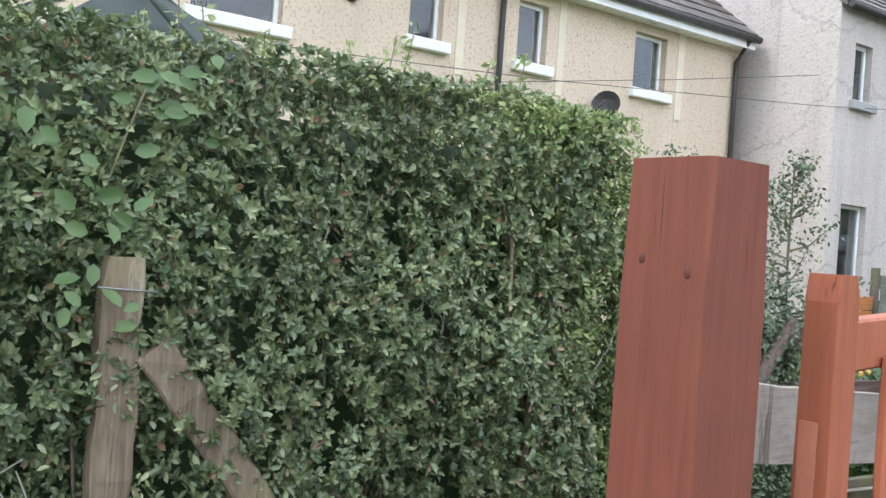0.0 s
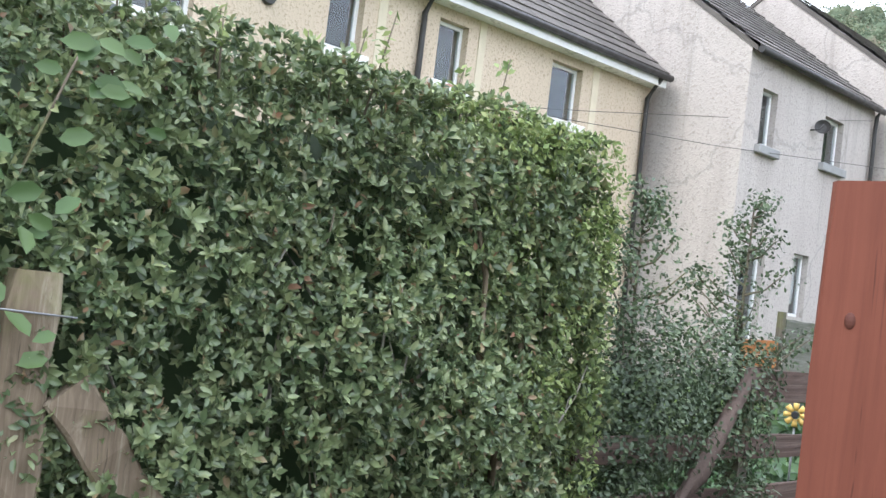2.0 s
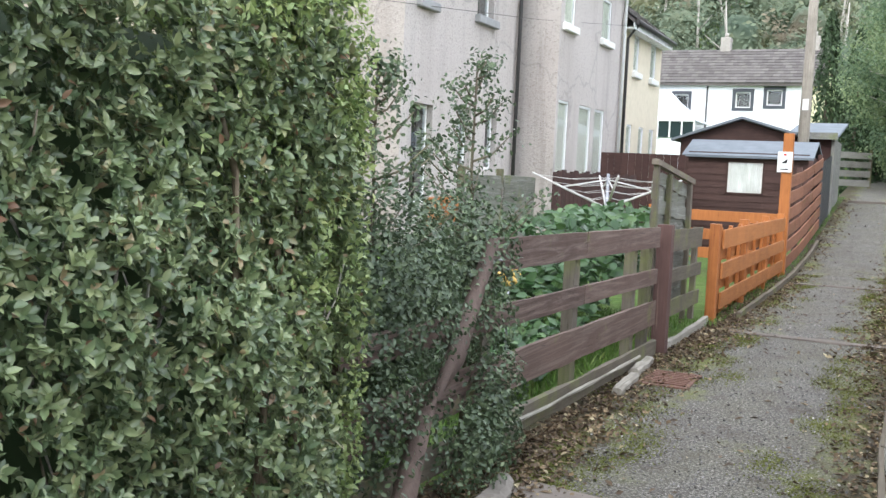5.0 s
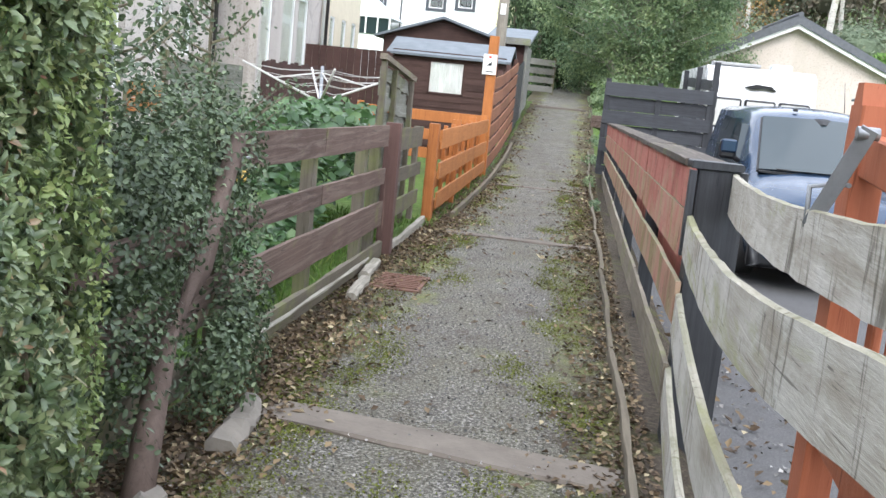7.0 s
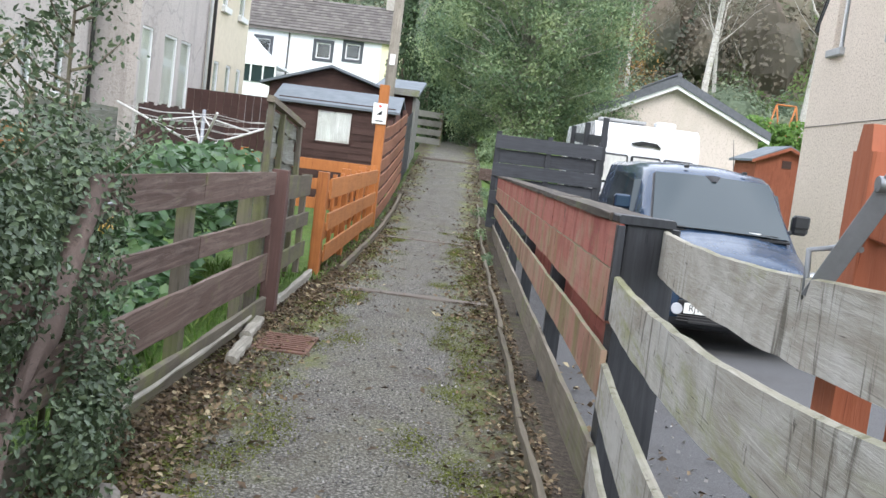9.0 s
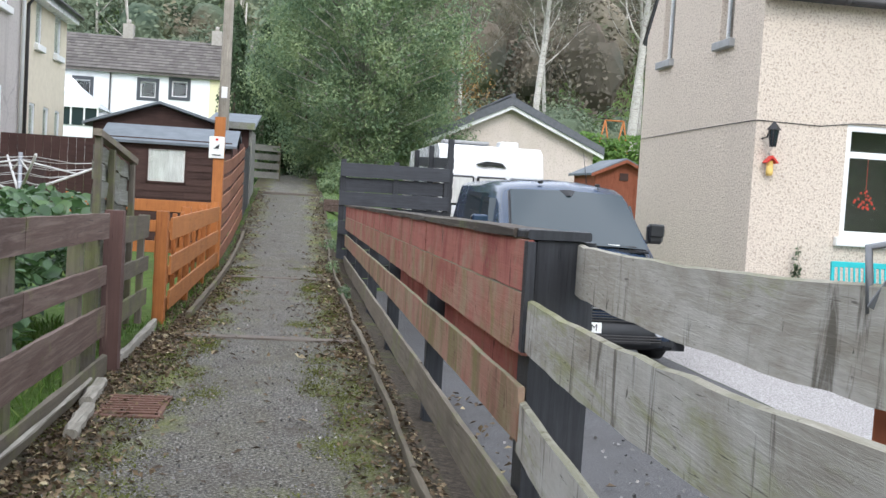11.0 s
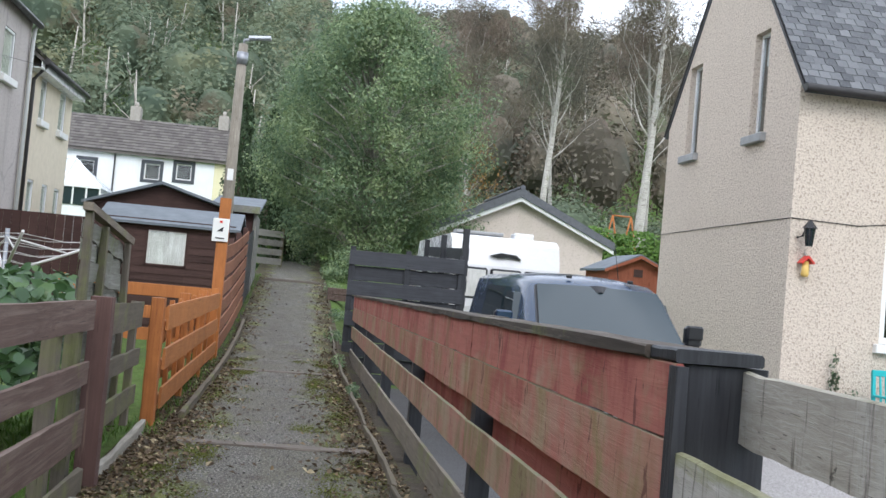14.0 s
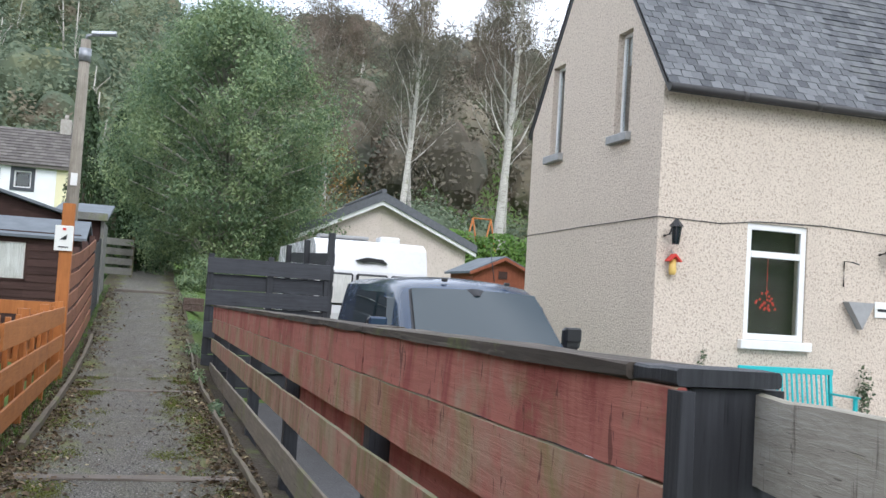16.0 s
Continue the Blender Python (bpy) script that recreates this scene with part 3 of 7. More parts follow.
def tube(points, radii, sides=8, bm=None, caps=True):
    """A round limb through points, tapering with the radii."""
    bm = bm or bmesh.new()
    pts = [Vector(p) for p in points]
    rings = []
    for i, p in enumerate(pts):
        d = (pts[min(i + 1, len(pts) - 1)] - pts[max(i - 1, 0)]).normalized()
        a = d.orthogonal().normalized()
        c = d.cross(a)
        rings.append([bm.verts.new(p + radii[i] * (a * math.cos(k * math.tau / sides) + c * math.sin(k * math.tau / sides))) for k in range(sides)])
    for r0, r1 in zip(rings, rings[1:]):
        best = min(range(sides), key=lambda s: (r0[0].co - r1[s].co).length)
        r1[:] = r1[best:] + r1[:best]
        for k in range(sides):
            f = bm.faces.new((r0[k], r0[(k + 1) % sides], r1[(k + 1) % sides], r1[k]))
            f.smooth = True
    if caps:
        bm.faces.new(rings[0][::-1])
        bm.faces.new(rings[-1])
    return bm


def prism(profile, axis, a, b_, bm=None):
    """A closed outline of (u, v) pairs carried along an axis from a to b_. axis x: (y, z); y: (x, z); z: (x, y)."""
    bm = bm or bmesh.new()

    def at(u, v, w):
        return {"x": (w, u, v), "y": (u, w, v), "z": (u, v, w)}[axis]

    r0 = [bm.verts.new(at(u, v, a)) for u, v in profile]
    r1 = [bm.verts.new(at(u, v, b_)) for u, v in profile]
    n = len(profile)
    for k in range(n):
        bm.faces.new((r0[k], r0[(k + 1) % n], r1[(k + 1) % n], r1[k]))
    bm.faces.new(r0[::-1])
    bm.faces.new(r1)
    bmesh.ops.recalc_face_normals(bm, faces=bm.faces)
    return bm


def leaf_mesh(name, centres, normals, sizes, mat, ratio=0.5, fold=0.25, spread=0.8, rs=None, droop=0.0, oval=False, simple=False, along=None):
    """Many single folded leaves as one mesh: each a rib with two blades of two faces."""
    rs = rs or np.random.RandomState(5)
    c = np.asarray(centres, float)
    n = len(c)
    nor = np.asarray(normals, float) + rs.normal(0, spread, (n, 3))
    nor /= np.linalg.norm(nor, axis=1, keepdims=True) + 1e-9
    t = rs.normal(0, 1, (n, 3))
    t[:, 2] -= droop
    if along is not None:
        t = np.asarray(along, float) + rs.normal(0, 0.12, (n, 3))
    t -= (t * nor).sum(1, keepdims=True) * nor
    t /= np.linalg.norm(t, axis=1, keepdims=True) + 1e-9
    s = np.cross(nor, t)
    L = np.asarray(sizes, float).reshape(-1, 1) * np.ones((n, 1))
    W = L * ratio / 2
    base, tip = c - t * L / 2, c + t * L / 2
    f = fold * W
    v = np.stack([base, c - t * L * 0.05 + s * W + nor * f, tip, c - t * L * 0.05 - s * W + nor * f, c - nor * f * 0.3], 1).reshape(-1, 3)
    i = np.arange(n)[:, None] * 5
    faces = np.concatenate([i + [0, 4, 1], i + [1, 4, 2], i + [2, 4, 3], i + [3, 4, 0]], 0)
    if simple:
        v = v.reshape(-1, 5, 3)[:, :4].reshape(-1, 3)
        i = np.arange(n)[:, None] * 4
        faces = np.concatenate([i + [0, 1, 2], i + [0, 2, 3]], 0)
    if oval:
        v = np.stack([base, c - t * L * 0.24 + s * W * 0.9 + nor * f, c + t * L * 0.16 + s * W * 0.92 + nor * f, tip - nor * f * 0.6, c + t * L * 0.16 - s * W * 0.92 + nor * f, c - t * L * 0.24 - s * W * 0.9 + nor * f, c - nor * f * 0.3], 1).reshape(-1, 3)
        i = np.arange(n)[:, None] * 7
        faces = np.concatenate([i + [k, 6, (k + 1) % 6] for k in range(6)], 0)
    me = bpy.data.meshes.new(name)
    me.vertices.add(len(v))
    me.vertices.foreach_set("co", v.ravel())
    me.loops.add(len(faces) * 3)
    me.loops.foreach_set("vertex_index", faces.ravel().astype(np.int32))
    me.polygons.add(len(faces))
    me.polygons.foreach_set("loop_start", np.arange(0, len(faces) * 3, 3, dtype=np.int32))
    me.update()
    me.validate()
    me.materials.append(mat)
    return me


def put_mesh(name, me, parent=None, label=""):
    ob = new(name, me)
    if parent is not None:
        ob.parent = parent
        ob.matrix_parent_inverse = Matrix.Translation(-parent.matrix_basis.translation) if parent.parent is None else Matrix.Identity(4)
    if label:
        ob["label"] = label
    return ob


# ---- terrain ----
def path_z(y):
    """Level at first, then a steady climb to the far end."""
    if y < 14:
        return 0.0
    if y < 20:
        return 0.095 * (y - 14) ** 2 / 12
    return 0.285 + 0.095 * (min(y, 28.5) - 20) + 0.07 * max(0.0, y - 28.5)


def smooth(a, b_, v):
    t = min(1.0, max(0.0, (v - a) / (b_ - a)))
    return t * t * (3 - 2 * t)


def land_z(x, y):
    base = 0.028 * max(0.0, min(y, 45) - 20)
    base += (path_z(min(y, 45)) - base) * smooth(-1.9, -1.45, x) * (1 - smooth(1.0, 3.4, x)) * (1 - smooth(42, 60, y))
    low = -0.42 * smooth(0.62, 1.0, x) * smooth(-1.0, 8.0, y) * (1 - smooth(19, 32, y)) * (1 - smooth(14, 40, x))
    left = 0.5 * smooth(-3.0, -8, x) * smooth(5, 20, y) * (1 - smooth(30, 60, y))
    bank = 2.4 * max(smooth(38, 43, y) * smooth(10.3, 11.5, x), smooth(43, 47, y) * smooth(2, 6, x)) * (1 - smooth(26, 45, x)) * (1 - smooth(62, 85, y))
    far = math.hypot(x * 0.55, y)
    hill = 0 if y < 20 else 47 * smooth(48, 190, y + 0.12 * abs(x)) * (0.82 + 0.3 * noise.noise((x * 0.008, y * 0.008, 3)) + 0.4 * smooth(30, -70, x))
    # unseen rise added behind the camera, darkening what the window panes reflect
    back = 15 * smooth(-22, -70, y)
    return base + low + left + bank + hill + back + 0.02 * noise.noise((x * 0.7, y * 0.7, 0)) * (1 if far < 60 else 4)


def grid_lines(spans):
    out = []
    for a, b_, n in spans:
        out += [a + (b_ - a) * i / n for i in range(n)]
    return out + [spans[-1][1]]


xs = grid_lines([(-1200, -200, 6), (-200, -20, 18), (-20, -2, 18), (-2, -1.4, 4), (-1.4, 0.6, 6), (0.6, 1.2, 4), (1.2, 16, 24), (16, 200, 24), (200, 1200, 6)])
ys = grid_lines([(-1200, -100, 6), (-100, -8, 8), (-8, 24, 34), (24, 60, 36), (60, 260, 40), (260, 1400, 10)])
bm = bmesh.new()
gv = [[bm.verts.new((x, y, land_z(x, y) - 0.04)) for x in xs] for y in ys]
for j in range(len(ys) - 1):
    for i in range(len(xs) - 1):
        bm.faces.new((gv[j][i], gv[j][i + 1], gv[j + 1][i + 1], gv[j + 1][i])).smooth = True
ground = tagged(part("ground", bm, M["ground"]), "grassy rough ground rising to a wooded hillside", "ground", kind="structure")


def sheet(name, x0, x1, y0, y1, lift, mat, label, nx=4, ny=40, follow=land_z, wob=0.0):
    """A thin surfaced strip that follows the land."""
    bm = bmesh.new()
    rows = []
    for j in range(ny + 1):
        y = y0 + (y1 - y0) * j / ny
        row = []
        for i in range(nx + 1):
            x = x0 + (x1 - x0) * i / nx
            w = wob * noise.noise((y * 1.3, i * 3.1, 7)) if i in (0, nx) else 0
            row.append(bm.verts.new((x + w, y, follow(x, y) + lift + 0.006 * noise.noise((x * 3, y * 3, 1)))))
        rows.append(row)
    for a, c in zip(rows, rows[1:]):
        for i in range(nx):
            bm.faces.new((a[i], a[i + 1], c[i + 1], c[i])).smooth = True
    return tagged(part(name, bm, mat), label, "ground", kind="structure")


sheet("pavement", -1.42, 0.56, -6, 44, 0.0, M["asphalt"], "worn asphalt footpath with moss and leaf litter", 10, 160, lambda x, y: path_z(y))
sheet("road", 0.98, 4.2, -6, 17.8, -0.015, M["tarmac"], "dark tarmac driveway beside the footpath", 8, 50)
sheet("soil_verge", 0.5, 1.02, -6, 19, 0.004, M["soil"], "bare soil and leaf mould along the fence foot", 3, 60)
sheet("gravel_yard", 4.2, 16, 2, 15.9, -0.012, M["chippings"], "pale stone chippings before the house", 8, 30)

# concrete joint strips across the path
strips = thing("path_strips", "worn concrete strips set across the footpath", "path edging", (0, 4, 0), kind="structure")
for k, (yl, yr, w) in enumerate(((4.3, 4.02, 0.24), (9.98, 9.92, 0.16), (15.4, 15.5, 0.12), (28.5, 28.6, 0.1))):
    z = path_z(yl) + (0.05 if yl > 20 else 0)
    bm = bar((-1.06, yl, z - 0.035), (0.38, yr, z - 0.035), w, 0.1, 0.012, None, 0, 10, 0.004, k)
    part("strip", bm, M["concrete"], strips)

# timber edging on both sides
edging = thing("path_edging", "old timber edging boards beside the footpath", "path edging", (0.4, 8, 0), kind="structure")
k = 0
y = 1.0
while y < 19:
    L = random.uniform(2.0, 2.8)
    part("edging_board", bar((0.42 + random.uniform(-0.02, 0.02), y, path_z(y) + 0.005), (0.42 + random.uniform(-0.02, 0.02), y + L - 0.03, path_z(y + L) + 0.005), 0.03, 0.12, 0.003, None, 0.015, 9, 0.006, k), M["edging"], edging)
    if y > 9:
        part("edging_board", bar((-1.12, y, path_z(y) + 0.02), (-1.12, y + L - 0.03, path_z(y + L) + 0.03), 0.045, 0.1, 0.006, None, 0.01, 6, 0.004, k + 50), M["edging"], edging)
    y += L
    k += 1
for k, (y0, y1) in enumerate(((2.9, 3.3), (3.75, 4.28))):
    part("kerb_stone", bar((-1.07, y0, -0.01), (-1.13, y1, -0.01), 0.11, 0.14, 0.025, None, 0.015, 8, 0.014, 80 + k), M["kerb_concrete"], edging, "chipped concrete kerb stone")

# ---- left fence of brown boards ----
fence = thing("board_fence", "faded brown post and rail garden fence with three boards", "fence", (-1.37, 6.4, 0))
FX = -1.37
def fence_top(y):
    return 1.115 - 0.016 * (y - 4.6)
for k, (a, c) in enumerate(((0.0, 0.165), (0.34, 0.46), (0.6, 0.8))):
    for s, (y0, y1) in enumerate(((3.15, 4.55), (4.55, 6.12), (6.12, 8.12))):
        if s == 0 and k == 0:
            continue
        z0, z1 = fence_top(y0) - (a + c) / 2, fence_top(y1) - (a + c) / 2
        part("rail", bar((FX, y0 + 0.005, z0), (FX, y1 - 0.005, z1), 0.025, c - a, 0.004, None, 0.0, 8, 0.003, 3 * k + s), M["brown_rail"], fence)
for y in (4.62, 6.05, 7.5, 7.98):
    part("post", bar((FX - 0.06, y, -0.1), (FX - 0.06, y, fence_top(y) - 0.02), 0.075, 0.1, 0.006, None, 0, 4, 0.002, int(y * 10), (0, 1, 0)), M["old_post"], fence)
part("gravel_board", bar((FX + 0.0, 3.2, 0.17), (FX + 0.02, 8.1, 0.075), 0.03, 0.13, 0.005, None, 0.02, 14, 0.005, 9), M["mossy_board"], fence)
part("batten", bar((FX + 0.045, 4.3, 0.16), (FX + 0.055, 7.5, 0.1), 0.02, 0.014, 0.003, None, 0.02, 12, 0.004, 91), M["whitewash"], fence, "flaking whitewashed batten")

gate_l = thing("low_gate", "narrow faded brown garden gate with weathered boards", "gate", (FX, 8.9, 0))
part("gate_post", bar((FX + 0.02, 8.28, -0.1), (FX + 0.02, 8.28, 1.075), 0.12, 0.12, 0.008, None, 0, 4, 0.002, 11, (0, 1, 0)), M["brown_post"], gate_l)
for k, (z, h) in enumerate(((0.93, 0.19), (0.62, 0.12), (0.34, 0.14))):
    part("board", bar((FX, 8.35, z), (FX - 0.02, 10.05, z - 0.03), 0.025, h, 0.004, None, 0.0, 6, 0.004, 20 + k), M["mossy_board"], gate_l)
for y in (8.5, 9.9):
    part("stile", bar((FX - 0.05, y, 0.1), (FX - 0.05, y, 1.0), 0.05, 0.08, 0.004, None, 0, 2, 0, 0, (0, 1, 0)), M["old_post"], gate_l)
part("ground_batten", bar((FX + 0.03, 8.4, 0.03), (FX + 0.04, 10.3, 0.04), 0.04, 0.09, 0.008, None, 0.01, 8, 0.006, 5), M["whitewash"], gate_l, "whitewashed ground batten")

# tall weathered mesh gate standing behind
tall = thing("weathered_trellis", "tall grey weathered lap panel in a timber frame", "trellis", (-1.56, 9.3, 0))
for y, zt in ((8.72, 1.58), (9.25, 1.5), (10.2, 1.44)):
    part("upright", bar((-1.56, y, 0), (-1.56, y, zt), 0.045, 0.07, 0.004, None, 0, 3, 0.003, int(y), (0, 1, 0)), M["old_post"], tall)
part("top_rail", bar((-1.56, 8.65, 1.6), (-1.56, 10.3, 1.44), 0.06, 0.05, 0.004, None, 0, 4, 0.003, 1), M["old_rail"], tall)
for k in range(11):
    part("slat", bar((-1.59 - 0.008 * (k % 2), 8.74, 0.22 + 0.125 * k), (-1.59 - 0.008 * (k % 2), 10.2, 0.2 + 0.114 * k), 0.01, 0.12, 0, None, 0.006, 9, 0.012, 200 + k), M["lap_panel"], tall)

# leaning prop and post at the shrubs
prop = thing("leaning_prop", "brown round timber prop leaning against the fence", "fence prop", (-1.3, 4.0, 0))
part("pole", tube([(-1.15, 3.22, -0.02), (-1.2, 3.42, 0.2), (-1.27, 3.68, 0.42), (-1.28, 4.0, 0.62), (-1.31, 4.28, 0.9), (-1.33, 4.5, 1.1)], [0.056, 0.05, 0.044, 0.048, 0.04, 0.036], 7), M["prop_wood"], prop)
part("top_nail", tube([(-1.29, 4.42, 1.02), (-1.25, 4.42, 1.03)], [0.006, 0.006], 6), M["steel"], prop)

# orange fence
of = thing("orange_fence", "bright orange stained board fence, boards on both faces", "fence", (-1.33, 13.5, 0))
OX = -1.33
for k, y in enumerate((10.5, 12.4, 14.3, 16.1)):
    part("post", bar((OX, y, -0.05), (OX, y, 1.02), 0.1, 0.14 if k == 0 else 0.1, 0.008, None, 0, 1, 0, 0, (0, 1, 0)), M["orange_post"], of)
for s, (y0, y1) in enumerate(((10.6, 14.3), (14.3, 16.1))):
    for k, (z, h) in enumerate(((0.86, 0.2), (0.53, 0.17), (0.22, 0.17))):
        part("board", bar((OX + 0.065, y0, z), (OX + 0.065, y1 - 0.01, z), 0.022, h, 0.004, None, 0, 4, 0.002, s * 9 + k), M["orange_rail"], of)
        part("board", bar((OX - 0.065, y0, z - 0.17), (OX - 0.065, y1 - 0.01, z - 0.17), 0.022, h, 0.004, None, 0, 4, 0.002, 40 + s * 9 + k), M["orange_rail"], of)
for k in range(8):
    y = 10.9 + 0.66 * k
    part("batten", bar((OX - 0.02, y, 0.05), (OX - 0.02, y, 0.97), 0.04, 0.07, 0.003, None, 0, 1, 0, 0, (0, 1, 0)), M["orange_post"], of)
og = thing("orange_cross_rail", "orange stained boards across the garden corner", "fence", (-2.4, 16.4, 0))
for k, z in enumerate((0.92, 0.62, 0.32)):
    part("board", bar((OX - 0.06, 16.3, z), (-3.4, 16.35, z), 0.03, 0.17, 0.004), M["orange_post"], og)
part("post", bar((-3.4, 16.38, -0.05), (-3.4, 16.38, 1.05), 0.1, 0.1, 0.006, None, 0, 1, 0, 0, (0, 1, 0)), M["orange_post"], og)
op = tagged(part("tall_post", bar((OX, 16.45, -0.05), (OX, 16.45, 2.27), 0.15, 0.15, 0.01, None, 0, 4, 0.002, 2, (0, 1, 0)), M["orange_post"]), "tall orange stained gate post", "post")
sign = thing("notice_sign", "small white notice sign with a red and black picture", "sign", (-1.33, 16.36, 1.85))
part("plate", box(-1.47, -1.25, 16.345, 16.36, 1.66, 1.98, 0.004), M["plate_white"], sign)
part("red_mark", box(-1.38, -1.34, 16.339, 16.343, 1.92, 1.95), M["red_plastic"], sign)
part("black_mark", prism([(-1.41, 1.8), (-1.33, 1.8), (-1.32, 1.87), (-1.36, 1.84)], "y", 16.339, 16.343), M["ink"], sign)
part("text_bar", box(-1.42, -1.3, 16.339, 16.343, 1.7, 1.715), M["ink"], sign)

# brown close fence beyond
bf = thing("brown_fence", "tall brown board fence with gaps beside the path", "fence", (-1.3, 19.5, 0))
for k in range(6):
    z = 0.16 + 0.26 * k
    for s in range(3):
        y0 = 16.55 + 2.0 * s
        part("board", bar((-1.28, y0, z + path_z(y0)), (-1.28, y0 + 1.99, z + path_z(y0 + 2)), 0.022, 0.19, 0.004, None, 0, 3, 0.003, k * 3 + s), M["rust_rail"], bf)
for s in range(4):
    y0 = 16.6 + 2.0 * s
    part("post", bar((-1.35, y0, -0.1), (-1.35, y0, 1.62 + path_z(y0)), 0.09, 0.09, 0.005, None, 0, 1, 0, 0, (0, 1, 0)), M["brown_post"], bf)
db = thing("dark_fence_panel", "black painted close board panel beside the path", "fence", (-1.3, 24, 0))
for k in range(10):
    y = 22.75 + 0.25 * k
    part("board", bar((-1.3, y, 0.03), (-1.3, y, 1.45 + path_z(y)), 0.022, 0.235, 0.003, None, 0, 1, 0, 0, (0, 1, 0)), M["charcoal_post"], db)
wg = thing("weathered_gate", "pale weathered timber gate across a side opening", "gate", (-1.2, 34, 1.45))
for k in range(4):
    part("board", bar((-1.9, 33.4, 1.66 + 0.29 * k), (-0.75, 34.3, 1.66 + 0.29 * k), 0.03, 0.2, 0.004), M["weathered_panel"], wg)
for x, y in ((-1.9, 33.42), (-0.78, 34.32)):
    part("post", bar((x, y, 1.2), (x, y, 2.72), 0.1, 0.1, 0.005, None, 0, 1, 0, 0, (0, 1, 0)), M["old_post"], wg)
crate = thing("timber_planter", "low brown timber planter box beside the far path", "planter", (0.72, 25.6, 0.8))
for x0, x1, y0, y1 in ((0.5, 0.94, 25.4, 25.43), (0.5, 0.94, 25.8, 25.83), (0.5, 0.53, 25.43, 25.8), (0.91, 0.94, 25.43, 25.8)):
    for k in range(2):
        part("board", box(x0, x1, y0, y1, 0.78 + 0.15 * k, 0.92 + 0.15 * k, 0.004), M["brown_rail"], crate)
part("soil", box(0.53, 0.91, 25.43, 25.8, 0.78, 1.02), M["soil"], crate)

# iron drain cover and broken kerb
dc = thing("drain_cover", "rusty square iron drain cover set in the path", "drain cover", (-1.0, 7.2, 0))
part("frame", box(-1.2, -0.84, 6.95, 7.5, -0.02, 0.012, 0.003), M["drain_iron"], dc)
for k in range(8):
    y = 7.0 + 0.06 * k
    part("bar", box(-1.17, -0.87, y, y + 0.03, 0.012, 0.022, 0.002), M["drain_iron"], dc)
for k, (a, c) in enumerate((((-1.2, 6.45, 0.02), (-1.24, 7.05, 0.03)), ((-1.27, 7.15, 0.03), (-1.3, 7.75, 0.03)))):
    tagged(part("kerb_piece", bar(a, c, 0.075, 0.07, 0.015, None, 0, 5, 0.008, 60 + k), M["whitewash"]), "broken pale painted kerb piece by the fence", "kerb")

# ---- right fence ----
rf = thing("red_board_fence", "faded red board fence with dark cap rail and black posts", "fence", (0.6, 11, 0))
RX = 0.575
RP = (4.62, 7.12, 9.75, 12.3, 15.0, 18.0)
def red_top(y):
    return 1.175 - 0.0105 * (y - 4.6)
def red_x(y):
    return 0.565 + 0.0085 * (y - 4.6)
for s, (y0, y1) in enumerate(zip(RP, RP[1:])):
    for k, (a, c) in enumerate(((0.0, 0.17), (0.174, 0.37), (0.47, 0.65), (0.82, 1.0))):
        zm = (a + c) / 2
        ya = y0 - (0.09 if s == 0 else 0)
        jo = 0
        part("board", bar((red_x(ya), ya + 0.004, red_top(ya) - zm), (red_x(y1), y1 + jo - 0.004, red_top(y1) - zm), 0.022, c - a, 0.004, None, 0.006 * (-1) ** k, 10, 0.0025, 7 * s + k), M["red_rail"] if k == 0 else (M["patchy_rail"] if k == 1 else M["faded_rail"] if k == 2 else M["old_rail"]), rf)
    for k, (a, c) in enumerate(((0.4, 0.64), (0.68, 0.84))):
        part("rear_board", bar((red_x(y0) + 0.13, y0, red_top(y0) - (a + c) / 2), (red_x(y1) + 0.13, y1 - 0.004, red_top(y1) - (a + c) / 2), 0.022, c - a, 0.004, None, 0, 4, 0.002, 30 + 7 * s + k), M["red_rail"], rf) if s < 2 and k == 0 else None
    part("cap_rail", bar((red_x(y0) + 0.07, y0 + 0.075 if s == 0 else y0, red_top(y0) + 0.016), (red_x(y1) + 0.07, y1 - 0.004, red_top(y1) + 0.016), 0.19, 0.03, 0.006, None, 0.004, 8, 0.003, 70 + s), M["cap_board"], rf)
for k, y in enumerate(RP):
    w = 0.2 if k == 0 else 0.1
    part("post", bar((red_x(y) + 0.075 + (0.045 if k == 0 else 0), y, -0.5), (red_x(y) + 0.075 + (0.045 if k == 0 else 0), y, red_top(y) - 0.001), w, min(w, 0.14), 0.006, None, 0, 4, 0.002, k, (0, 1, 0)), M["charcoal_post"], rf)
part("end_cap", bar((red_x(4.5) + 0.095, 4.535, red_top(4.5) + 0.016), (red_x(4.7) + 0.095, 4.69, red_top(4.7) + 0.016), 0.21, 0.03, 0.005, None, 0, 3, 0.002, 77), M["charcoal_post"], rf, "charcoal painted cap over the end post")
part("end_strip", bar((red_x(4.5) - 0.002, 4.53, 0.82), (red_x(4.5) - 0.002, 4.53, 1.17), 0.03, 0.05, 0.003, None, 0, 2, 0.002, 4, (0, 1, 0)), M["charcoal_post"], rf)

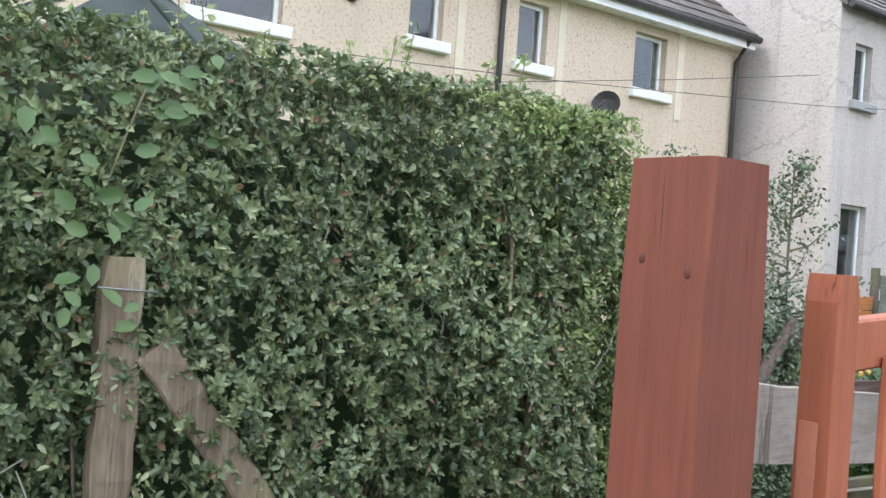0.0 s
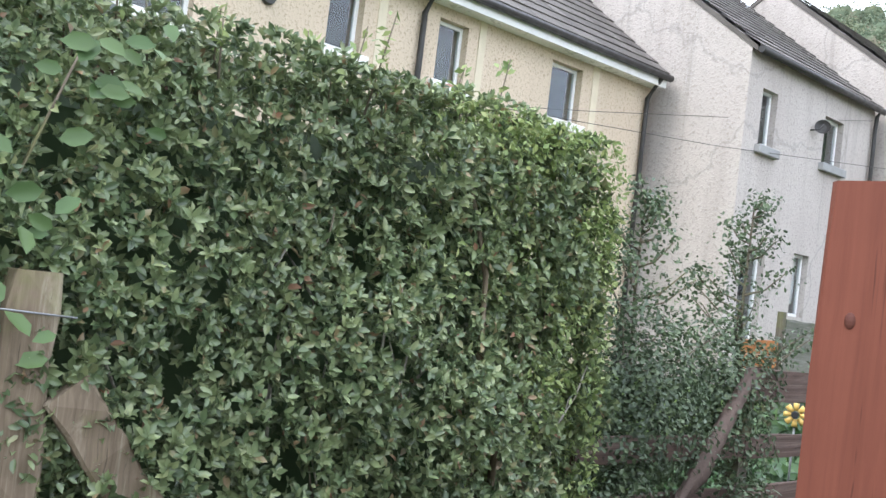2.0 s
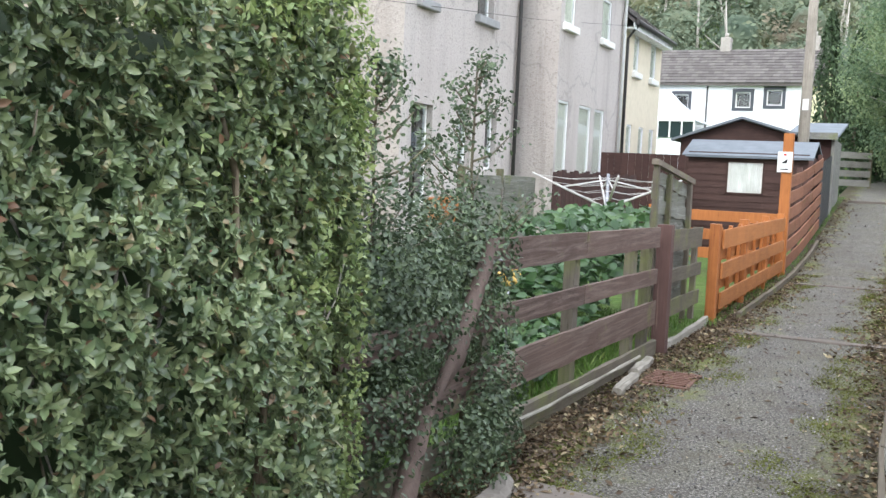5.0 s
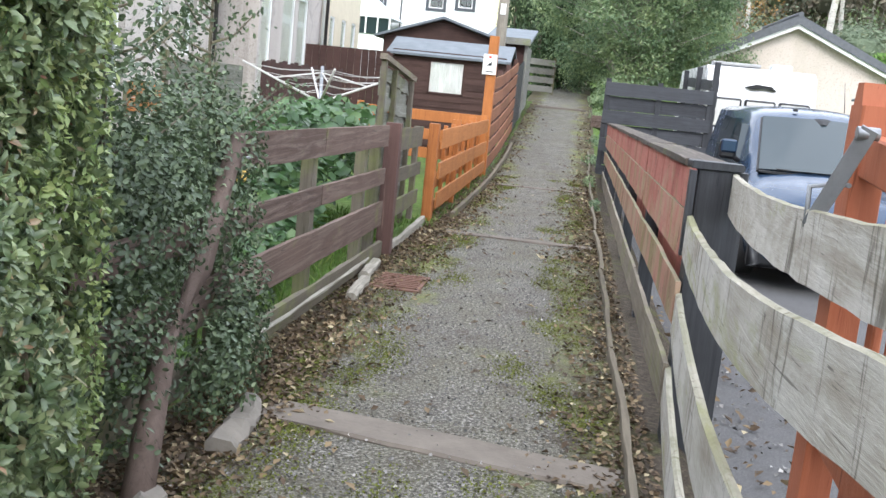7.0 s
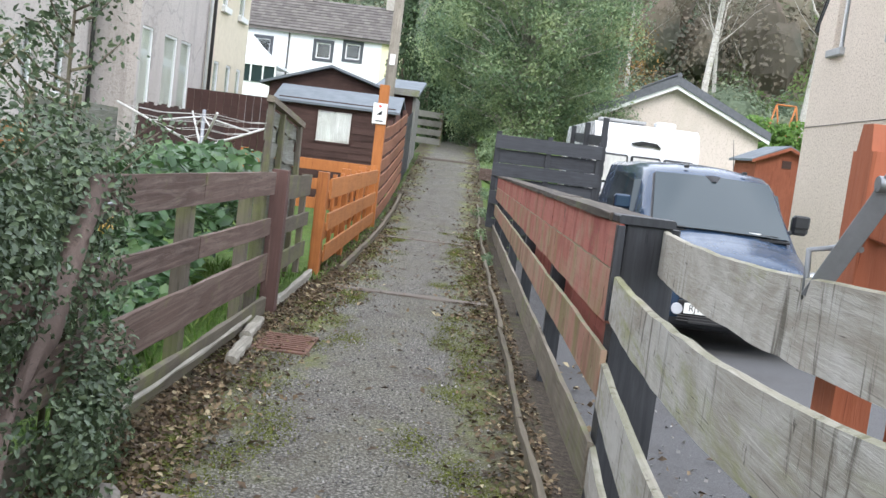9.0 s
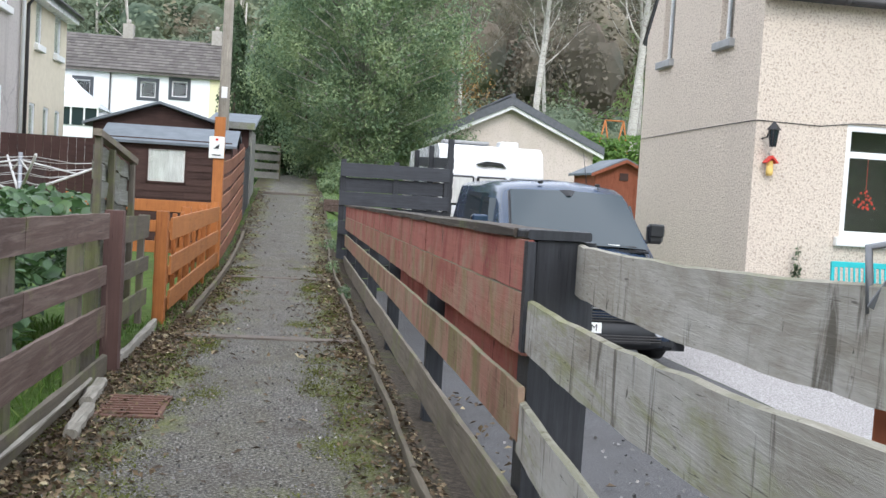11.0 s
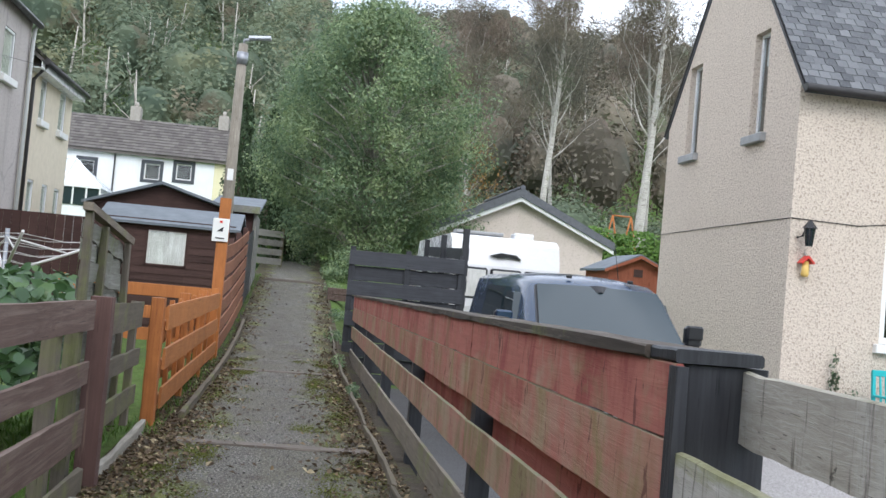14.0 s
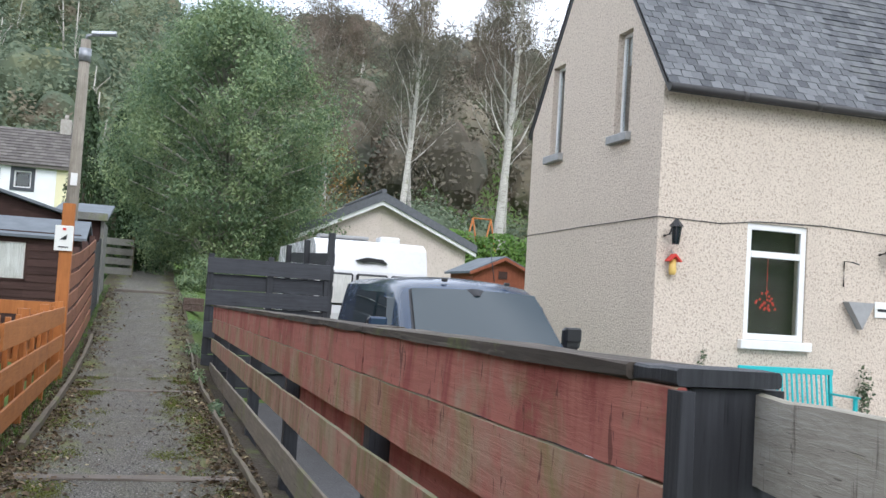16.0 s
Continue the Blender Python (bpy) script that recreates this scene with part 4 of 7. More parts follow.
pf = thing("grey_plank_fence", "bowed silver-grey weathered planks nailed between posts", "fence", (0.62, 3.3, 0))
def swept_plank(px, pz, h, seed, y_end=1.2, back=0.04, th=0.024):
    """A warped plank: px and pz give its face and top edge as curves along the fence."""
    rnd, bm, rings = random.Random(seed), bmesh.new(), []
    for i in range(25):
        u = (4.56 - y_end) * i / 24
        x, z = px[0] + px[1] * u + px[2] * u * u + back * max(0.0, u - 1.6) ** 2, pz[0] + pz[1] * u + pz[2] * u * u
        e = [rnd.uniform(-0.003, 0.003) for _ in range(2)]
        rings.append([bm.verts.new((x + a * th / 2, 4.56 - u, z + b_)) for a, b_ in ((-1, e[0] - 0.004), (0, e[0]), (1, e[0] - 0.003), (1, e[1] - h), (-1, e[1] - h + 0.002))])
    for r0, r1 in zip(rings, rings[1:]):
        for k in range(5):
            bm.faces.new((r0[k], r0[(k + 1) % 5], r1[(k + 1) % 5], r1[k]))
    bm.faces.new(rings[0][::-1])
    bm.faces.new(rings[-1])
    bmesh.ops.recalc_face_normals(bm, faces=bm.faces)
    part("plank", bm, M["grey_plank"], pf)
swept_plank((0.575, -0.08, 0.009), (0.987, 0.003, 0.015), 0.165, 1)
swept_plank((0.735, -0.105, 0.0195), (1.168, -0.002, 0.014), 0.165, 2, 1.95, 0.0)
swept_plank((0.575, -0.08, 0.009), (0.66, -0.01, 0.008), 0.17, 3)
swept_plank((0.575, -0.08, 0.009), (0.34, -0.01, 0.006), 0.16, 5)


rp = thing("red_gate_post", "thick red-brown stained timber gate post with knots", "post", (0.645, 1.11, 0))
for kx, kz in ((0.6, 1.37), (0.695, 1.35)):
    bm = bmesh.new()
    bmesh.ops.create_uvsphere(bm, u_segments=10, v_segments=6, radius=1.0)
    bm.transform(Matrix.Translation((kx, 1.033, kz)) @ Matrix.Diagonal((0.007, 0.004, 0.01, 1)))
    part("knot", bm, M["knot_wood"], rp)
part("timber", bar((0.645, 1.11, -0.3), (0.645, 1.11, 1.535), 0.175, 0.155, 0.012, None, 0, 8, 0.0012, 2, (0, 1, 0)), M["red_post"], rp)
rg = thing("picket_gate", "orange-red stained picket gate standing in the fence line", "gate", (0.72, 2.1, 0))
GX = 0.715
for y, zt in ((1.42, 1.365), (2.78, 1.5)):
    bm = bar((GX, y, 0.0), (GX, y, zt - 0.05), 0.07, 0.07 if y < 2 else 0.1, 0.005, None, 0, 3, 0, 0, (0, 1, 0))
    bm2 = prism([(y - 0.034, zt - 0.05), (y + 0.034, zt - 0.05), (y + 0.02, zt), (y - 0.025, zt)], "x", GX - 0.034, GX + 0.034, bm)
    part("stile", bm2, M["red_gate"], rg)
for z0, z1 in ((1.235, 1.34), (0.62, 0.72), (0.2, 0.2)):
    part("rail", bar((GX, 1.455, z0), (GX, 2.73, z1), 0.045, 0.095, 0.005, None, 0, 1), M["red_gate"], rg)
for k in range(9):
    y = 1.58 + 0.13 * k
    part("picket", bar((GX + 0.035, y, 0.08), (GX + 0.035, y, 1.2 + 0.1 * (y - 1.4)), 0.02, 0.05, 0.004, None, 0, 1, 0, 0, (0, 1, 0)), M["red_gate"], rg)
part("grain_tag", box(GX - 0.024, GX + 0.012, 1.379, 1.383, 0.95, 1.1), M["bare_patch"], rg, "pale bare patch with stamped marks")
STRUT_TOP = (0.655, 2.6, 1.39)
st = thing("gate_strut", "flat grey metal strut bolted from plank to gate", "metal strut", (0.66, 2.7, 1.2))
part("flat_bar", bar((0.605, 2.72, 1.175), (0.662, 2.585, 1.4), 0.036, 0.006, 0.001, None, 0, 1, 0, 0, (-0.3, -0.95, 0)), M["strut_grey"], st)
part("hoop", tube([(0.6, 2.735, 1.17), (0.6, 2.75, 1.26), (0.655, 2.72, 1.275), (0.665, 2.68, 1.275)], [0.006] * 4, 6), M["strut_grey"], st)
part("bolt", tube([(STRUT_TOP[0] - 0.015, STRUT_TOP[1], STRUT_TOP[2]), (STRUT_TOP[0] + 0.03, STRUT_TOP[1], STRUT_TOP[2])], [0.014, 0.014], 8), M["steel"], st)

# charcoal fence across
cf = thing("charcoal_fence", "charcoal painted horizontal board fence panel", "fence", (1.5, 18.3, 0))
for k in range(9):
    z = -0.3 + 0.245 * k
    off = 0.03 if k % 2 else -0.03
    part("board", bar((0.55, 18.3 + off, z), (2.42, 18.3 + off, z), 0.022, 0.235, 0.004, None, 0, 2, 0.002, k), M["charcoal_rail"], cf)
for x in (0.6, 1.5, 2.38):
    part("post", bar((x, 18.3, -0.5), (x, 18.3, 1.84), 0.09, 0.035, 0.004, None, 0, 1, 0, 0, (0, 1, 0)), M["charcoal_post"], cf)
cf2 = thing("charcoal_side_fence", "dark slatted side fence beside the caravan", "fence", (2.45, 20.5, 0))
for k in range(9):
    part("board", bar((2.5, 18.45, -0.2 + 0.26 * k), (2.5, 23.5, -0.1 + 0.27 * k), 0.022, 0.2, 0.004), M["charcoal_rail"], cf2)
for y in (18.5, 21, 23.4):
    part("post", bar((2.45, y, -0.5), (2.45, y, 2.3), 0.1, 0.1, 0.004, None, 0, 1, 0, 0, (0, 1, 0)), M["charcoal_post"], cf2)


# ---- houses ----
def wall(name, axis, pos, thick, u0, u1, z0, z1, holes, mat, parent):
    """A solid wall with openings cut through. axis x: the wall lies at x = pos and runs in y; axis y: the other way about."""
    us = sorted({u0, u1, *[h[0] for h in holes], *[h[1] for h in holes]})
    zs = sorted({z0, z1, *[h[2] for h in holes], *[h[3] for h in holes]})
    bm = bmesh.new()
    for a, c in zip(us, us[1:]):
        for e, g in zip(zs, zs[1:]):
            if any(h[0] <= a and c <= h[1] and h[2] <= e and g <= h[3] for h in holes):
                continue
            if axis == "x":
                box(pos, pos + thick, a, c, e, g, 0, bm)
            else:
                box(a, c, pos, pos + thick, e, g, 0, bm)
    bmesh.ops.remove_doubles(bm, verts=bm.verts, dist=0.001)
    return part(name, bm, mat, parent)


def window(parent, axis, pos, inward, u0, u1, z0, z1, sill=None, blind=0.0, bars=1, frame_mat="pvc", transom=0.0, w=0.055, rec=0.11):
    """A casement in an opening: frame, panes, sill, and behind it a near-black panel as the unlit room, or a blind.
    inward: +1 or -1 along the wall's normal.
    """
    def bx(ua, ub, d0, d1, za, zb, bevel=0.0):
        d0, d1 = sorted((pos + inward * d0, pos + inward * d1))
        return box(d0, d1, ua, ub, za, zb, bevel) if axis == "x" else box(ua, ub, d0, d1, za, zb, bevel)

    # no room is built: a thin panel painted near-black gives its darkness
    win = part("window", bx(u0 + 0.001, u1 - 0.001, 0.3, 0.32, z0 + 0.001, z1 - 0.001), M["room_shade"], parent, "near-black panel standing for the unlit room")
    for name, a in (("sill_frame", (u0, u1, z0, z0 + w)), ("head_frame", (u0, u1, z1 - w, z1)), ("jamb", (u0, u0 + w, z0 + w, z1 - w)), ("jamb", (u1 - w, u1, z0 + w, z1 - w))):
        part(name, bx(a[0], a[1], rec, rec + 0.06, a[2], a[3], 0.006), M[frame_mat], win)
    if transom:
        part("transom", bx(u0 + w, u1 - w, rec, rec + 0.06, z1 - transom - w, z1 - transom, 0.005), M[frame_mat], win)
    if bars > 1:
        um = (u0 + u1) / 2
        part("mullion", bx(um - 0.03, um + 0.03, 0.11, 0.17, z0 + w, z1 - w, 0.005), M[frame_mat], win)
    pane = part("pane", bx(u0 + w, u1 - w, rec + 0.025, rec + 0.031, z0 + w, z1 - w), M["glass"], win)
    pane.visible_shadow = False
    if blind >= 1:
        part("blind", bx(u0 + w, u1 - w, rec + 0.036, rec + 0.044, z0 + w, z1 - w), M["blind_cream"], win, "drawn cream blind")
    elif blind:
        part("blind", bx(u0 + w, u1 - w, 0.2, 0.21, z1 - (z1 - z0) * blind, z1 - w), M["curtain"], win)
    if sill:
        part("sill", bx(u0 - 0.09, u1 + 0.09, -0.1, 0.1, z0 - 0.14, z0, 0.012), M[sill], win)
    return win


def tiled_slope(parent, p0, p1, up0, rows, cols, mat, lift=0.02, name="tile", stuff=True, thick=0.022, wob=0.006):
    """Courses of overlapping tiles on a slope from the eave p0..p1 up by the vector up0, as one joined sheet."""
    p0, p1, upv = Vector(p0), Vector(p1), Vector(up0)
    along = p1 - p0
    nrm = along.cross(upv).normalized()
    if nrm.z < 0:
        nrm = -nrm
    rnd = random.Random(3)
    verts, faces = [], []
    for r in range(rows):
        for c in range(cols):
            sh = 0.5 if r % 2 else 0.0
            a, e = (c + sh) / cols, min(1.0, (c + sh + 0.96) / cols)
            if a >= 1:
                continue
            lo, hi = r / rows, (r + 1.25) / rows
            j = rnd.uniform(0, wob)
            q = [p0 + along * a + upv * lo + nrm * (lift + thick + j), p0 + along * e + upv * lo + nrm * (lift + thick + j + rnd.uniform(-0.003, 0.003)), p0 + along * e + upv * min(1, hi) + nrm * (lift * 0.3), p0 + along * a + upv * min(1, hi) + nrm * (lift * 0.3), p0 + along * a + upv * lo + nrm * j, p0 + along * e + upv * lo + nrm * j]
            i = len(verts)
            verts += [tuple(v) for v in q]
            faces += [(i, i + 1, i + 2, i + 3), (i + 4, i + 5, i + 1, i)]
    me = bpy.data.meshes.new(name)
    me.from_pydata(verts, [], faces)
    me.materials.append(mat)
    return tagged(put_mesh(name, me, parent), kind="stuff")


def roof_tile_mat(name, a, c, moss):
    m, nd, ln, b = material(name, 0.75, 0, 0.3)
    geo = nd.new("ShaderNodeNewGeometry")
    col = mixc(nd, ln, geo.outputs["Random Per Island"], a, c)
    n = noise_tex(nd, ln, coords(nd, ln), 3.0, 6, 0.7)
    col = mixc(nd, ln, rng(nd, ln, n, 0.5, 0.72, 0, 0.5), col, moss)
    ln.new(col, b.inputs["Base Color"])
    bump(nd, ln, b, noise_tex(nd, ln, coords(nd, ln), 40, 4), 0.4, 0.01)
    return m


M["slates"] = roof_tile_mat("slates", (0.055, 0.058, 0.065), (0.145, 0.148, 0.157), (0.2, 0.2, 0.19))
m, nd, ln, b = material("slate_piece", 0.62, 0, 0.35)
info = nd.new("ShaderNodeObjectInfo")
col = mixc(nd, ln, info.outputs["Random"], (0.055, 0.058, 0.065), (0.145, 0.148, 0.157))
n = noise_tex(nd, ln, coords(nd, ln), 12, 6, 0.7)
col = mixc(nd, ln, rng(nd, ln, n, 0.5, 0.75, 0, 0.4), col, (0.22, 0.22, 0.2))
ln.new(col, b.inputs["Base Color"])
bump(nd, ln, b, n, 0.4, 0.01)
M["slate_piece"] = m
M["tiles"] = roof_tile_mat("tiles", (0.08, 0.07, 0.065), (0.14, 0.125, 0.115), (0.1, 0.095, 0.07))


def terrace_house(name, label, fx, y0, y1, base, eave, mat, uppers, lowers, sill, fascia, ridge=2.6, depth=6.5, pipes=(), drawn=0.0):
    h = thing(name, label, "house", (fx - 1, (y0 + y1) / 2, base), "terraced houses")
    holes = [(a, c, e, g) for a, c, e, g in uppers + lowers]
    wall("front_wall", "x", fx - 0.35, 0.35, y0, y1, base - 0.6, eave, holes, mat, h)
    part("side_wall", prism([(fx - 0.36, base - 0.6), (fx - depth, base - 0.6), (fx - depth, eave), (fx - depth / 2, eave + ridge), (fx - 0.36, eave + 0.25), (fx - 0.36, eave)], "y", y0, y0 + 0.3), mat, h)
    part("gable_edge", prism([(fx - 0.36, base - 0.6), (fx, base - 0.6), (fx, eave), (fx - 0.36, eave + 0.25)], "y", y0 - 0.004, y0 + 0.0), mat, h)
    part("side_wall", prism([(fx - 0.36, base - 0.6), (fx - depth, base - 0.6), (fx - depth, eave), (fx - depth / 2, eave + ridge), (fx - 0.36, eave + 0.25)], "y", y1 - 0.3, y1), mat, h)
    part("back_wall", box(fx - depth, fx - depth + 0.3, y0 + 0.3, y1 - 0.3, base - 0.6, eave), mat, h)
    for a, c, e, g in uppers:
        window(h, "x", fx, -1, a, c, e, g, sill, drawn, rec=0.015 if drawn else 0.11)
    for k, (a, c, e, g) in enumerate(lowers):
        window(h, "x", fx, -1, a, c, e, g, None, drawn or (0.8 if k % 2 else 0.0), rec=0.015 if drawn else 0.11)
    over = 0.28 if fascia else 0.1
    rise = (ridge + 0.0) / (depth / 2)
    part("roof_deck", prism([(fx + over, eave - over * rise + 0.05), (fx - depth / 2, eave + ridge + 0.12), (fx - depth - over, eave - over * rise + 0.05), (fx - depth - over, eave - over * rise - 0.03), (fx - depth / 2, eave + ridge), (fx + over, eave - over * rise - 0.03)], "y", y0 - 0.02, y1 + 0.02), M["roof_tile"], h)
    tiled_slope(h, (fx + over + 0.03, y0 - 0.03, eave - over * rise + 0.06), (fx + over + 0.03, y1 + 0.03, eave - over * rise + 0.06), (-(depth / 2 + over), 0, ridge + over * rise + 0.08), 14, int((y1 - y0) / 0.3), M["tiles"], 0.012, name="roof_tiles", thick=0.014)
    if fascia:
        part("fascia", box(fx + over - 0.03, fx + over, y0 - 0.02, y1 + 0.02, eave - over * rise - 0.16, eave - over * rise + 0.02), M["pvc"], h)
        part("soffit", box(fx + 0.002, fx + over - 0.03, y0, y1, eave - over * rise - 0.15, eave - over * rise - 0.12), M["pvc"], h)
    gz = eave - over * rise + 0.0
    part("gutter", tube([(fx + over + 0.06, y0, gz), (fx + over + 0.06, y1 + 0.05, gz)], [0.06, 0.06], 8), M["gutter"], h)
    for y, mname in pipes:
        part("downpipe", tube([(fx + over + 0.06, y, gz), (fx + over * 0.9, y, gz - 0.12), (fx + 0.07, y + 0.02, gz - 0.35), (fx + 0.07, y + 0.02, gz - 0.6), (fx + 0.07, y + 0.02, base)], [0.04] * 5, 8), M[mname], h)
    return h


h1 = terrace_house("terraced_house", "tan roughcast terraced house with white windows and fascia", -8.3, -3, 13.3, 0.2, 5.3, M["tan_harl"],
    [(3.85, 4.95, 3.72, 4.9), (6.68, 7.2, 3.95, 4.78), (8.46, 9.0, 3.95, 4.78), (10.78, 11.5, 3.95, 4.8)], [(6.4, 7.4, 1.1, 2.3), (10.9, 12.1, 1.1, 2.35)], "white_sill", True, 2.5, 6.5, ((8.1, "gutter"), (13.12, "gutter")))
part("wall_vent", tube([(-8.3, 5.83, 4.27), (-8.24, 5.83, 4.27)], [0.09, 0.08], 12), M["gutter"], h1)
for y0, y1 in ((7.42, 7.55), (9.2, 9.33), (11.75, 11.9)):
    part("wall_band", box(-8.3, -8.285, y0, y1, 3.6, 4.95), M["smooth_cream"], h1)
dish = thing("satellite_dish", "grey satellite dish on a wall bracket", "satellite dish", (-8.2, 9.8, 3.5))
bm = bmesh.new()
bmesh.ops.create_uvsphere(bm, u_segments=16, v_segments=8, radius=0.3)
bmesh.ops.delete(bm, geom=[v for v in bm.verts if v.co.z > -0.13], context="VERTS")
bm.transform(Matrix.Translation((-7.95, 9.8, 3.62)) @ Matrix.Rotation(radians(75), 4, (0.9, 0.5, 0)))
part("dish", bm, M["gutter"], dish)
part("arm", tube([(-8.3, 9.8, 3.45), (-8.05, 9.8, 3.45), (-7.95, 9.85, 3.6)], [0.02] * 3, 6), M["gutter"], dish)

h2 = terrace_house("terraced_house", "grey weathered roughcast terraced house with cracked render", -6.7, 13.58, 18.3, 0.3, 5.6, M["grey_harl"],
    [(14.05, 14.55, 4.12, 5.03), (16.3, 17.05, 4.22, 5.05)], [(13.95, 14.7, 0.9, 2.5), (15.7, 16.25, 1.5, 2.57), (16.9, 17.45, 1.5, 2.57)], "stone_sill", False, 2.4, 6.5, ((18.2, "gutter"),))
h3 = terrace_house("terraced_house", "pale grey roughcast terraced house with white doors", -5.95, 18.62, 23.1, 0.5, 5.9, M["grey_harl"],
    [(18.85, 19.5, 4.45, 5.35), (21.4, 22.1, 4.5, 5.4)], [(18.75, 19.4, 0.8, 2.95), (20.1, 20.95, 0.8, 2.95), (21.2, 21.95, 0.8, 2.95)], "white_sill", False, 2.4, 6.5, ((23.0, "white_pipe"),), 1.0)
h4 = terrace_house("terraced_house", "cream roughcast end terrace house", -5.97, 23.2, 27.2, 0.6, 5.35, M["smooth_cream"],
    [(24.3, 24.8, 4.1, 5.0), (26.0, 26.6, 4.1, 5.0)], [(24.0, 24.5, 1.2, 2.8), (25.2, 25.7, 1.2, 2.8), (26.3, 26.8, 1.2, 2.8)], "white_sill", True, 2.4, 6.5, ((23.4, "gutter"),), 1.0)
for k, (a, c, mid) in enumerate((((-7.9, 3.0, 2.75), (-6.6, 18.0, 5.3), -0.1), ((-7.9, 3.0, 3.3), (-5.6, 23, 5.0), -0.25))):
    a, c = Vector(a), Vector(c)
    tagged(part("overhead_cable", tube([a.lerp(c, u) + Vector((0, 0, mid * 4 * u * (1 - u))) for u in (0, 0.25, 0.5, 0.75, 1)], [0.005] * 5, 5), M["gutter"]), "thin overhead cable strung along the terrace", "cable")
dish_b = copy_thing(dish, pose(-6.62, 15.75, 4.72) @ Matrix.Scale(0.62, 4))
chim = tagged(part("chimney", box(-6.55, -6.08, 18.64, 19.1, 5.9, 6.66, 0.02), M["garage_harl"]), "white rendered chimney stack on the terrace roof", "chimney")

# gable house on the right
GX0, GY0, GZ = 6.83, 16.0, -0.35
rh = thing("gable_house", "cream pebbledashed house with grey slate roof", "house", (9.5, 18.5, GZ))
front_holes = [(8.36, 9.44, 1.04, 2.82)]
gable_holes = [(17.1, 17.62, 4.2, 5.9), (19.75, 20.3, 4.2, 5.9)]
wall("front_wall", "y", GY0, 0.35, GX0, 14.0, GZ - 0.4, 4.82, front_holes, M["cream_harl"], rh)
RY, RZ, BY = 18.6, 8.3, 21.2
us = wall("gable_wall", "x", GX0 + 0.002, 0.4, GY0 + 0.35, BY, GZ - 0.4, 4.82, gable_holes[:0] + [(a, c, 4.2, 4.82) for a, c, _, _ in gable_holes], M["cream_harl"], rh)
slope_f = (RZ - 4.82) / (RY - GY0)
def gz_at(y):
    return 4.82 + (y - GY0) * slope_f if y < RY else 4.82 + (BY - y) * (RZ - 4.82) / (BY - RY)
gy = [GY0, 17.1, 17.62, RY, 19.75, 20.3, BY]
for a, c in zip(gy, gy[1:]):
    za = 5.9 if (a, c) in ((17.1, 17.62), (19.75, 20.3)) else 4.82
    pr = [(a, za), (c, za), (c, max(gz_at(c), za)), (a, max(gz_at(a), za))]
    if pr[3][1] - pr[0][1] < 0.005:
        pr = pr[:3]
    part("gable_wall", prism(pr, "x", GX0 + 0.002, GX0 + 0.402), M["cream_harl"], rh)
part("end_wall", box(13.7, 14.0, GY0 + 0.35, BY, GZ - 0.4, 4.82), M["cream_harl"], rh)
part("back_wall", box(GX0 + 0.41, 13.7, BY - 0.3, BY, GZ - 0.4, 4.82), M["cream_harl"], rh)
for a, c, e, g in gable_holes:
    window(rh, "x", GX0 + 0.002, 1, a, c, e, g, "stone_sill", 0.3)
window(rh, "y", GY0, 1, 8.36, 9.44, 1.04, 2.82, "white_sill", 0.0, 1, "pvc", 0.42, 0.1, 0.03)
part("roof_deck", prism([(GY0 - 0.16, 4.7), (RY, RZ + 0.1), (BY + 0.15, 4.75), (BY + 0.15, 4.68), (RY, RZ), (GY0 - 0.16, 4.62)], "x", GX0 - 0.02, 14.1), M["slate"], rh)
roof_rnd = random.Random(8)
slope_v = Vector((0, RY - GY0 + 0.2, RZ - 4.72 + 0.12))
ROWS, COLS, ROWS_NEAR, COLS_NEAR = 30, 40, 15, 20
course = slope_v.length / ROWS
tilt = math.atan2(slope_v.z, slope_v.y)
slate_w = (14.1 - GX0 + 0.04) / COLS
slate_me = [mesh_of("slate", box(0.003 + 0.002 * k, slate_w - 0.003, 0.004 * (k % 2), course * 1.22, 0.0, 0.009 + 0.002 * (k // 2)), M["slate_piece"]) for k in range(4)]
half_me = mesh_of("slate", box(0.004, slate_w / 2 - 0.004, 0, course * 1.22, 0.0, 0.009), M["slate_piece"])
up_slope = slope_v.normalized()
for r_ in range(ROWS_NEAR):
    for c_ in range(COLS_NEAR):
        o = new("slate", half_me if r_ % 2 and c_ == 0 else roof_rnd.choice(slate_me))
        o.parent = rh
        o.matrix_parent_inverse = Matrix.Translation(-rh.location)
        foot = Vector((GX0 - 0.04 + max(0.0, c_ - (0.5 if r_ % 2 else 0)) * slate_w, GY0 - 0.2, 4.75)) + slope_v * (r_ / ROWS) + up_slope * roof_rnd.uniform(-0.012, 0.008)
        o.matrix_basis = Matrix.Translation(foot + Vector((0, 0, roof_rnd.uniform(0, 0.008)))) @ Matrix.Rotation(tilt - 0.03, 4, "X") @ Matrix.Rotation(roof_rnd.uniform(-0.02, 0.02), 4, "Z")
off_x = GX0 - 0.04 + (COLS_NEAR - 1) * slate_w
tiled_slope(rh, (off_x, GY0 - 0.2, 4.735), (14.1, GY0 - 0.2, 4.735), tuple(slope_v * (ROWS_NEAR / ROWS)), ROWS_NEAR, COLS - COLS_NEAR + 1, M["slates"], 0.008, name="slate_rest", wob=0.008, thick=0.007)
top_foot = Vector((GX0 - 0.04, GY0 - 0.2, 4.735)) + slope_v * (ROWS_NEAR / ROWS)
tiled_slope(rh, tuple(top_foot), (14.1, top_foot.y, top_foot.z), tuple(slope_v * (1 - ROWS_NEAR / ROWS)), ROWS - ROWS_NEAR, COLS, M["slates"], 0.008, name="slate_rest", wob=0.008, thick=0.007)
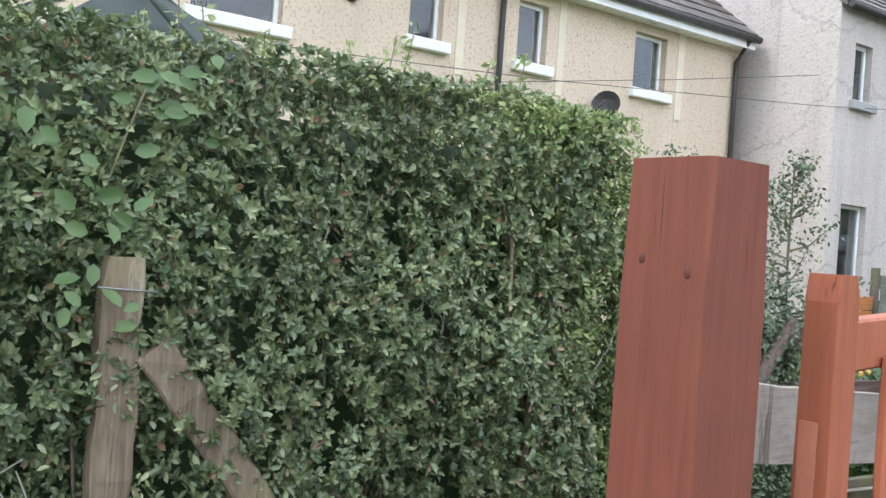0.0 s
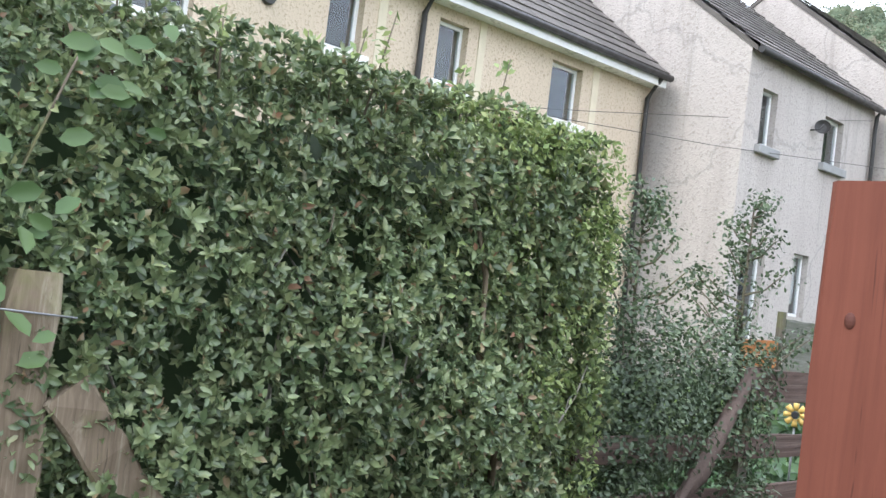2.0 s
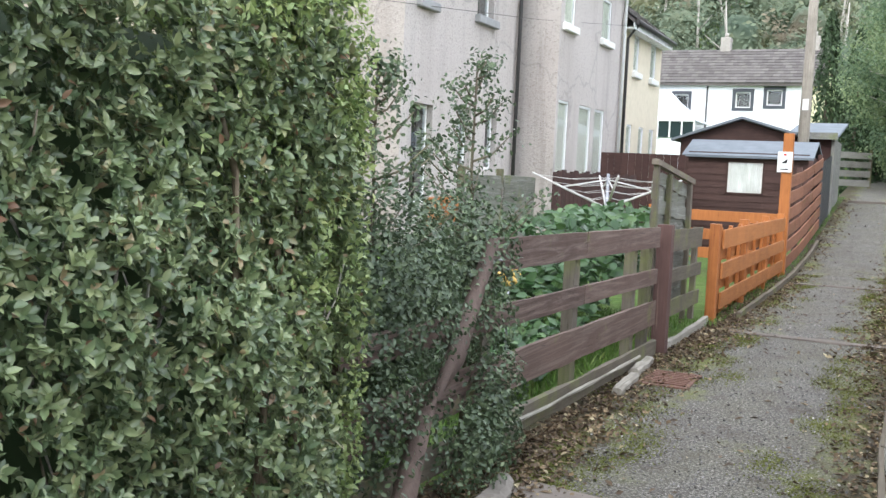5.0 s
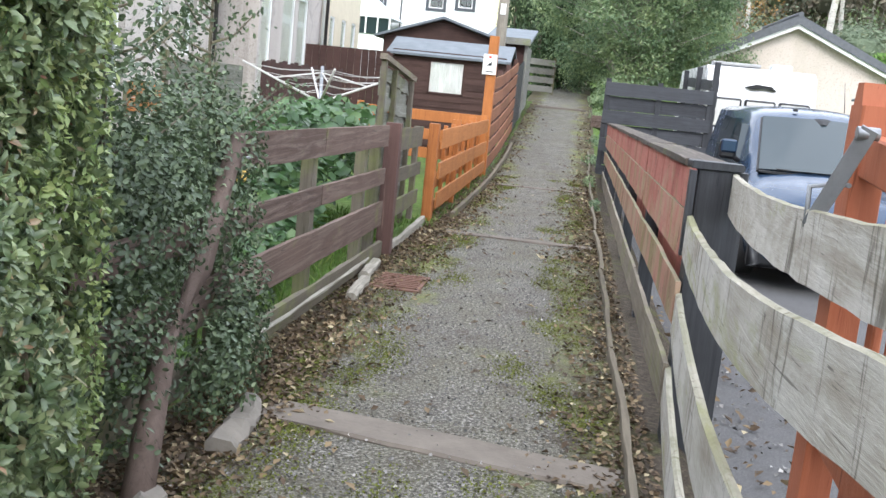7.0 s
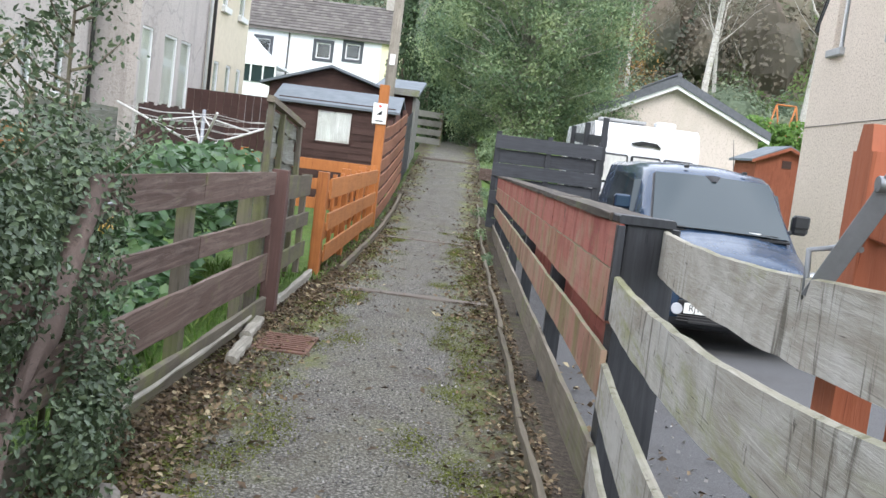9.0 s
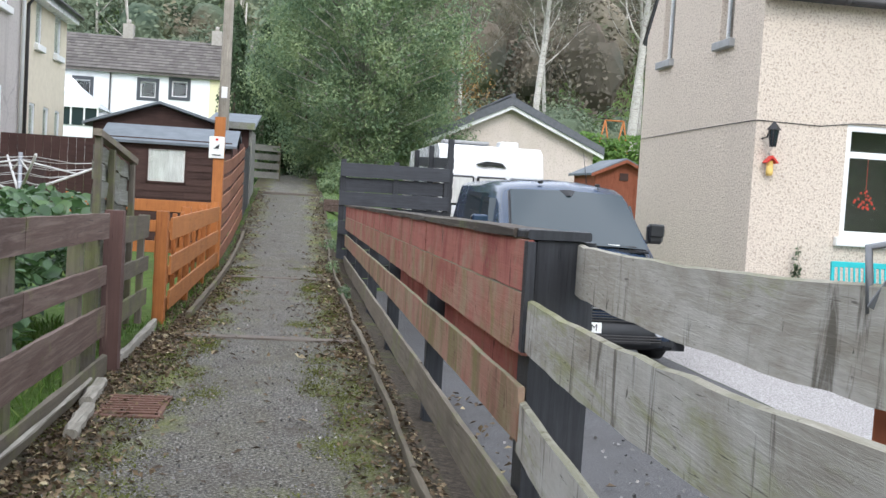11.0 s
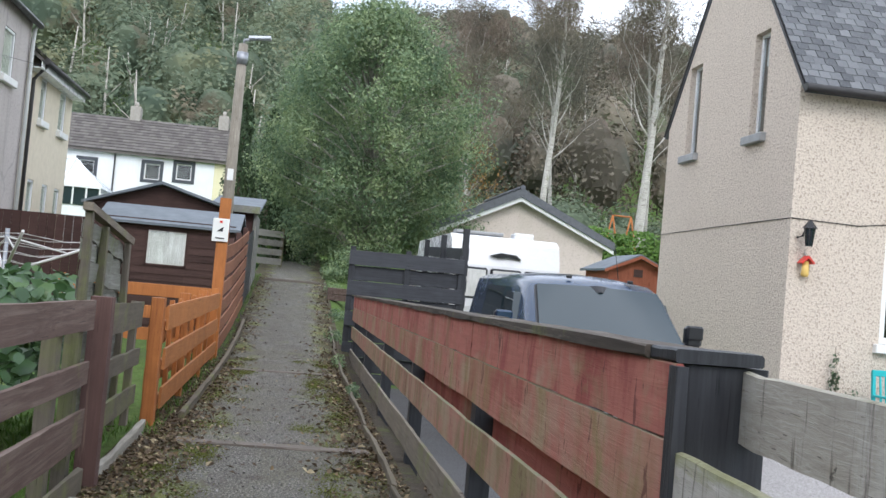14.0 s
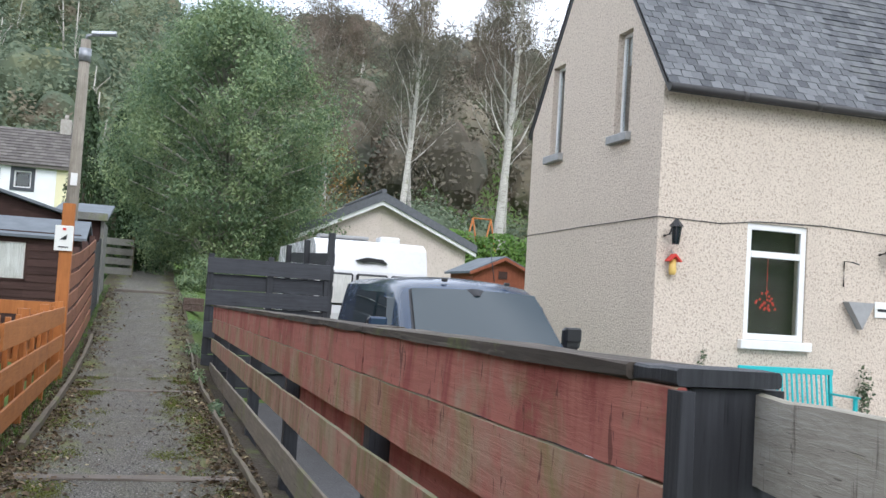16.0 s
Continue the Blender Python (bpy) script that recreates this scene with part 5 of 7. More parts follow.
part("gutter", tube([(GX0 - 0.05, GY0 - 0.24, 4.68), (14.0, GY0 - 0.24, 4.68)], [0.065, 0.065], 10), M["gutter"], rh)
for x in (8.0, 9.3, 10.6, 11.9):
    part("gutter_joint", tube([(x, GY0 - 0.24, 4.68), (x + 0.09, GY0 - 0.24, 4.68)], [0.075, 0.075], 10), M["gutter"], rh)
part("verge", prism([(GY0 - 0.18, 4.72), (RY, RZ + 0.13), (RY, RZ + 0.08), (GY0 - 0.18, 4.66)], "x", GX0 - 0.045, GX0 - 0.022), M["gutter"], rh)
part("verge", prism([(BY + 0.15, 4.77), (RY, RZ + 0.13), (RY, RZ + 0.08), (BY + 0.15, 4.71)], "x", GX0 - 0.045, GX0 - 0.022), M["gutter"], rh)
part("string_cable", tube([(GX0 - 0.012, BY, 2.74), (GX0 - 0.012, 18.5, 2.77), (GX0 - 0.012, GY0, 2.78)], [0.007] * 3, 5), M["gutter"], rh)
part("string_cable", tube([(GX0, GY0 - 0.012, 2.78), (7.9, GY0 - 0.012, 2.76), (8.5, GY0 - 0.012, 2.84), (9.7, GY0 - 0.012, 2.87), (11.5, GY0 - 0.012, 2.8)], [0.008] * 5, 5), M["gutter"], rh)
orn = thing("window_ornament", "red star decorations hanging inside the window", "ornament", (8.86, 16.2, 1.7))
for k in range(26):
    a = random.uniform(0, math.tau)
    r = random.uniform(0.02, 0.2)
    x, z = 8.88 + r * math.cos(a), 1.62 + r * math.sin(a) * 0.9
    part("star", box(x - 0.018, x + 0.018, 16.19, 16.2, z - 0.018, z + 0.018, 0.004), M["red_plastic"], orn)
part("string", tube([(8.88, 16.195, 1.7), (8.88, 16.195, 2.35)], [0.005, 0.005], 4), M["red_plastic"], orn)

lan = thing("wall_lantern", "black coach lantern on the pebbledash wall", "wall lamp", (7.01, 15.85, 2.6))
part("bracket", tube([(6.94, 15.99, 2.5), (6.97, 15.88, 2.52), (6.99, 15.84, 2.67), (7.01, 15.8, 2.72)], [0.018] * 4, 6), M["black_trim"], lan)
bm = bmesh.new()
bmesh.ops.create_cone(bm, segments=6, radius1=0.045, radius2=0.08, depth=0.26, cap_ends=True)
bm.transform(Matrix.Translation((7.03, 15.8, 2.5)))
part("glass_body", bm, M["tint"], lan)
for k in range(6):
    a = k * math.tau / 6
    part("rib", tube([(7.03 + 0.047 * math.cos(a), 15.8 + 0.047 * math.sin(a), 2.37), (7.03 + 0.084 * math.cos(a), 15.8 + 0.084 * math.sin(a), 2.63)], [0.008, 0.008], 4), M["black_trim"], lan)
bm = bmesh.new()
bmesh.ops.create_cone(bm, segments=6, radius1=0.11, radius2=0.02, depth=0.12, cap_ends=True)
bm.transform(Matrix.Translation((7.03, 15.8, 2.69)))
part("cap", bm, M["black_trim"], lan)
bh = thing("bird_feeder", "small red and yellow bird feeder hung on the wall", "bird feeder", (7.07, 15.9, 2.1))
part("tray", tube([(7.07, 15.93, 1.93), (7.07, 15.93, 1.97), (7.07, 15.93, 2.16)], [0.045, 0.06, 0.05], 8), M["yellow_plastic"], bh)
part("back_plate", box(7.03, 7.11, 15.965, 15.985, 1.95, 2.2, 0.004), M["plate_white"], bh)
part("roof", prism([(6.96, 2.13), (7.07, 2.24), (7.18, 2.13), (7.16, 2.12), (7.07, 2.2), (6.98, 2.12)], "y", 15.84, 15.98), M["red_plastic"], bh)
part("hook", tube([(7.07, 15.93, 2.22), (7.07, 15.99, 2.3)], [0.006, 0.006], 4), M["steel"], bh)
hb = thing("basket_bracket", "grey inverted triangle wall planter on a bracket", "wall planter", (10.35, 15.9, 1.6))
part("planter", prism([(10.12, 1.72), (10.62, 1.72), (10.4, 1.3)], "y", 15.85, 15.99), M["stone_sill"], hb)
part("bracket", tube([(10.12, 15.98, 1.95), (10.12, 15.98, 2.35), (10.13, 15.8, 2.33), (10.25, 15.8, 2.3)], [0.012] * 4, 5), M["black_trim"], hb)
number = thing("number_plaque", "small white house plaque on the pebbledash wall", "sign", (10.8, 15.98, 1.6))
part("plaque", box(10.72, 11.0, 15.97, 15.99, 1.5, 1.75, 0.004), M["plate_white"], number)
part("text_bar", box(10.77, 10.95, 15.963, 15.968, 1.6, 1.64), M["ink"], number)
lan2 = copy_thing(lan, pose(10.85, 15.85, 2.6))
bench = thing("garden_bench", "turquoise painted slatted wooden garden bench", "bench", (8.8, 15.2, GZ))
for k in range(17):
    x = 8.12 + k * 0.086
    part("back_slat", bar((x, 15.45, 0.12), (x, 15.52, 0.6), 0.03, 0.02, 0.003, None, 0, 1, 0, 0, (0, 1, 0)), M["teal_paint"], bench)
part("top_rail", bar((8.0, 15.53, 0.63), (9.62, 15.53, 0.63), 0.035, 0.09, 0.008), M["teal_paint"], bench)
part("low_rail", bar((8.0, 15.45, 0.1), (9.62, 15.45, 0.1), 0.035, 0.06, 0.005), M["teal_paint"], bench)
for k in range(5):
    part("seat_slat", bar((8.0, 14.98 + 0.1 * k, 0.06), (9.62, 14.98 + 0.1 * k, 0.06), 0.085, 0.022, 0.004), M["teal_paint"], bench)
for x in (8.03, 9.59):
    part("leg", bar((x, 14.97, GZ - 0.05), (x, 14.97, 0.3), 0.05, 0.05, 0.004, None, 0, 1, 0, 0, (0, 1, 0)), M["teal_paint"], bench)
    part("leg", bar((x, 15.45, GZ - 0.05), (x, 15.55, 0.66), 0.05, 0.05, 0.004, None, 0, 1, 0, 0, (0, 1, 0)), M["teal_paint"], bench)
    part("arm_rest", bar((x, 14.9, 0.31), (x, 15.5, 0.31), 0.06, 0.03, 0.006), M["teal_paint"], bench)

# ---- white cottages in the distance ----
wc = thing("white_cottages", "row of white rendered cottages with brown tiled roof", "house", (-11, 62, 1.5))
wh = [(-9.25, -8.4, 5.95, 6.85), (-7.5, -6.65, 6.1, 7.0), (-12.8, -12.0, 5.8, 6.7)]
wall("front_wall", "y", 60, 0.35, -26, -5.4, 0.5, 7.4, wh, M["white_render"], wc)
wall("front_wall", "y", 60.01, 0.34, -5.4, -4.55, 0.5, 7.5, [], M["pale_yellow"], wc)
part("end_wall", prism([(60.35, 0.5), (67, 0.5), (67, 7.4), (63.5, 9.6), (60.35, 7.5)], "x", -4.9, -4.55), M["pale_yellow"], wc)
for a, c, e, g in wh:
    window(wc, "y", 60, 1, a, c, e, g)
    for u0, u1, z0, z1 in ((a - 0.19, c + 0.19, e - 0.19, e), (a - 0.19, c + 0.19, g, g + 0.19), (a - 0.19, a, e, g), (c, c + 0.19, e, g)):
        part("surround", box(u0, u1, 59.96, 59.998, z0, z1), M["dark_surround"], wc)
part("roof_deck", prism([(59.7, 7.35), (63.5, 9.75), (67.3, 7.35), (67.3, 7.2), (63.5, 9.6), (59.7, 7.2)], "x", -26, -4.4), M["roof_tile"], wc)
tiled_slope(wc, (-26, 59.66, 7.36), (-4.4, 59.66, 7.36), (0, 3.84, 2.42), 12, 60, M["tiles"], name="roof_tiles")
for x in (-10.6, -5.4):
    ch = part("chimney", box(x - 0.3, x + 0.3, 63.2, 63.9, 9.2, 10.5, 0.02), M["stone_chimney"], wc)
    part("chimney_pot", tube([(x, 63.55, 10.5), (x, 63.55, 10.8)], [0.13, 0.11], 8), M["stone_chimney"], ch)
part("downpipe", tube([(-10.9, 59.93, 7.2), (-10.9, 59.93, 1)], [0.05, 0.05], 6), M["gutter"], wc)
cons = thing("conservatory", "white framed glass conservatory behind the cottages", "conservatory", (-12.5, 57.5, 1.5))
part("base_wall", box(-16, -10.6, 55.5, 59.9, 0.5, 3.9), M["white_render"], cons)
for k in range(9):
    x = -16 + 0.67 * k
    if x < -12.5:
        part("glazing_bar", bar((x, 55.4, 4.9), (x, 58.2, 6.54), 0.08, 0.09), M["pvc"], cons)
    part("mullion", bar((x, 55.42, 3.9), (x, 55.42, 4.9), 0.08, 0.08, 0, None, 0, 1, 0, 0, (0, 1, 0)), M["pvc"], cons)
bm = bmesh.new()
cv_ = [bm.verts.new(p) for p in ((-16, 55.4, 4.86), (-10.6, 55.4, 4.86), (-10.6, 59.88, 4.86), (-16, 59.88, 4.86), (-16, 58.2, 6.5), (-12.6, 58.2, 6.5))]
for ids in ((0, 1, 5, 4), (1, 2, 5), (2, 3, 4, 5), (0, 4, 3), (0, 3, 2, 1)):
    bm.faces.new([cv_[k] for k in ids])
part("roof_panels", bm, M["roof_sheet"], cons, "pale translucent hipped roof panels")
part("hip_bar", bar((-10.6, 55.4, 4.9), (-12.6, 58.2, 6.54), 0.09, 0.09), M["pvc"], cons)
part("ridge_bar", bar((-16, 58.2, 6.54), (-12.6, 58.2, 6.54), 0.1, 0.1), M["pvc"], cons)
part("front_glass", box(-16, -10.6, 55.44, 55.46, 3.9, 4.85), M["tint"], cons)
part("eave_rail", bar((-16, 55.38, 4.88), (-10.6, 55.38, 4.88), 0.1, 0.14), M["pvc"], cons)

# ---- sheds on the left ----
def boards(parent, axis, pos, u0, u1, z0, z1, mat, h=0.14, t=0.02, out=-1):
    z = z0
    while z < z1 - 0.01:
        zt = min(z + h, z1)
        pr = [(pos, z), (pos + out * t, z), (pos + out * t * 0.3, zt), (pos, zt)]
        part("board", prism(pr, "x" if axis == "y" else "y", u0, u1), mat, parent)
        z = zt

s1 = thing("garden_shed", "dark brown timber shed with grey felt roof and curtained window", "shed", (-2.7, 23, 0.05))
SY = 21.9
part("front_panel", box(-3.98, -1.5, SY, SY + 0.06, 0.02, 2.12), M["shed_board"], s1)
boards(s1, "y", SY, -3.98, -3.13, 0.1, 2.1, M["shed_board"])
boards(s1, "y", SY, -2.4, -1.5, 0.1, 2.1, M["shed_board"])
boards(s1, "y", SY, -3.13, -2.4, 0.1, 1.26, M["shed_board"])
boards(s1, "y", SY, -3.13, -2.4, 1.92, 2.1, M["shed_board"])
part("side_panel", box(-1.56, -1.5, SY + 0.06, 23.8, 0.02, 2.1), M["shed_board"], s1)
part("side_panel", box(-3.98, -3.92, SY + 0.06, 23.8, 0.02, 2.1), M["shed_board"], s1)
part("back_panel", box(-3.98, -1.5, 23.8, 23.86, 0.02, 2.4), M["shed_board"], s1)
part("roof", prism([(SY - 0.14, 2.05), (SY + 0.9, 2.42), (SY + 2.1, 2.1), (SY + 2.1, 2.05), (SY + 0.9, 2.37), (SY - 0.14, 2.0)], "x", -4.1, -1.4), M["felt"], s1)
sw = part("window", box(-3.13, -2.4, SY - 0.012, SY - 0.004, 1.26, 1.92), M["curtain"], s1, "white net curtain behind glass")
pane = part("pane", box(-3.1, -2.43, SY - 0.024, SY - 0.02, 1.29, 1.89), M["glass"], sw)
pane.visible_shadow = False
for a in ((-3.15, -2.38, 1.24, 1.27), (-3.15, -2.38, 1.91, 1.94), (-3.16, -3.12, 1.24, 1.94), (-2.41, -2.37, 1.24, 1.94)):
    part("frame", box(a[0], a[1], SY - 0.035, SY - 0.025, a[2], a[3]), M["shed_board"], sw)

s2 = thing("garden_shed", "larger dark timber shed with a gable and felt roof", "shed", (-3.3, 26, 0.1))
part("front_panel", prism([(-4.75, 0.05), (-2.0, 0.05), (-2.0, 2.6), (-3.3, 2.98), (-4.75, 2.55)], "y", 24.6, 24.66), M["shed_board"], s2)
boards(s2, "y", 24.6, -4.7, -2.05, 0.1, 2.5, M["shed_board"])
part("side_panel", box(-4.75, -4.69, 24.66, 28.4, 0.05, 2.52), M["shed_board"], s2)
part("roof", prism([(-4.95, 2.5), (-3.3, 3.06), (-1.9, 2.66), (-1.9, 2.6), (-3.3, 3.0), (-4.95, 2.44)], "y", 24.4, 28.5), M["felt"], s2)
s3 = thing("lean_to_shed", "dark shed with blue-grey mono-pitch roof beside the path", "shed", (-1.8, 27, 0.15))
part("front_panel", box(-1.95, -1.35, 25.4, 25.46, 0.1, 2.68), M["dark_panel"], s3)
part("side_panel", box(-1.38, -1.32, 25.47, 28.6, 0.1, 2.65), M["weathered_panel"], s3)
part("corner_trim", bar((-1.3, 25.36, 0.1), (-1.3, 25.36, 2.75), 0.07, 0.07, 0.004, None, 0, 1, 0, 0, (0, 1, 0)), M["weathered_panel"], s3)
part("roof", prism([(25.2, 2.68), (28.7, 3.2), (28.7, 3.14), (25.2, 2.62)], "x", -2.4, -1.2), M["felt"], s3)
part("fascia", box(-2.4, -1.2, 25.17, 25.2, 2.6, 2.76), M["weathered_panel"], s3)

gs = thing("summer_house", "timber summer house with dark green pointed roof", "shed", (-4.6, 1.95, 0))
part("walls", box(-5.3, -3.9, 1.25, 2.65, -0.05, 2.3), M["shed_board"], gs)
part("roof", tube([(-4.6, 1.95, 2.28), (-4.6, 1.95, 2.33), (-4.6, 1.95, 2.93)], [1.15, 1.15, 0.03], 4, None), M["green_felt"], gs)
for a in range(4):
    t0 = math.tau * a / 4
    part("ridge_strip", tube([(-4.6 + 1.12 * math.cos(t0), 1.95 + 1.12 * math.sin(t0), 2.36), (-4.6, 1.95, 2.98)], [0.03, 0.03], 5), M["green_felt"], gs)

# garden panels and clothes dryer on the left
gp = thing("lapped_fence_panel", "old grey-green lapped timber fence panels", "fence", (-4.5, 12.4, 0))
for s in range(2):
    for k in range(8):
        part("slat", bar((-4.48 - 0.01 * (k % 2), 11.2 + 1.25 * s, 0.25 + 0.155 * k), (-4.5, 12.43 + 1.25 * s, 0.27 + 0.15 * k), 0.012, 0.165, 0, None, 0.01, 6, 0.006, k + s), M["lap_panel"], gp)
    part("post", bar((-4.53, 11.15 + 1.25 * s, 0), (-4.53, 11.15 + 1.25 * s, 1.5), 0.08, 0.08, 0.004, None, 0, 1, 0, 0, (0, 1, 0)), M["old_post"], gp)
ob_ = thing("orange_planter", "orange stained timber planter boards in the garden", "planter", (-4.5, 10.4, 0))
for k in range(4, 6):
    part("board", bar((-4.5, 10.2, 0.2 + 0.17 * k), (-4.5, 11.05, 0.22 + 0.17 * k), 0.025, 0.16, 0.004), M["orange_rail"], ob_)
for y in (10.25, 11.0):
    part("leg", bar((-4.54, y, -0.05), (-4.54, y, 1.1), 0.06, 0.06, 0.004, None, 0, 1, 0, 0, (0, 1, 0)), M["old_post"], ob_)
dp = thing("dark_garden_fence", "dark brown close board garden fence", "fence", (-4.3, 17, 0))
for k in range(24):
    y = 14.0 + 0.2 * k
    part("board", bar((-4.3, y, 0.0), (-4.3, y, 1.5 + 0.02 * (k % 3)), 0.02, 0.19, 0.003, None, 0, 1, 0, 0, (0, 1, 0)), M["dark_panel"], dp)
dp2 = thing("dark_garden_fence", "dark brown garden fence below the terrace", "fence", (-5.0, 21, 0))
for k in range(12):
    x = -5.55 + 0.15 * k
    part("board", bar((x, 20.8, 0.1), (x, 20.8, 2.0), 0.145, 0.02, 0.003, None, 0, 1, 0, 0, (0, 1, 0)), M["dark_panel"], dp2)
dry = thing("rotary_dryer", "white rotary clothes dryer half open in the garden", "clothes dryer", (-3.1, 12.6, 0))
part("pole", tube([(-3.1, 12.6, -0.05), (-3.1, 12.6, 1.5)], [0.025, 0.022], 8), M["steel"], dry)
tips = []
for k in range(4):
    a = math.tau * k / 4 + 0.4
    tip = (-3.1 + 0.98 * math.cos(a), 12.6 + 0.98 * math.sin(a), 1.47)
    tips.append(tip)
    part("arm", tube([(-3.1, 12.6, 1.05), tip], [0.016, 0.014], 6), M["rope"], dry)
    part("stay", tube([(-3.1, 12.6, 1.42), (-3.1 + 0.6 * math.cos(a), 12.6 + 0.6 * math.sin(a), 1.3)], [0.01, 0.01], 5), M["rope"], dry)
for r in (0.35, 0.55, 0.75, 0.95):
    for k in range(4):
        p, q = Vector(tips[k]), Vector(tips[(k + 1) % 4])
        c = Vector((-3.1, 12.6, 1.05))
        a, e = c.lerp(p, r), c.lerp(q, r)
        mid = (a + e) / 2 - Vector((0, 0, 0.04))
        part("line", tube([a, mid, e], [0.004] * 3, 4), M["rope"], dry)
fl = thing("toy_flower", "yellow plastic windmill flower on a stick", "garden ornament", (-1.99, 6.4, 0))
part("stick", tube([(-1.99, 6.41, -0.05), (-1.99, 6.41, 0.75)], [0.008, 0.008], 5), M["steel"], fl)
for k in range(8):
    a = math.tau * k / 8
    part("petal", tube([(-1.985 + 0.025 * math.cos(a), 6.4 + 0.012 * math.cos(a), 0.75 + 0.028 * math.sin(a)), (-1.985 + 0.07 * math.cos(a), 6.4 + 0.035 * math.cos(a), 0.75 + 0.08 * math.sin(a))], [0.014, 0.022], 6), M["yellow_plastic"], fl)
part("centre", tube([(-1.985, 6.39, 0.75), (-1.97, 6.36, 0.75)], [0.026, 0.022], 8), M["ink"], fl)

lp = thing("street_lamp", "old timber pole carrying a grey street lamp", "street lamp", (-1.88, 24.2, 0))
part("pole", tube([(-1.85, 24.2, -0.1), (-1.87, 24.2, 3), (-1.86, 24.2, 6.2)], [0.14, 0.125, 0.1], 12), M["pole_wood"], lp)
part("number_plate", box(-1.93, -1.8, 24.05, 24.06, 3.2, 3.45), M["white_sill"], lp)
part("arm", tube([(-1.86, 24.2, 6.1), (-1.84, 24.15, 6.28), (-1.6, 24.1, 6.33)], [0.035, 0.035, 0.03], 8), M["steel"], lp)
part("head", bar((-1.75, 24.12, 6.33), (-1.28, 24.08, 6.37), 0.16, 0.09, 0.03), M["alloy"], lp)
part("strap", tube([(-1.86, 24.2, 5.75), (-1.86, 24.2, 6.02)], [0.125, 0.125], 12), M["steel"], lp)

# ---- van ----
def loft(sections, bm=None):
    bm = bm or bmesh.new()
    rings = [[bm.verts.new(p) for p in s] for s in sections]
    n = len(rings[0])
    for a, c in zip(rings, rings[1:]):
        for k in range(n):
            bm.faces.new((a[k], a[(k + 1) % n], c[(k + 1) % n], c[k])).smooth = True
    bm.faces.new(rings[0][::-1])
    bm.faces.new(rings[-1])
    bmesh.ops.recalc_face_normals(bm, faces=bm.faces)
    return bm


VX, VY, VZ = 3.06, 11.35, -0.4
van = thing("van", "dark blue panel van parked on the driveway", "van", (VX, VY + 2.4, VZ))
def vsec(y, zl, zb, zr, wl, wb, wr, crown=0.05):
    half = [(0, zl), (wl * 0.9, zl), (wl, zl + 0.08), (wb, (zl + zb) / 2), (wb, zb), ((wb * 0.35 + wr * 0.65), zb + (zr - zb) * 0.62), (wr, zr - 0.07), (wr * 0.88, zr - 0.012), (wr * 0.45, zr + crown * 0.7)]
    pts = [(x, z) for x, z in half] + [(0, zr + crown)] + [(-x, z) for x, z in half[:0:-1]]
    return [(VX + x, VY + y, VZ + z) for x, z in pts]
prof = [(0.0, 0.28, 0.5, 0.72, 0.62, 0.72, 0.55), (0.06, 0.24, 0.6, 0.84, 0.78, 0.85, 0.66), (0.25, 0.22, 0.72, 0.98, 0.88, 0.93, 0.76), (0.7, 0.22, 0.86, 1.1, 0.92, 0.965, 0.84), (0.98, 0.22, 0.96, 1.17, 0.93, 0.97, 0.86), (1.4, 0.22, 1.05, 1.53, 0.94, 0.975, 0.82), (1.78, 0.22, 1.08, 1.84, 0.94, 0.978, 0.775), (2.05, 0.22, 1.08, 1.92, 0.94, 0.978, 0.79), (2.6, 0.22, 1.08, 1.95, 0.94, 0.978, 0.8), (4.65, 0.22, 1.08, 1.95, 0.94, 0.975, 0.8), (4.8, 0.3, 1.05, 1.88, 0.88, 0.93, 0.76)]
body = part("body", loft([vsec(*p) for p in prof]), M["van_paint"], van)


def vquad(name, pts, mat, lift=(0, -0.012, 0.012), sub=6, bulge=0.03):
    bm = bmesh.new()
    a, b_, c, d = [Vector((VX + x, VY + y, VZ + z)) + Vector(lift) for x, y, z in pts]
    g = []
    for j in range(sub + 1):
        row = []
        for i in range(sub + 1):
            u, v = i / sub, j / sub
            p = a.lerp(b_, u).lerp(d.lerp(c, u), v)
            p += Vector((0, -bulge, bulge * 0.6)) * (math.sin(math.pi * u))
            row.append(bm.verts.new(p))
        g.append(row)
    for r0, r1 in zip(g, g[1:]):
        for i in range(sub):
            bm.faces.new((r0[i], r0[i + 1], r1[i + 1], r1[i])).smooth = True
    return part(name, bm, mat, body)


vquad("windscreen", [(-0.8, 1.02, 1.2), (0.8, 1.02, 1.2), (0.7, 1.77, 1.81), (-0.7, 1.77, 1.81)], M["tint"], (0, -0.03, 0.03))
vquad("sensor_patch", [(-0.05, 1.68, 1.745), (0.05, 1.68, 1.745), (0.13, 1.765, 1.815), (-0.13, 1.765, 1.815)], M["black_trim"], (0, -0.004, 0.004)).location = (0, -0.035, 0.035)
for a_, c_ in (((-0.8, 1.02, 1.2), (-0.7, 1.77, 1.81)), ((0.8, 1.02, 1.2), (0.7, 1.77, 1.81)), ((-0.7, 1.775, 1.815), (0.7, 1.775, 1.815))):
    part("screen_seal", bar(tuple(p + q_ for p, q_ in zip(a_, (VX, VY, VZ))), tuple(p + q_ for p, q_ in zip(c_, (VX, VY, VZ))), 0.04, 0.03, 0.006), M["black_trim"], body)
part("scuttle", bar((VX - 0.8, VY + 0.99, VZ + 1.2), (VX + 0.8, VY + 0.99, VZ + 1.2), 0.08, 0.03, 0.01, None, -0.05, 10), M["black_trim"], body)
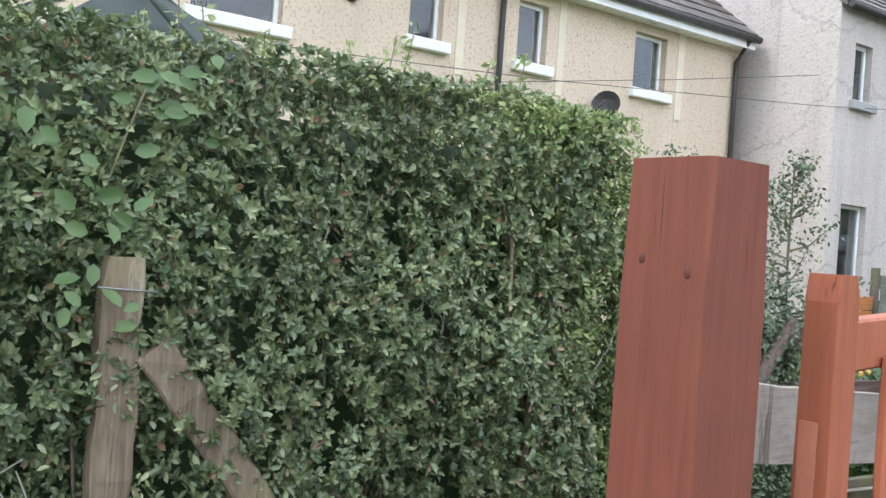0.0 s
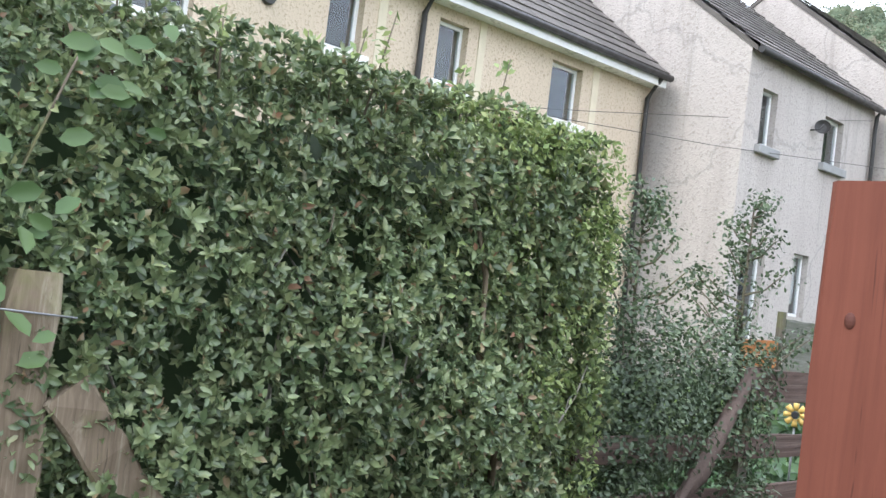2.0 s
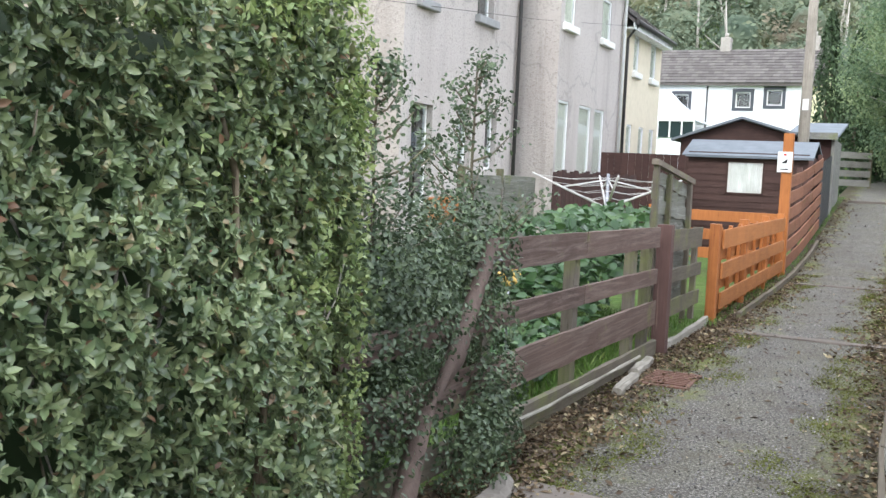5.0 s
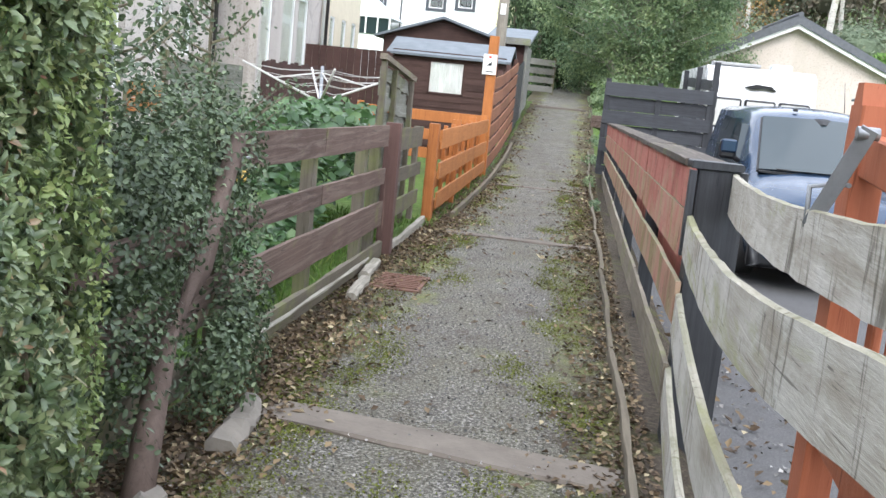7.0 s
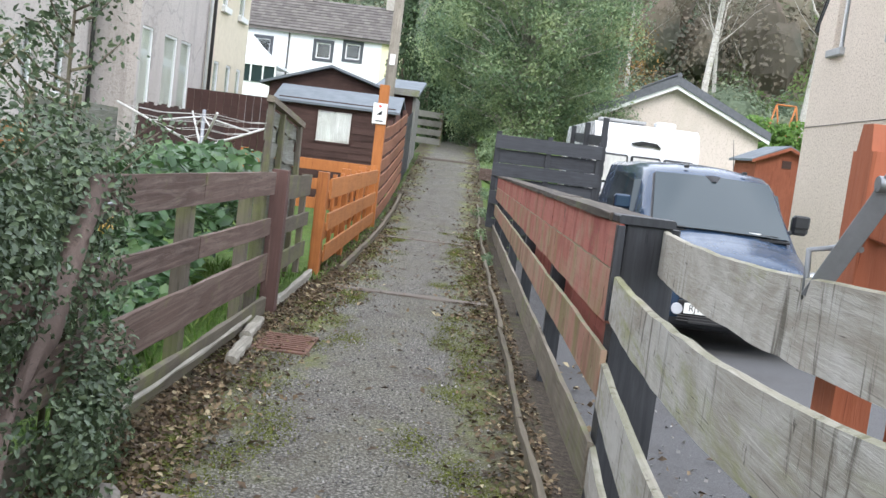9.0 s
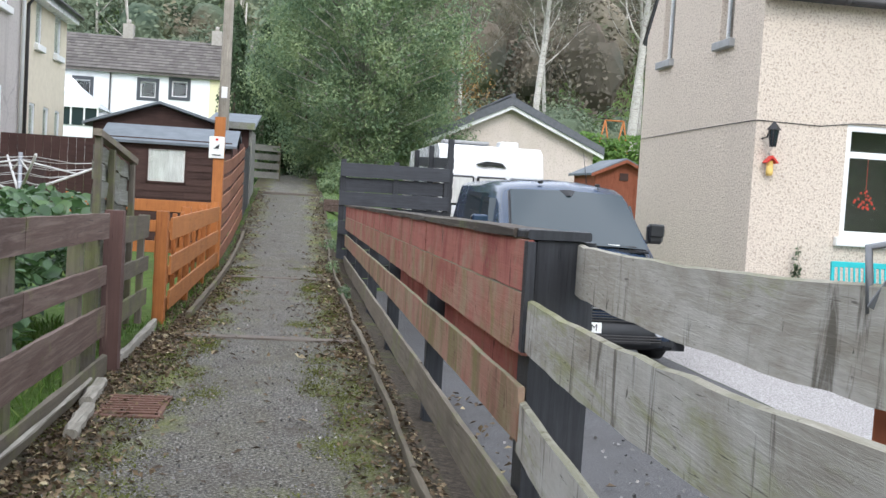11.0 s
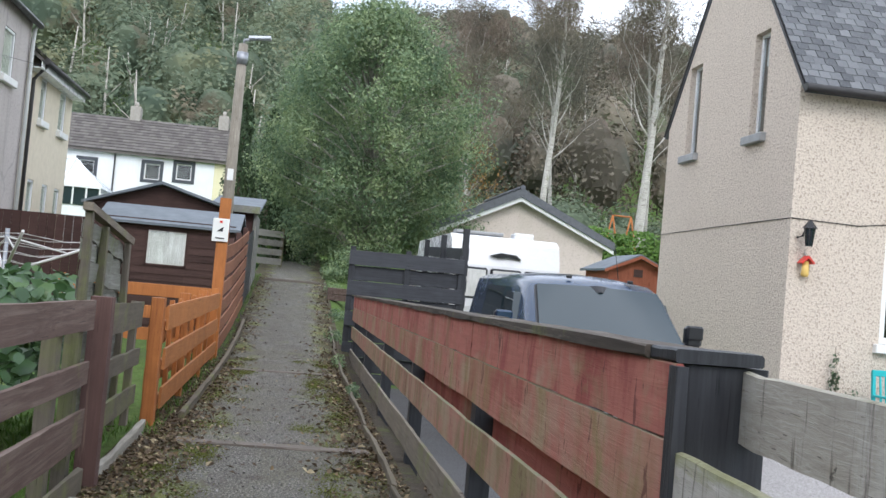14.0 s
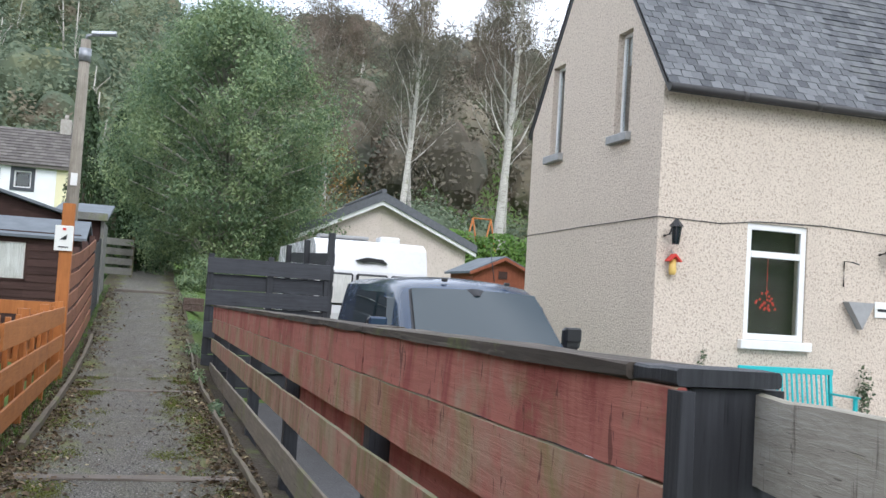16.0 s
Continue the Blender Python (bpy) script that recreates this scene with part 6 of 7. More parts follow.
for x0, x1 in ((-0.6, 0.05), (0.02, 0.66)):
    part("wiper", bar((VX + x0, VY + 0.98, VZ + 1.24), (VX + x1, VY + 1.0, VZ + 1.25), 0.015, 0.02, 0.003), M["black_trim"], body)
for s in (-1, 1):
    for y0, y1, z1 in ((1.62, 2.35, 1.72), (2.45, 3.5, 1.78)):
        bm = prism([(VY + y0 + (0.35 if y0 < 2 else 0), VZ + z1), (VY + y1, VZ + z1 + 0.02), (VY + y1, VZ + 1.15), (VY + y0, VZ + 1.15)], "x", VX + s * 0.88, VX + s * 0.985)
        for v in bm.verts:
            if v.co.z > VZ + 1.5:
                v.co.x -= s * 0.085
        part("side_window", bm, M["tint"], body)
    mir = part("mirror", box(VX + s * 1.09 - 0.1, VX + s * 1.09 + 0.1, VY + 1.52, VY + 1.64, VZ + 1.28, VZ + 1.52, 0.035), M["black_trim"], van)
    part("mirror_cap", box(VX + s * 1.09 - 0.095, VX + s * 1.09 + 0.095, VY + 1.49, VY + 1.53, VZ + 1.36, VZ + 1.52, 0.02), M["van_paint"] if s < 0 else M["black_trim"], mir)
    part("mirror_arm", tube([(VX + s * 0.94, VY + 1.58, VZ + 1.26), (VX + s * 1.05, VY + 1.58, VZ + 1.34)], [0.03, 0.03], 8), M["black_trim"], mir)
    part("headlight", loft([[(VX + s * a, VY + y, VZ + z) for a, y, z in ((0.45, 0.0, 0.72), (0.82, 0.12, 0.76), (0.9, 0.28, 0.95), (0.62, 0.08, 0.86))], [(VX + s * a, VY + y + 0.1, VZ + z) for a, y, z in ((0.45, 0.0, 0.7), (0.82, 0.12, 0.74), (0.88, 0.28, 0.95), (0.62, 0.08, 0.88))]]), M["lamp_lens"], van)
    part("fog_lamp", tube([(VX + s * 0.62, VY - 0.035, VZ + 0.42), (VX + s * 0.62, VY + 0.05, VZ + 0.42)], [0.06, 0.06], 12), M["lamp_lens"], van)
    for y in (0.85, 3.85):
        wheel = part("wheel", tube([(VX + s * 0.74, VY + y, VZ + 0.31), (VX + s * 0.78, VY + y, VZ + 0.31), (VX + s * 0.94, VY + y, VZ + 0.31), (VX + s * 0.975, VY + y, VZ + 0.31)], [0.27, 0.315, 0.315, 0.27], 24), M["rubber"], van)
        part("rim", tube([(VX + s * 0.96, VY + y, VZ + 0.31), (VX + s * 0.982, VY + y, VZ + 0.31)], [0.2, 0.18], 20), M["alloy"], wheel)
part("grille", box(VX - 0.44, VX + 0.44, VY - 0.025, VY + 0.05, VZ + 0.62, VZ + 0.74, 0.01), M["black_trim"], van)
for k in range(3):
    part("grille_bar", box(VX - 0.43, VX + 0.43, VY - 0.034, VY - 0.026, VZ + 0.635 + 0.033 * k, VZ + 0.648 + 0.033 * k), M["alloy"], van)
part("bumper", loft([[(VX + x, VY + y, VZ + z) for y, z in ((0.1, 0.2), (-0.05 + 0.25 * (abs(x) / 0.95) ** 4, 0.26), (-0.06 + 0.25 * (abs(x) / 0.95) ** 4, 0.5), (0.1, 0.56))] for x in (-0.95, -0.8, -0.5, 0, 0.5, 0.8, 0.95)]), M["bumper_grey"], van)
for k in range(7):
    z_ = VZ + (0.3 + 0.028 * k if k < 3 else 0.51 + 0.028 * (k - 3))
    part("grille_slat", box(VX - 0.62, VX + 0.62, VY - 0.078, VY - 0.055, z_, z_ + 0.012, 0.003), M["gutter"], van)
part("air_intake", box(VX - 0.5, VX + 0.5, VY - 0.075, VY - 0.06, VZ + 0.28, VZ + 0.36, 0.004), M["black_trim"], van)
np_ = part("number_plate", box(VX - 0.56, VX - 0.04, VY - 0.085, VY - 0.07, VZ + 0.385, VZ + 0.495, 0.003), M["plate_white"], van)


def lettering(text, size, m, mat, name, parent):
    cu = bpy.data.curves.new(name, "FONT")
    cu.body, cu.size, cu.extrude = text, size, 0.001
    cu.align_x = cu.align_y = "CENTER"
    tmp = new(name, cu)
    dg = bpy.context.evaluated_depsgraph_get()
    me = bpy.data.meshes.new_from_object(tmp.evaluated_get(dg))
    bpy.data.objects.remove(tmp)
    me.transform(m)
    me.materials.clear()
    me.materials.append(mat)
    return put_mesh(name, me, parent)


lettering("RJ19 MMM", 0.096, pose(VX - 0.3, VY - 0.088, VZ + 0.44, 90, 0, 0), M["ink"], "plate_letters", np_)
part("aerial", tube([(VX + 0.3, VY + 1.95, VZ + 1.97), (VX + 0.3, VY + 2.15, VZ + 2.35)], [0.006, 0.003], 5), M["black_trim"], van)
for s in (-0.3, 0.42):
    part("washer_jet", box(VX + s - 0.03, VX + s + 0.03, VY + 1.85, VY + 1.9, VZ + 1.93, VZ + 1.965, 0.008), M["black_trim"], van)
part("dash_paper", bar((VX + 0.32, VY + 1.0, VZ + 1.262), (VX + 0.46, VY + 1.0, VZ + 1.262), 0.02, 0.012), M["plate_white"], van)
part("lens_mount", box(VX - 0.06, VX + 0.06, VY + 1.7, VY + 1.72, VZ + 1.74, VZ + 1.86, 0.01), M["black_trim"], van)

# ---- caravan ----
cv = thing("caravan", "white touring caravan with dark framed front windows", "caravan", (3.7, 23, -0.35))
CX0, CX1, CY, CZ = 2.62, 4.75, 20.9, -0.3
part("body", prism([(CY, CZ + 0.5), (CY - 0.05, CZ + 1.3), (CY + 0.05, CZ + 2.1), (CY + 0.2, CZ + 2.55), (CY + 0.45, CZ + 2.68), (CY + 5.2, CZ + 2.68), (CY + 5.4, CZ + 2.4), (CY + 5.4, CZ + 0.5)], "x", CX0, CX1), M["caravan_white"], cv)
for k in range(3):
    a = CX0 + 0.1 + k * 0.66
    fr = part("window", box(a, a + 0.6, CY - 0.07, CY + 0.05, CZ + 1.45, CZ + 2.05, 0.03), M["black_trim"], cv)
    part("pane", box(a + 0.04, a + 0.56, CY - 0.078, CY - 0.072, CZ + 1.49, CZ + 2.01), M["curtain"], fr)
bm = prism([(CX0 + 0.75, CZ + 2.3), (CX0 + 0.95, CZ + 2.36), (CX0 + 1.25, CZ + 2.34), (CX0 + 1.35, CZ + 2.26), (CX0 + 1.1, CZ + 2.29), (CX0 + 0.9, CZ + 2.26)], "y", CY + 0.03, CY + 0.12)
part("logo", bm, M["black_trim"], cv, "dark swoosh shaped badge")
part("roof_rack", bar((CX0 + 0.15, CY + 0.9, CZ + 2.75), (CX0 + 1.1, CY + 0.9, CZ + 2.75), 0.4, 0.07, 0.02), M["stone_sill"], cv)
part("roof_vent", box(CX0 + 1.35, CX0 + 1.75, CY + 0.8, CY + 1.2, CZ + 2.66, CZ + 2.82, 0.03), M["caravan_white"], cv)
for s in (CX0 + 0.05, CX1 - 0.25):
    part("wheel", tube([(s, CY + 3, CZ + 0.25), (s + 0.2, CY + 3, CZ + 0.25)], [0.32, 0.32], 18), M["rubber"], cv)
part("drawbar", bar(((CX0 + CX1) / 2, CY - 1.0, CZ + 0.42), ((CX0 + CX1) / 2, CY + 0.3, CZ + 0.5), 0.12, 0.1), M["steel"], cv)
part("jockey_leg", tube([((CX0 + CX1) / 2, CY - 0.9, CZ - 0.2), ((CX0 + CX1) / 2, CY - 0.9, CZ + 0.5)], [0.03, 0.03], 8), M["steel"], cv)

# ---- garage and red shed ----
gr = thing("garage", "pale roughcast garage with dark pitched roof and white bargeboards", "garage", (7, 38, 0.4))
part("front_wall", prism([(4.15, -0.2), (10.2, -0.2), (10.2, 3.25), (7.1, 4.55), (4.15, 3.2)], "y", 35.5, 35.8), M["garage_harl"], gr)
part("side_wall", box(10.0, 10.2, 35.8, 42, -0.2, 3.2), M["garage_harl"], gr)
part("side_wall", box(4.15, 4.35, 35.8, 42, -0.2, 3.2), M["garage_harl"], gr)
for a, c in (((3.9, 3.08), (7.1, 4.62)), ((10.5, 3.1), (7.1, 4.62))):
    part("roof_slope", prism([(a[0], a[1]), (c[0], c[1]), (c[0], c[1] + 0.3), (a[0], a[1] + 0.26)], "y", 35.14, 42.2), M["slate"], gr)
    part("bargeboard", prism([(a[0], a[1] - 0.14), (c[0], c[1] - 0.14), (c[0], c[1] - 0.002), (a[0], a[1] - 0.002)], "y", 35.2, 35.26), M["pvc"], gr)
part("ridge", tube([(7.1, 35.12, 4.94), (7.1, 42, 4.94)], [0.09, 0.09], 8), M["slate"], gr)
rs = thing("red_shed", "small red-brown timber shed with grey roof", "shed", (8.6, 27, 0.1))
part("front_panel", prism([(7.7, -0.15), (9.3, -0.15), (9.3, 1.75), (8.5, 2.1), (7.7, 1.75)], "y", 27, 27.06), M["red_shed"], rs)
part("side_panel", box(7.7, 7.76, 27.06, 29, -0.15, 1.72), M["red_shed"], rs)
part("side_panel", box(9.24, 9.3, 27.06, 29, -0.15, 1.72), M["red_shed"], rs)
for a in (7.55, 9.45):
    part("roof_slope", prism([(a, 1.7), (8.5, 2.14), (8.5, 2.2), (a, 1.76)], "y", 26.85, 29.1), M["felt"], rs)
    part("barge", prism([(a, 1.66), (8.5, 2.08), (8.5, 2.16), (a, 1.74)], "y", 26.82, 26.848), M["red_shed"], rs)
part("vent", box(8.38, 8.62, 26.98, 26.998, 1.6, 1.8), M["shed_board"], rs)
for x0 in (8.15, 8.82):
    part("door_batten", box(x0, x0 + 0.05, 26.975, 26.998, -0.1, 1.5), M["red_shed"], rs)
rs.location.z += 0.42


# ---- plants ----
RS = np.random.RandomState(11)


def noise2(u, v, s, seed):
    """Smooth values in -1..1 for arrays, from a few crossed waves."""
    r = np.random.RandomState(seed)
    out = np.zeros(len(u))
    for k in range(7):
        a, p = r.uniform(0, math.tau), r.uniform(0, math.tau)
        f = s * r.uniform(0.6, 2.4)
        out += np.sin(f * (u * math.cos(a) + v * math.sin(a)) + p)
    return out / 7 * 1.8


HX0, HX1, HY0, HY1, HT = -2.35, -1.22, -1.6, 3.06, 1.95


def hedge_points():
    cs, ns = [], []
    # path face
    n = 64000
    y = RS.uniform(0.0, HY1 + 0.03, n)
    z = HT * RS.uniform(0, 1, n) ** 0.9
    bul = 0.075 * noise2(y, z, 3.0, 1) + 0.06 * noise2(y, z, 9.0, 2) + 0.035 * noise2(y, z, 24.0, 12)
    round_ = 0.3 * np.clip((y - HY1 + 0.25) / 0.25, 0, 1) ** 2 + 0.25 * np.clip((z - HT + 0.22) / 0.22, 0, 1) ** 2
    depth = RS.exponential(0.055, n)
    gap = noise2(y, z, 17.0, 3) > (0.6 + 0.2 * (z > 1.2))
    x = HX1 + bul - round_ - depth - 0.16 * gap
    keep = ~(gap & (RS.uniform(0, 1, n) < 0.45))
    cs.append(np.stack([x, y, z], 1)[keep])
    ns.append(np.stack([np.ones(n), 0.35 * (round_ > 0.05), 0.5 + 0 * x], 1)[keep])
    # end face
    n = 23000
    x = RS.uniform(HX0, HX1 - 0.05, n)
    z = HT * RS.uniform(0, 1, n)
    yy = HY1 + 0.06 * noise2(x, z, 4.0, 4) + 0.05 * noise2(x, z, 10, 5) - RS.exponential(0.05, n) - 0.2 * np.clip((z - HT + 0.22) / 0.22, 0, 1) ** 2 + 0.12 * np.clip(1 - np.abs(z - 1.0), 0, 1)
    cs.append(np.stack([x, yy, z], 1))
    ns.append(np.tile((0.2, 1, 0.4), (n, 1)))
    # top
    n = 25000
    x = RS.uniform(HX0, HX1 - 0.03, n)
    y = RS.uniform(HY0, HY1 - 0.03, n)
    z = HT + 0.035 * noise2(x, y, 5, 6) - RS.exponential(0.03, n) + 0.03
    cs.append(np.stack([x, y, z], 1))
    ns.append(np.tile((0.2, 0, 1), (n, 1)))
    # hidden near stretch
    n = 8000
    y = RS.uniform(HY0, 0.0, n)
    z = RS.uniform(0, HT, n)
    cs.append(np.stack([HX1 - RS.exponential(0.06, n), y, z], 1))
    ns.append(np.tile((1, 0, 0.4), (n, 1)))
    return np.concatenate(cs), np.concatenate(ns)


hedge = thing("privet_hedge", "dense clipped green hedge with small glossy leaves", "hedge", (-1.8, 1, 0))


def rosettes(tips, axes, per, lo, hi):
    """Whorls of leaves round shoot tips: centres, normals, lengths and directions of the single leaves."""
    n = len(tips)
    ax = axes + RS.normal(0, 0.55, (n, 3))
    ax /= np.linalg.norm(ax, axis=1, keepdims=True)
    u = np.cross(ax, RS.normal(0, 1, (n, 3)))
    u /= np.linalg.norm(u, axis=1, keepdims=True) + 1e-9
    v = np.cross(ax, u)
    grow = RS.uniform(0.75, 1.25, n)
    cs, ns, ls, ts = [], [], [], []
    for k in range(per):
        a = math.tau * k / per * 1.0 + RS.normal(0, 0.25, n)
        rise = RS.uniform(0.15, 0.9, n) + (0.8 if k % 3 == 2 else 0.0)
        t = u * np.cos(a)[:, None] + v * np.sin(a)[:, None] + ax * rise[:, None]
        t /= np.linalg.norm(t, axis=1, keepdims=True)
        L = RS.uniform(lo, hi, n) * grow
        cs.append(tips + t * (L * 0.52)[:, None])
        ns.append(ax - t * (ax * t).sum(1, keepdims=True) + 0.02 * t)
        ls.append(L)
        ts.append(t)
    return np.concatenate(cs), np.concatenate(ns), np.concatenate(ls), np.concatenate(ts)


hc, hn = hedge_points()
pick = RS.permutation(len(hc))[: len(hc) // 6]
hc, hn, hl, ht = rosettes(hc[pick], hn[pick], 6, 0.026, 0.042)
put_mesh("foliage", leaf_mesh("foliage", hc, hn, hl, M["hedge_leaf"], 0.46, 0.4, 0.12, RS, oval=True, along=ht), hedge)
n = 3600
y = RS.uniform(0.6, HY1, n)
yel = np.stack([HX1 - RS.uniform(0.0, 0.35, n), np.clip(RS.normal(2.72, 0.28, n), 0, HY1 + 0.02), HT - RS.exponential(0.2, n) + 0.05], 1)
pale = np.stack([HX1 - RS.exponential(0.05, 4200) + 0.02, HY1 + 0.02 - np.abs(RS.normal(0, 0.36, 4200)), RS.uniform(0.15, HT - 0.05, 4200)], 1)
pale = pale[noise2(pale[:, 1], pale[:, 2], 7.0, 66) > -0.1]
# pale shoots thickened here: their colour also lifts the end face turned from sun
pale_end = np.stack([RS.uniform(HX0 + 0.4, HX1, 5200), HY1 + 0.07 - RS.exponential(0.05, 5200), RS.uniform(0.15, HT - 0.05, 5200)], 1)
yel = np.concatenate([yel, pale, pale_end])
n = len(yel)
young = put_mesh("young_shoots", leaf_mesh("young_shoots", yel, np.tile((0.6, 0.3, 0.6), (n, 1)), RS.uniform(0.022, 0.04, n), M["hedge_tip"], 0.5, 0.3, 0.7, RS), hedge, "yellow-green young shoots")
tagged(young, "yellow-green young shoots", kind="stuff")
sp, sn = [], []
bm = bmesh.new()
for k in range(46):
    y, x = random.uniform(0.2, HY1 - 0.05), random.uniform(HX1 - 0.75, HX1 - 0.1)
    hgt = random.choice((0.06, 0.08, 0.1, 0.12, 0.24))
    lean = (random.uniform(-0.3, 0.3), random.uniform(-0.3, 0.3))
    tube([(x, y, HT - 0.1), (x + lean[0] * hgt, y + lean[1] * hgt, HT + hgt)], [0.004, 0.002], 4, bm)
    for j in range(int(8 + hgt * 60)):
        u = random.uniform(0, 1)
        sp.append((x + lean[0] * hgt * u + random.gauss(0, 0.018), y + lean[1] * hgt * u + random.gauss(0, 0.018), HT + hgt * u))
        sn.append((0.5, 0, 0.6))
tagged(part("sprig_stems", bm, M["bark"], hedge), kind="stuff")
tagged(put_mesh("sprigs", leaf_mesh("sprigs", sp, sn, RS.uniform(0.03, 0.05, len(sp)), M["hedge_tip"], 0.48, 0.3, 0.9, RS), hedge), kind="stuff")
# plain box: the shade inside the hedge is put into its dark colour
part("shade_core", box(HX0 + 0.1, HX1 - 0.3, HY0, HY1 - 0.3, 0.0, HT - 0.15, 0.1), M["cypress_and_core"], hedge, "solid dark core standing for the shaded inside of the hedge")
for k in range(42):
    y = random.uniform(0.1, HY1 - 0.1)
    z = random.uniform(0.05, 1.2)
    p = Vector((HX1 - 0.12, y, z))
    pts = [p]
    d = Vector((random.uniform(-0.02, 0.07), random.uniform(-0.5, 0.5), random.uniform(0.3, 1))).normalized()
    for j in range(4):
        d = (d + Vector((random.uniform(-0.15, 0.15), random.uniform(-0.35, 0.35), random.uniform(-0.2, 0.2)))).normalized()
        pts.append(pts[-1] + d * random.uniform(0.06, 0.13))
        pts[-1].x = min(max(pts[-1].x, HX1 - 0.2), HX1 + 0.0)
    part("twig", tube(pts, [0.006, 0.005, 0.004, 0.004, 0.002], 5), M["pale_bark"] if k % 3 else M["bark"], hedge)
part("stem", tube([(-1.26, 2.52, 0.0), (-1.215, 2.5, 0.5), (-1.21, 2.49, 0.85), (-1.245, 2.4, 1.1), (-1.24, 2.37, 1.4), (-1.29, 2.3, 1.7)], [0.026, 0.023, 0.02, 0.016, 0.011, 0.006], 8), M["stake_wood"], hedge)
part("stem", tube([(-1.28, 2.75, 0.0), (-1.235, 2.72, 0.5), (-1.3, 2.66, 1.2)], [0.022, 0.017, 0.01], 7), M["stake_wood"], hedge)

n = 1500
fy = RS.uniform(0.6, 1.7, n)
fz = RS.uniform(0.0, 1.0, n)
clump = noise2(fy, fz, 10.0, 77) > 0.25
fx = -1.13 + 0.03 * noise2(fy, fz, 8.0, 78) - RS.uniform(0, 0.05, n)
front = np.stack([fx, fy, fz], 1)[clump]
put_mesh("front_foliage", leaf_mesh("front_foliage", front, np.tile((1, 0, 0.5), (len(front), 1)), RS.uniform(0.023, 0.042, len(front)), M["hedge_leaf"], 0.46, 0.4, 0.75, RS, oval=True), hedge)

bram = thing("bramble", "pale green bramble leaves growing through the hedge", "climber", (-1.15, 0.85, 0))
bl, bn, bs = [], [], []
for cy, cz, cnt, sp_ in ((0.84, 1.74, 16, 0.1), (0.66, 1.42, 11, 0.08), (0.72, 1.16, 6, 0.06), (0.6, 1.62, 4, 0.05)):
    for j in range(cnt):
        bl.append((-1.1 + random.uniform(-0.05, 0.05), cy + random.gauss(0, sp_), cz + random.gauss(0, sp_ * 0.8)))
        bn.append((1, -0.2, 0.5))
        bs.append(random.uniform(0.05, 0.085))
put_mesh("leaves", leaf_mesh("leaves", bl, bn, bs, M["bramble_leaf"], 0.6, 0.3, 0.35, RS, oval=True), bram)
part("cane", tube([(-1.3, 0.8, 0.0), (-1.3, 0.72, 0.8), (-1.25, 0.7, 1.3), (-1.2, 0.85, 1.8)], [0.008, 0.007, 0.005, 0.003], 5), M["bark"], bram)

stake = thing("hedge_stake", "old weathered timber stake with a sloping brace", "fence post", (-1.17, 0.9, 0))
part("upright", bar((-1.2, 0.81, -0.05), (-1.2, 0.81, 1.27), 0.085, 0.12, 0.012, None, 0, 14, 0.009, 4, (0, 1, 0)), M["stake_wood"], stake)
part("brace", bar((-1.16, 0.9, 1.0), (-1.15, 1.62, 0.06), 0.045, 0.12, 0.008, None, 0, 12, 0.008, 6), M["stake_wood"], stake)
part("wire", tube([(-1.14, 0.72, 1.18), (-1.14, 0.9, 1.17)], [0.003, 0.003], 4), M["steel"], stake)

# dark shrubs behind and through the board fence
def shrub(name, label, stems, blobs, mat, size, seed, cat="shrub", ratio=0.55, bark="bark"):
    rs = np.random.RandomState(seed)
    base = stems[0][0]
    s = thing(name, label, cat, (base[0], base[1], 0))
    for pts in stems:
        part("stem", tube(pts, [(0.014 if len(pts) > 3 else 0.005) * (1 - 0.8 * i / (len(pts) - 1)) + 0.002 for i in range(len(pts))], 6), M[bark], s)
    cs, ns = [], []
    for cx, cy, cz, rx, ry, rz, cnt, shell in blobs:
        d = rs.normal(0, 1, (cnt, 3))
        d /= np.linalg.norm(d, axis=1, keepdims=True)
        r = (1 - shell * rs.uniform(0, 1, (cnt, 1)) ** 1.5) * (1 + 0.18 * noise2(d[:, 0] * 3, d[:, 2] * 3 + d[:, 1], 2.2, seed)[:, None])
        cs.append(np.array((cx, cy, cz)) + d * r * np.array((rx, ry, rz)))
        ns.append(d + np.array((0, 0, 0.4)))
    cs, ns = np.concatenate(cs), np.concatenate(ns)
    ok = cs[:, 2] > 0.02
    put_mesh("leaves", leaf_mesh("leaves", cs[ok], ns[ok], rs.uniform(0.7, 1.3, ok.sum()) * size, mat, ratio, 0.3, 0.7, rs, oval=True), s)
    return s


def spire(x, y, z0, z1, seed):
    """Side twigs of an upright shoot and their leaf tufts."""
    r = random.Random(seed)
    stems, blobs = [[(x, y, 0.0), (x + 0.02, y, z0), (x - 0.01, y + 0.01, (z0 + z1) / 2), (x, y, z1)]], []
    for k in range(22):
        u = (k + 0.5) / 22
        z = z0 + (z1 - z0) * u
        a = r.uniform(0, math.tau)
        L = 0.42 * (1 - u) + 0.06
        e = (x + L * math.cos(a) * 0.8, y + L * math.sin(a), z + 0.45 * L + 0.03)
        stems.append([(x, y, z), ((x + e[0]) / 2, (y + e[1]) / 2, z + 0.15 * L), e])
        for q in (0.35, 0.6, 0.85, 1.05):
            blobs.append((x + (e[0] - x) * q, y + (e[1] - y) * q, z + (e[2] - z) * q, 0.1, 0.1, 0.09, 17, 0.9))
    blobs.append((x, y, z1, 0.05, 0.05, 0.1, 14, 0.9))
    return stems, blobs


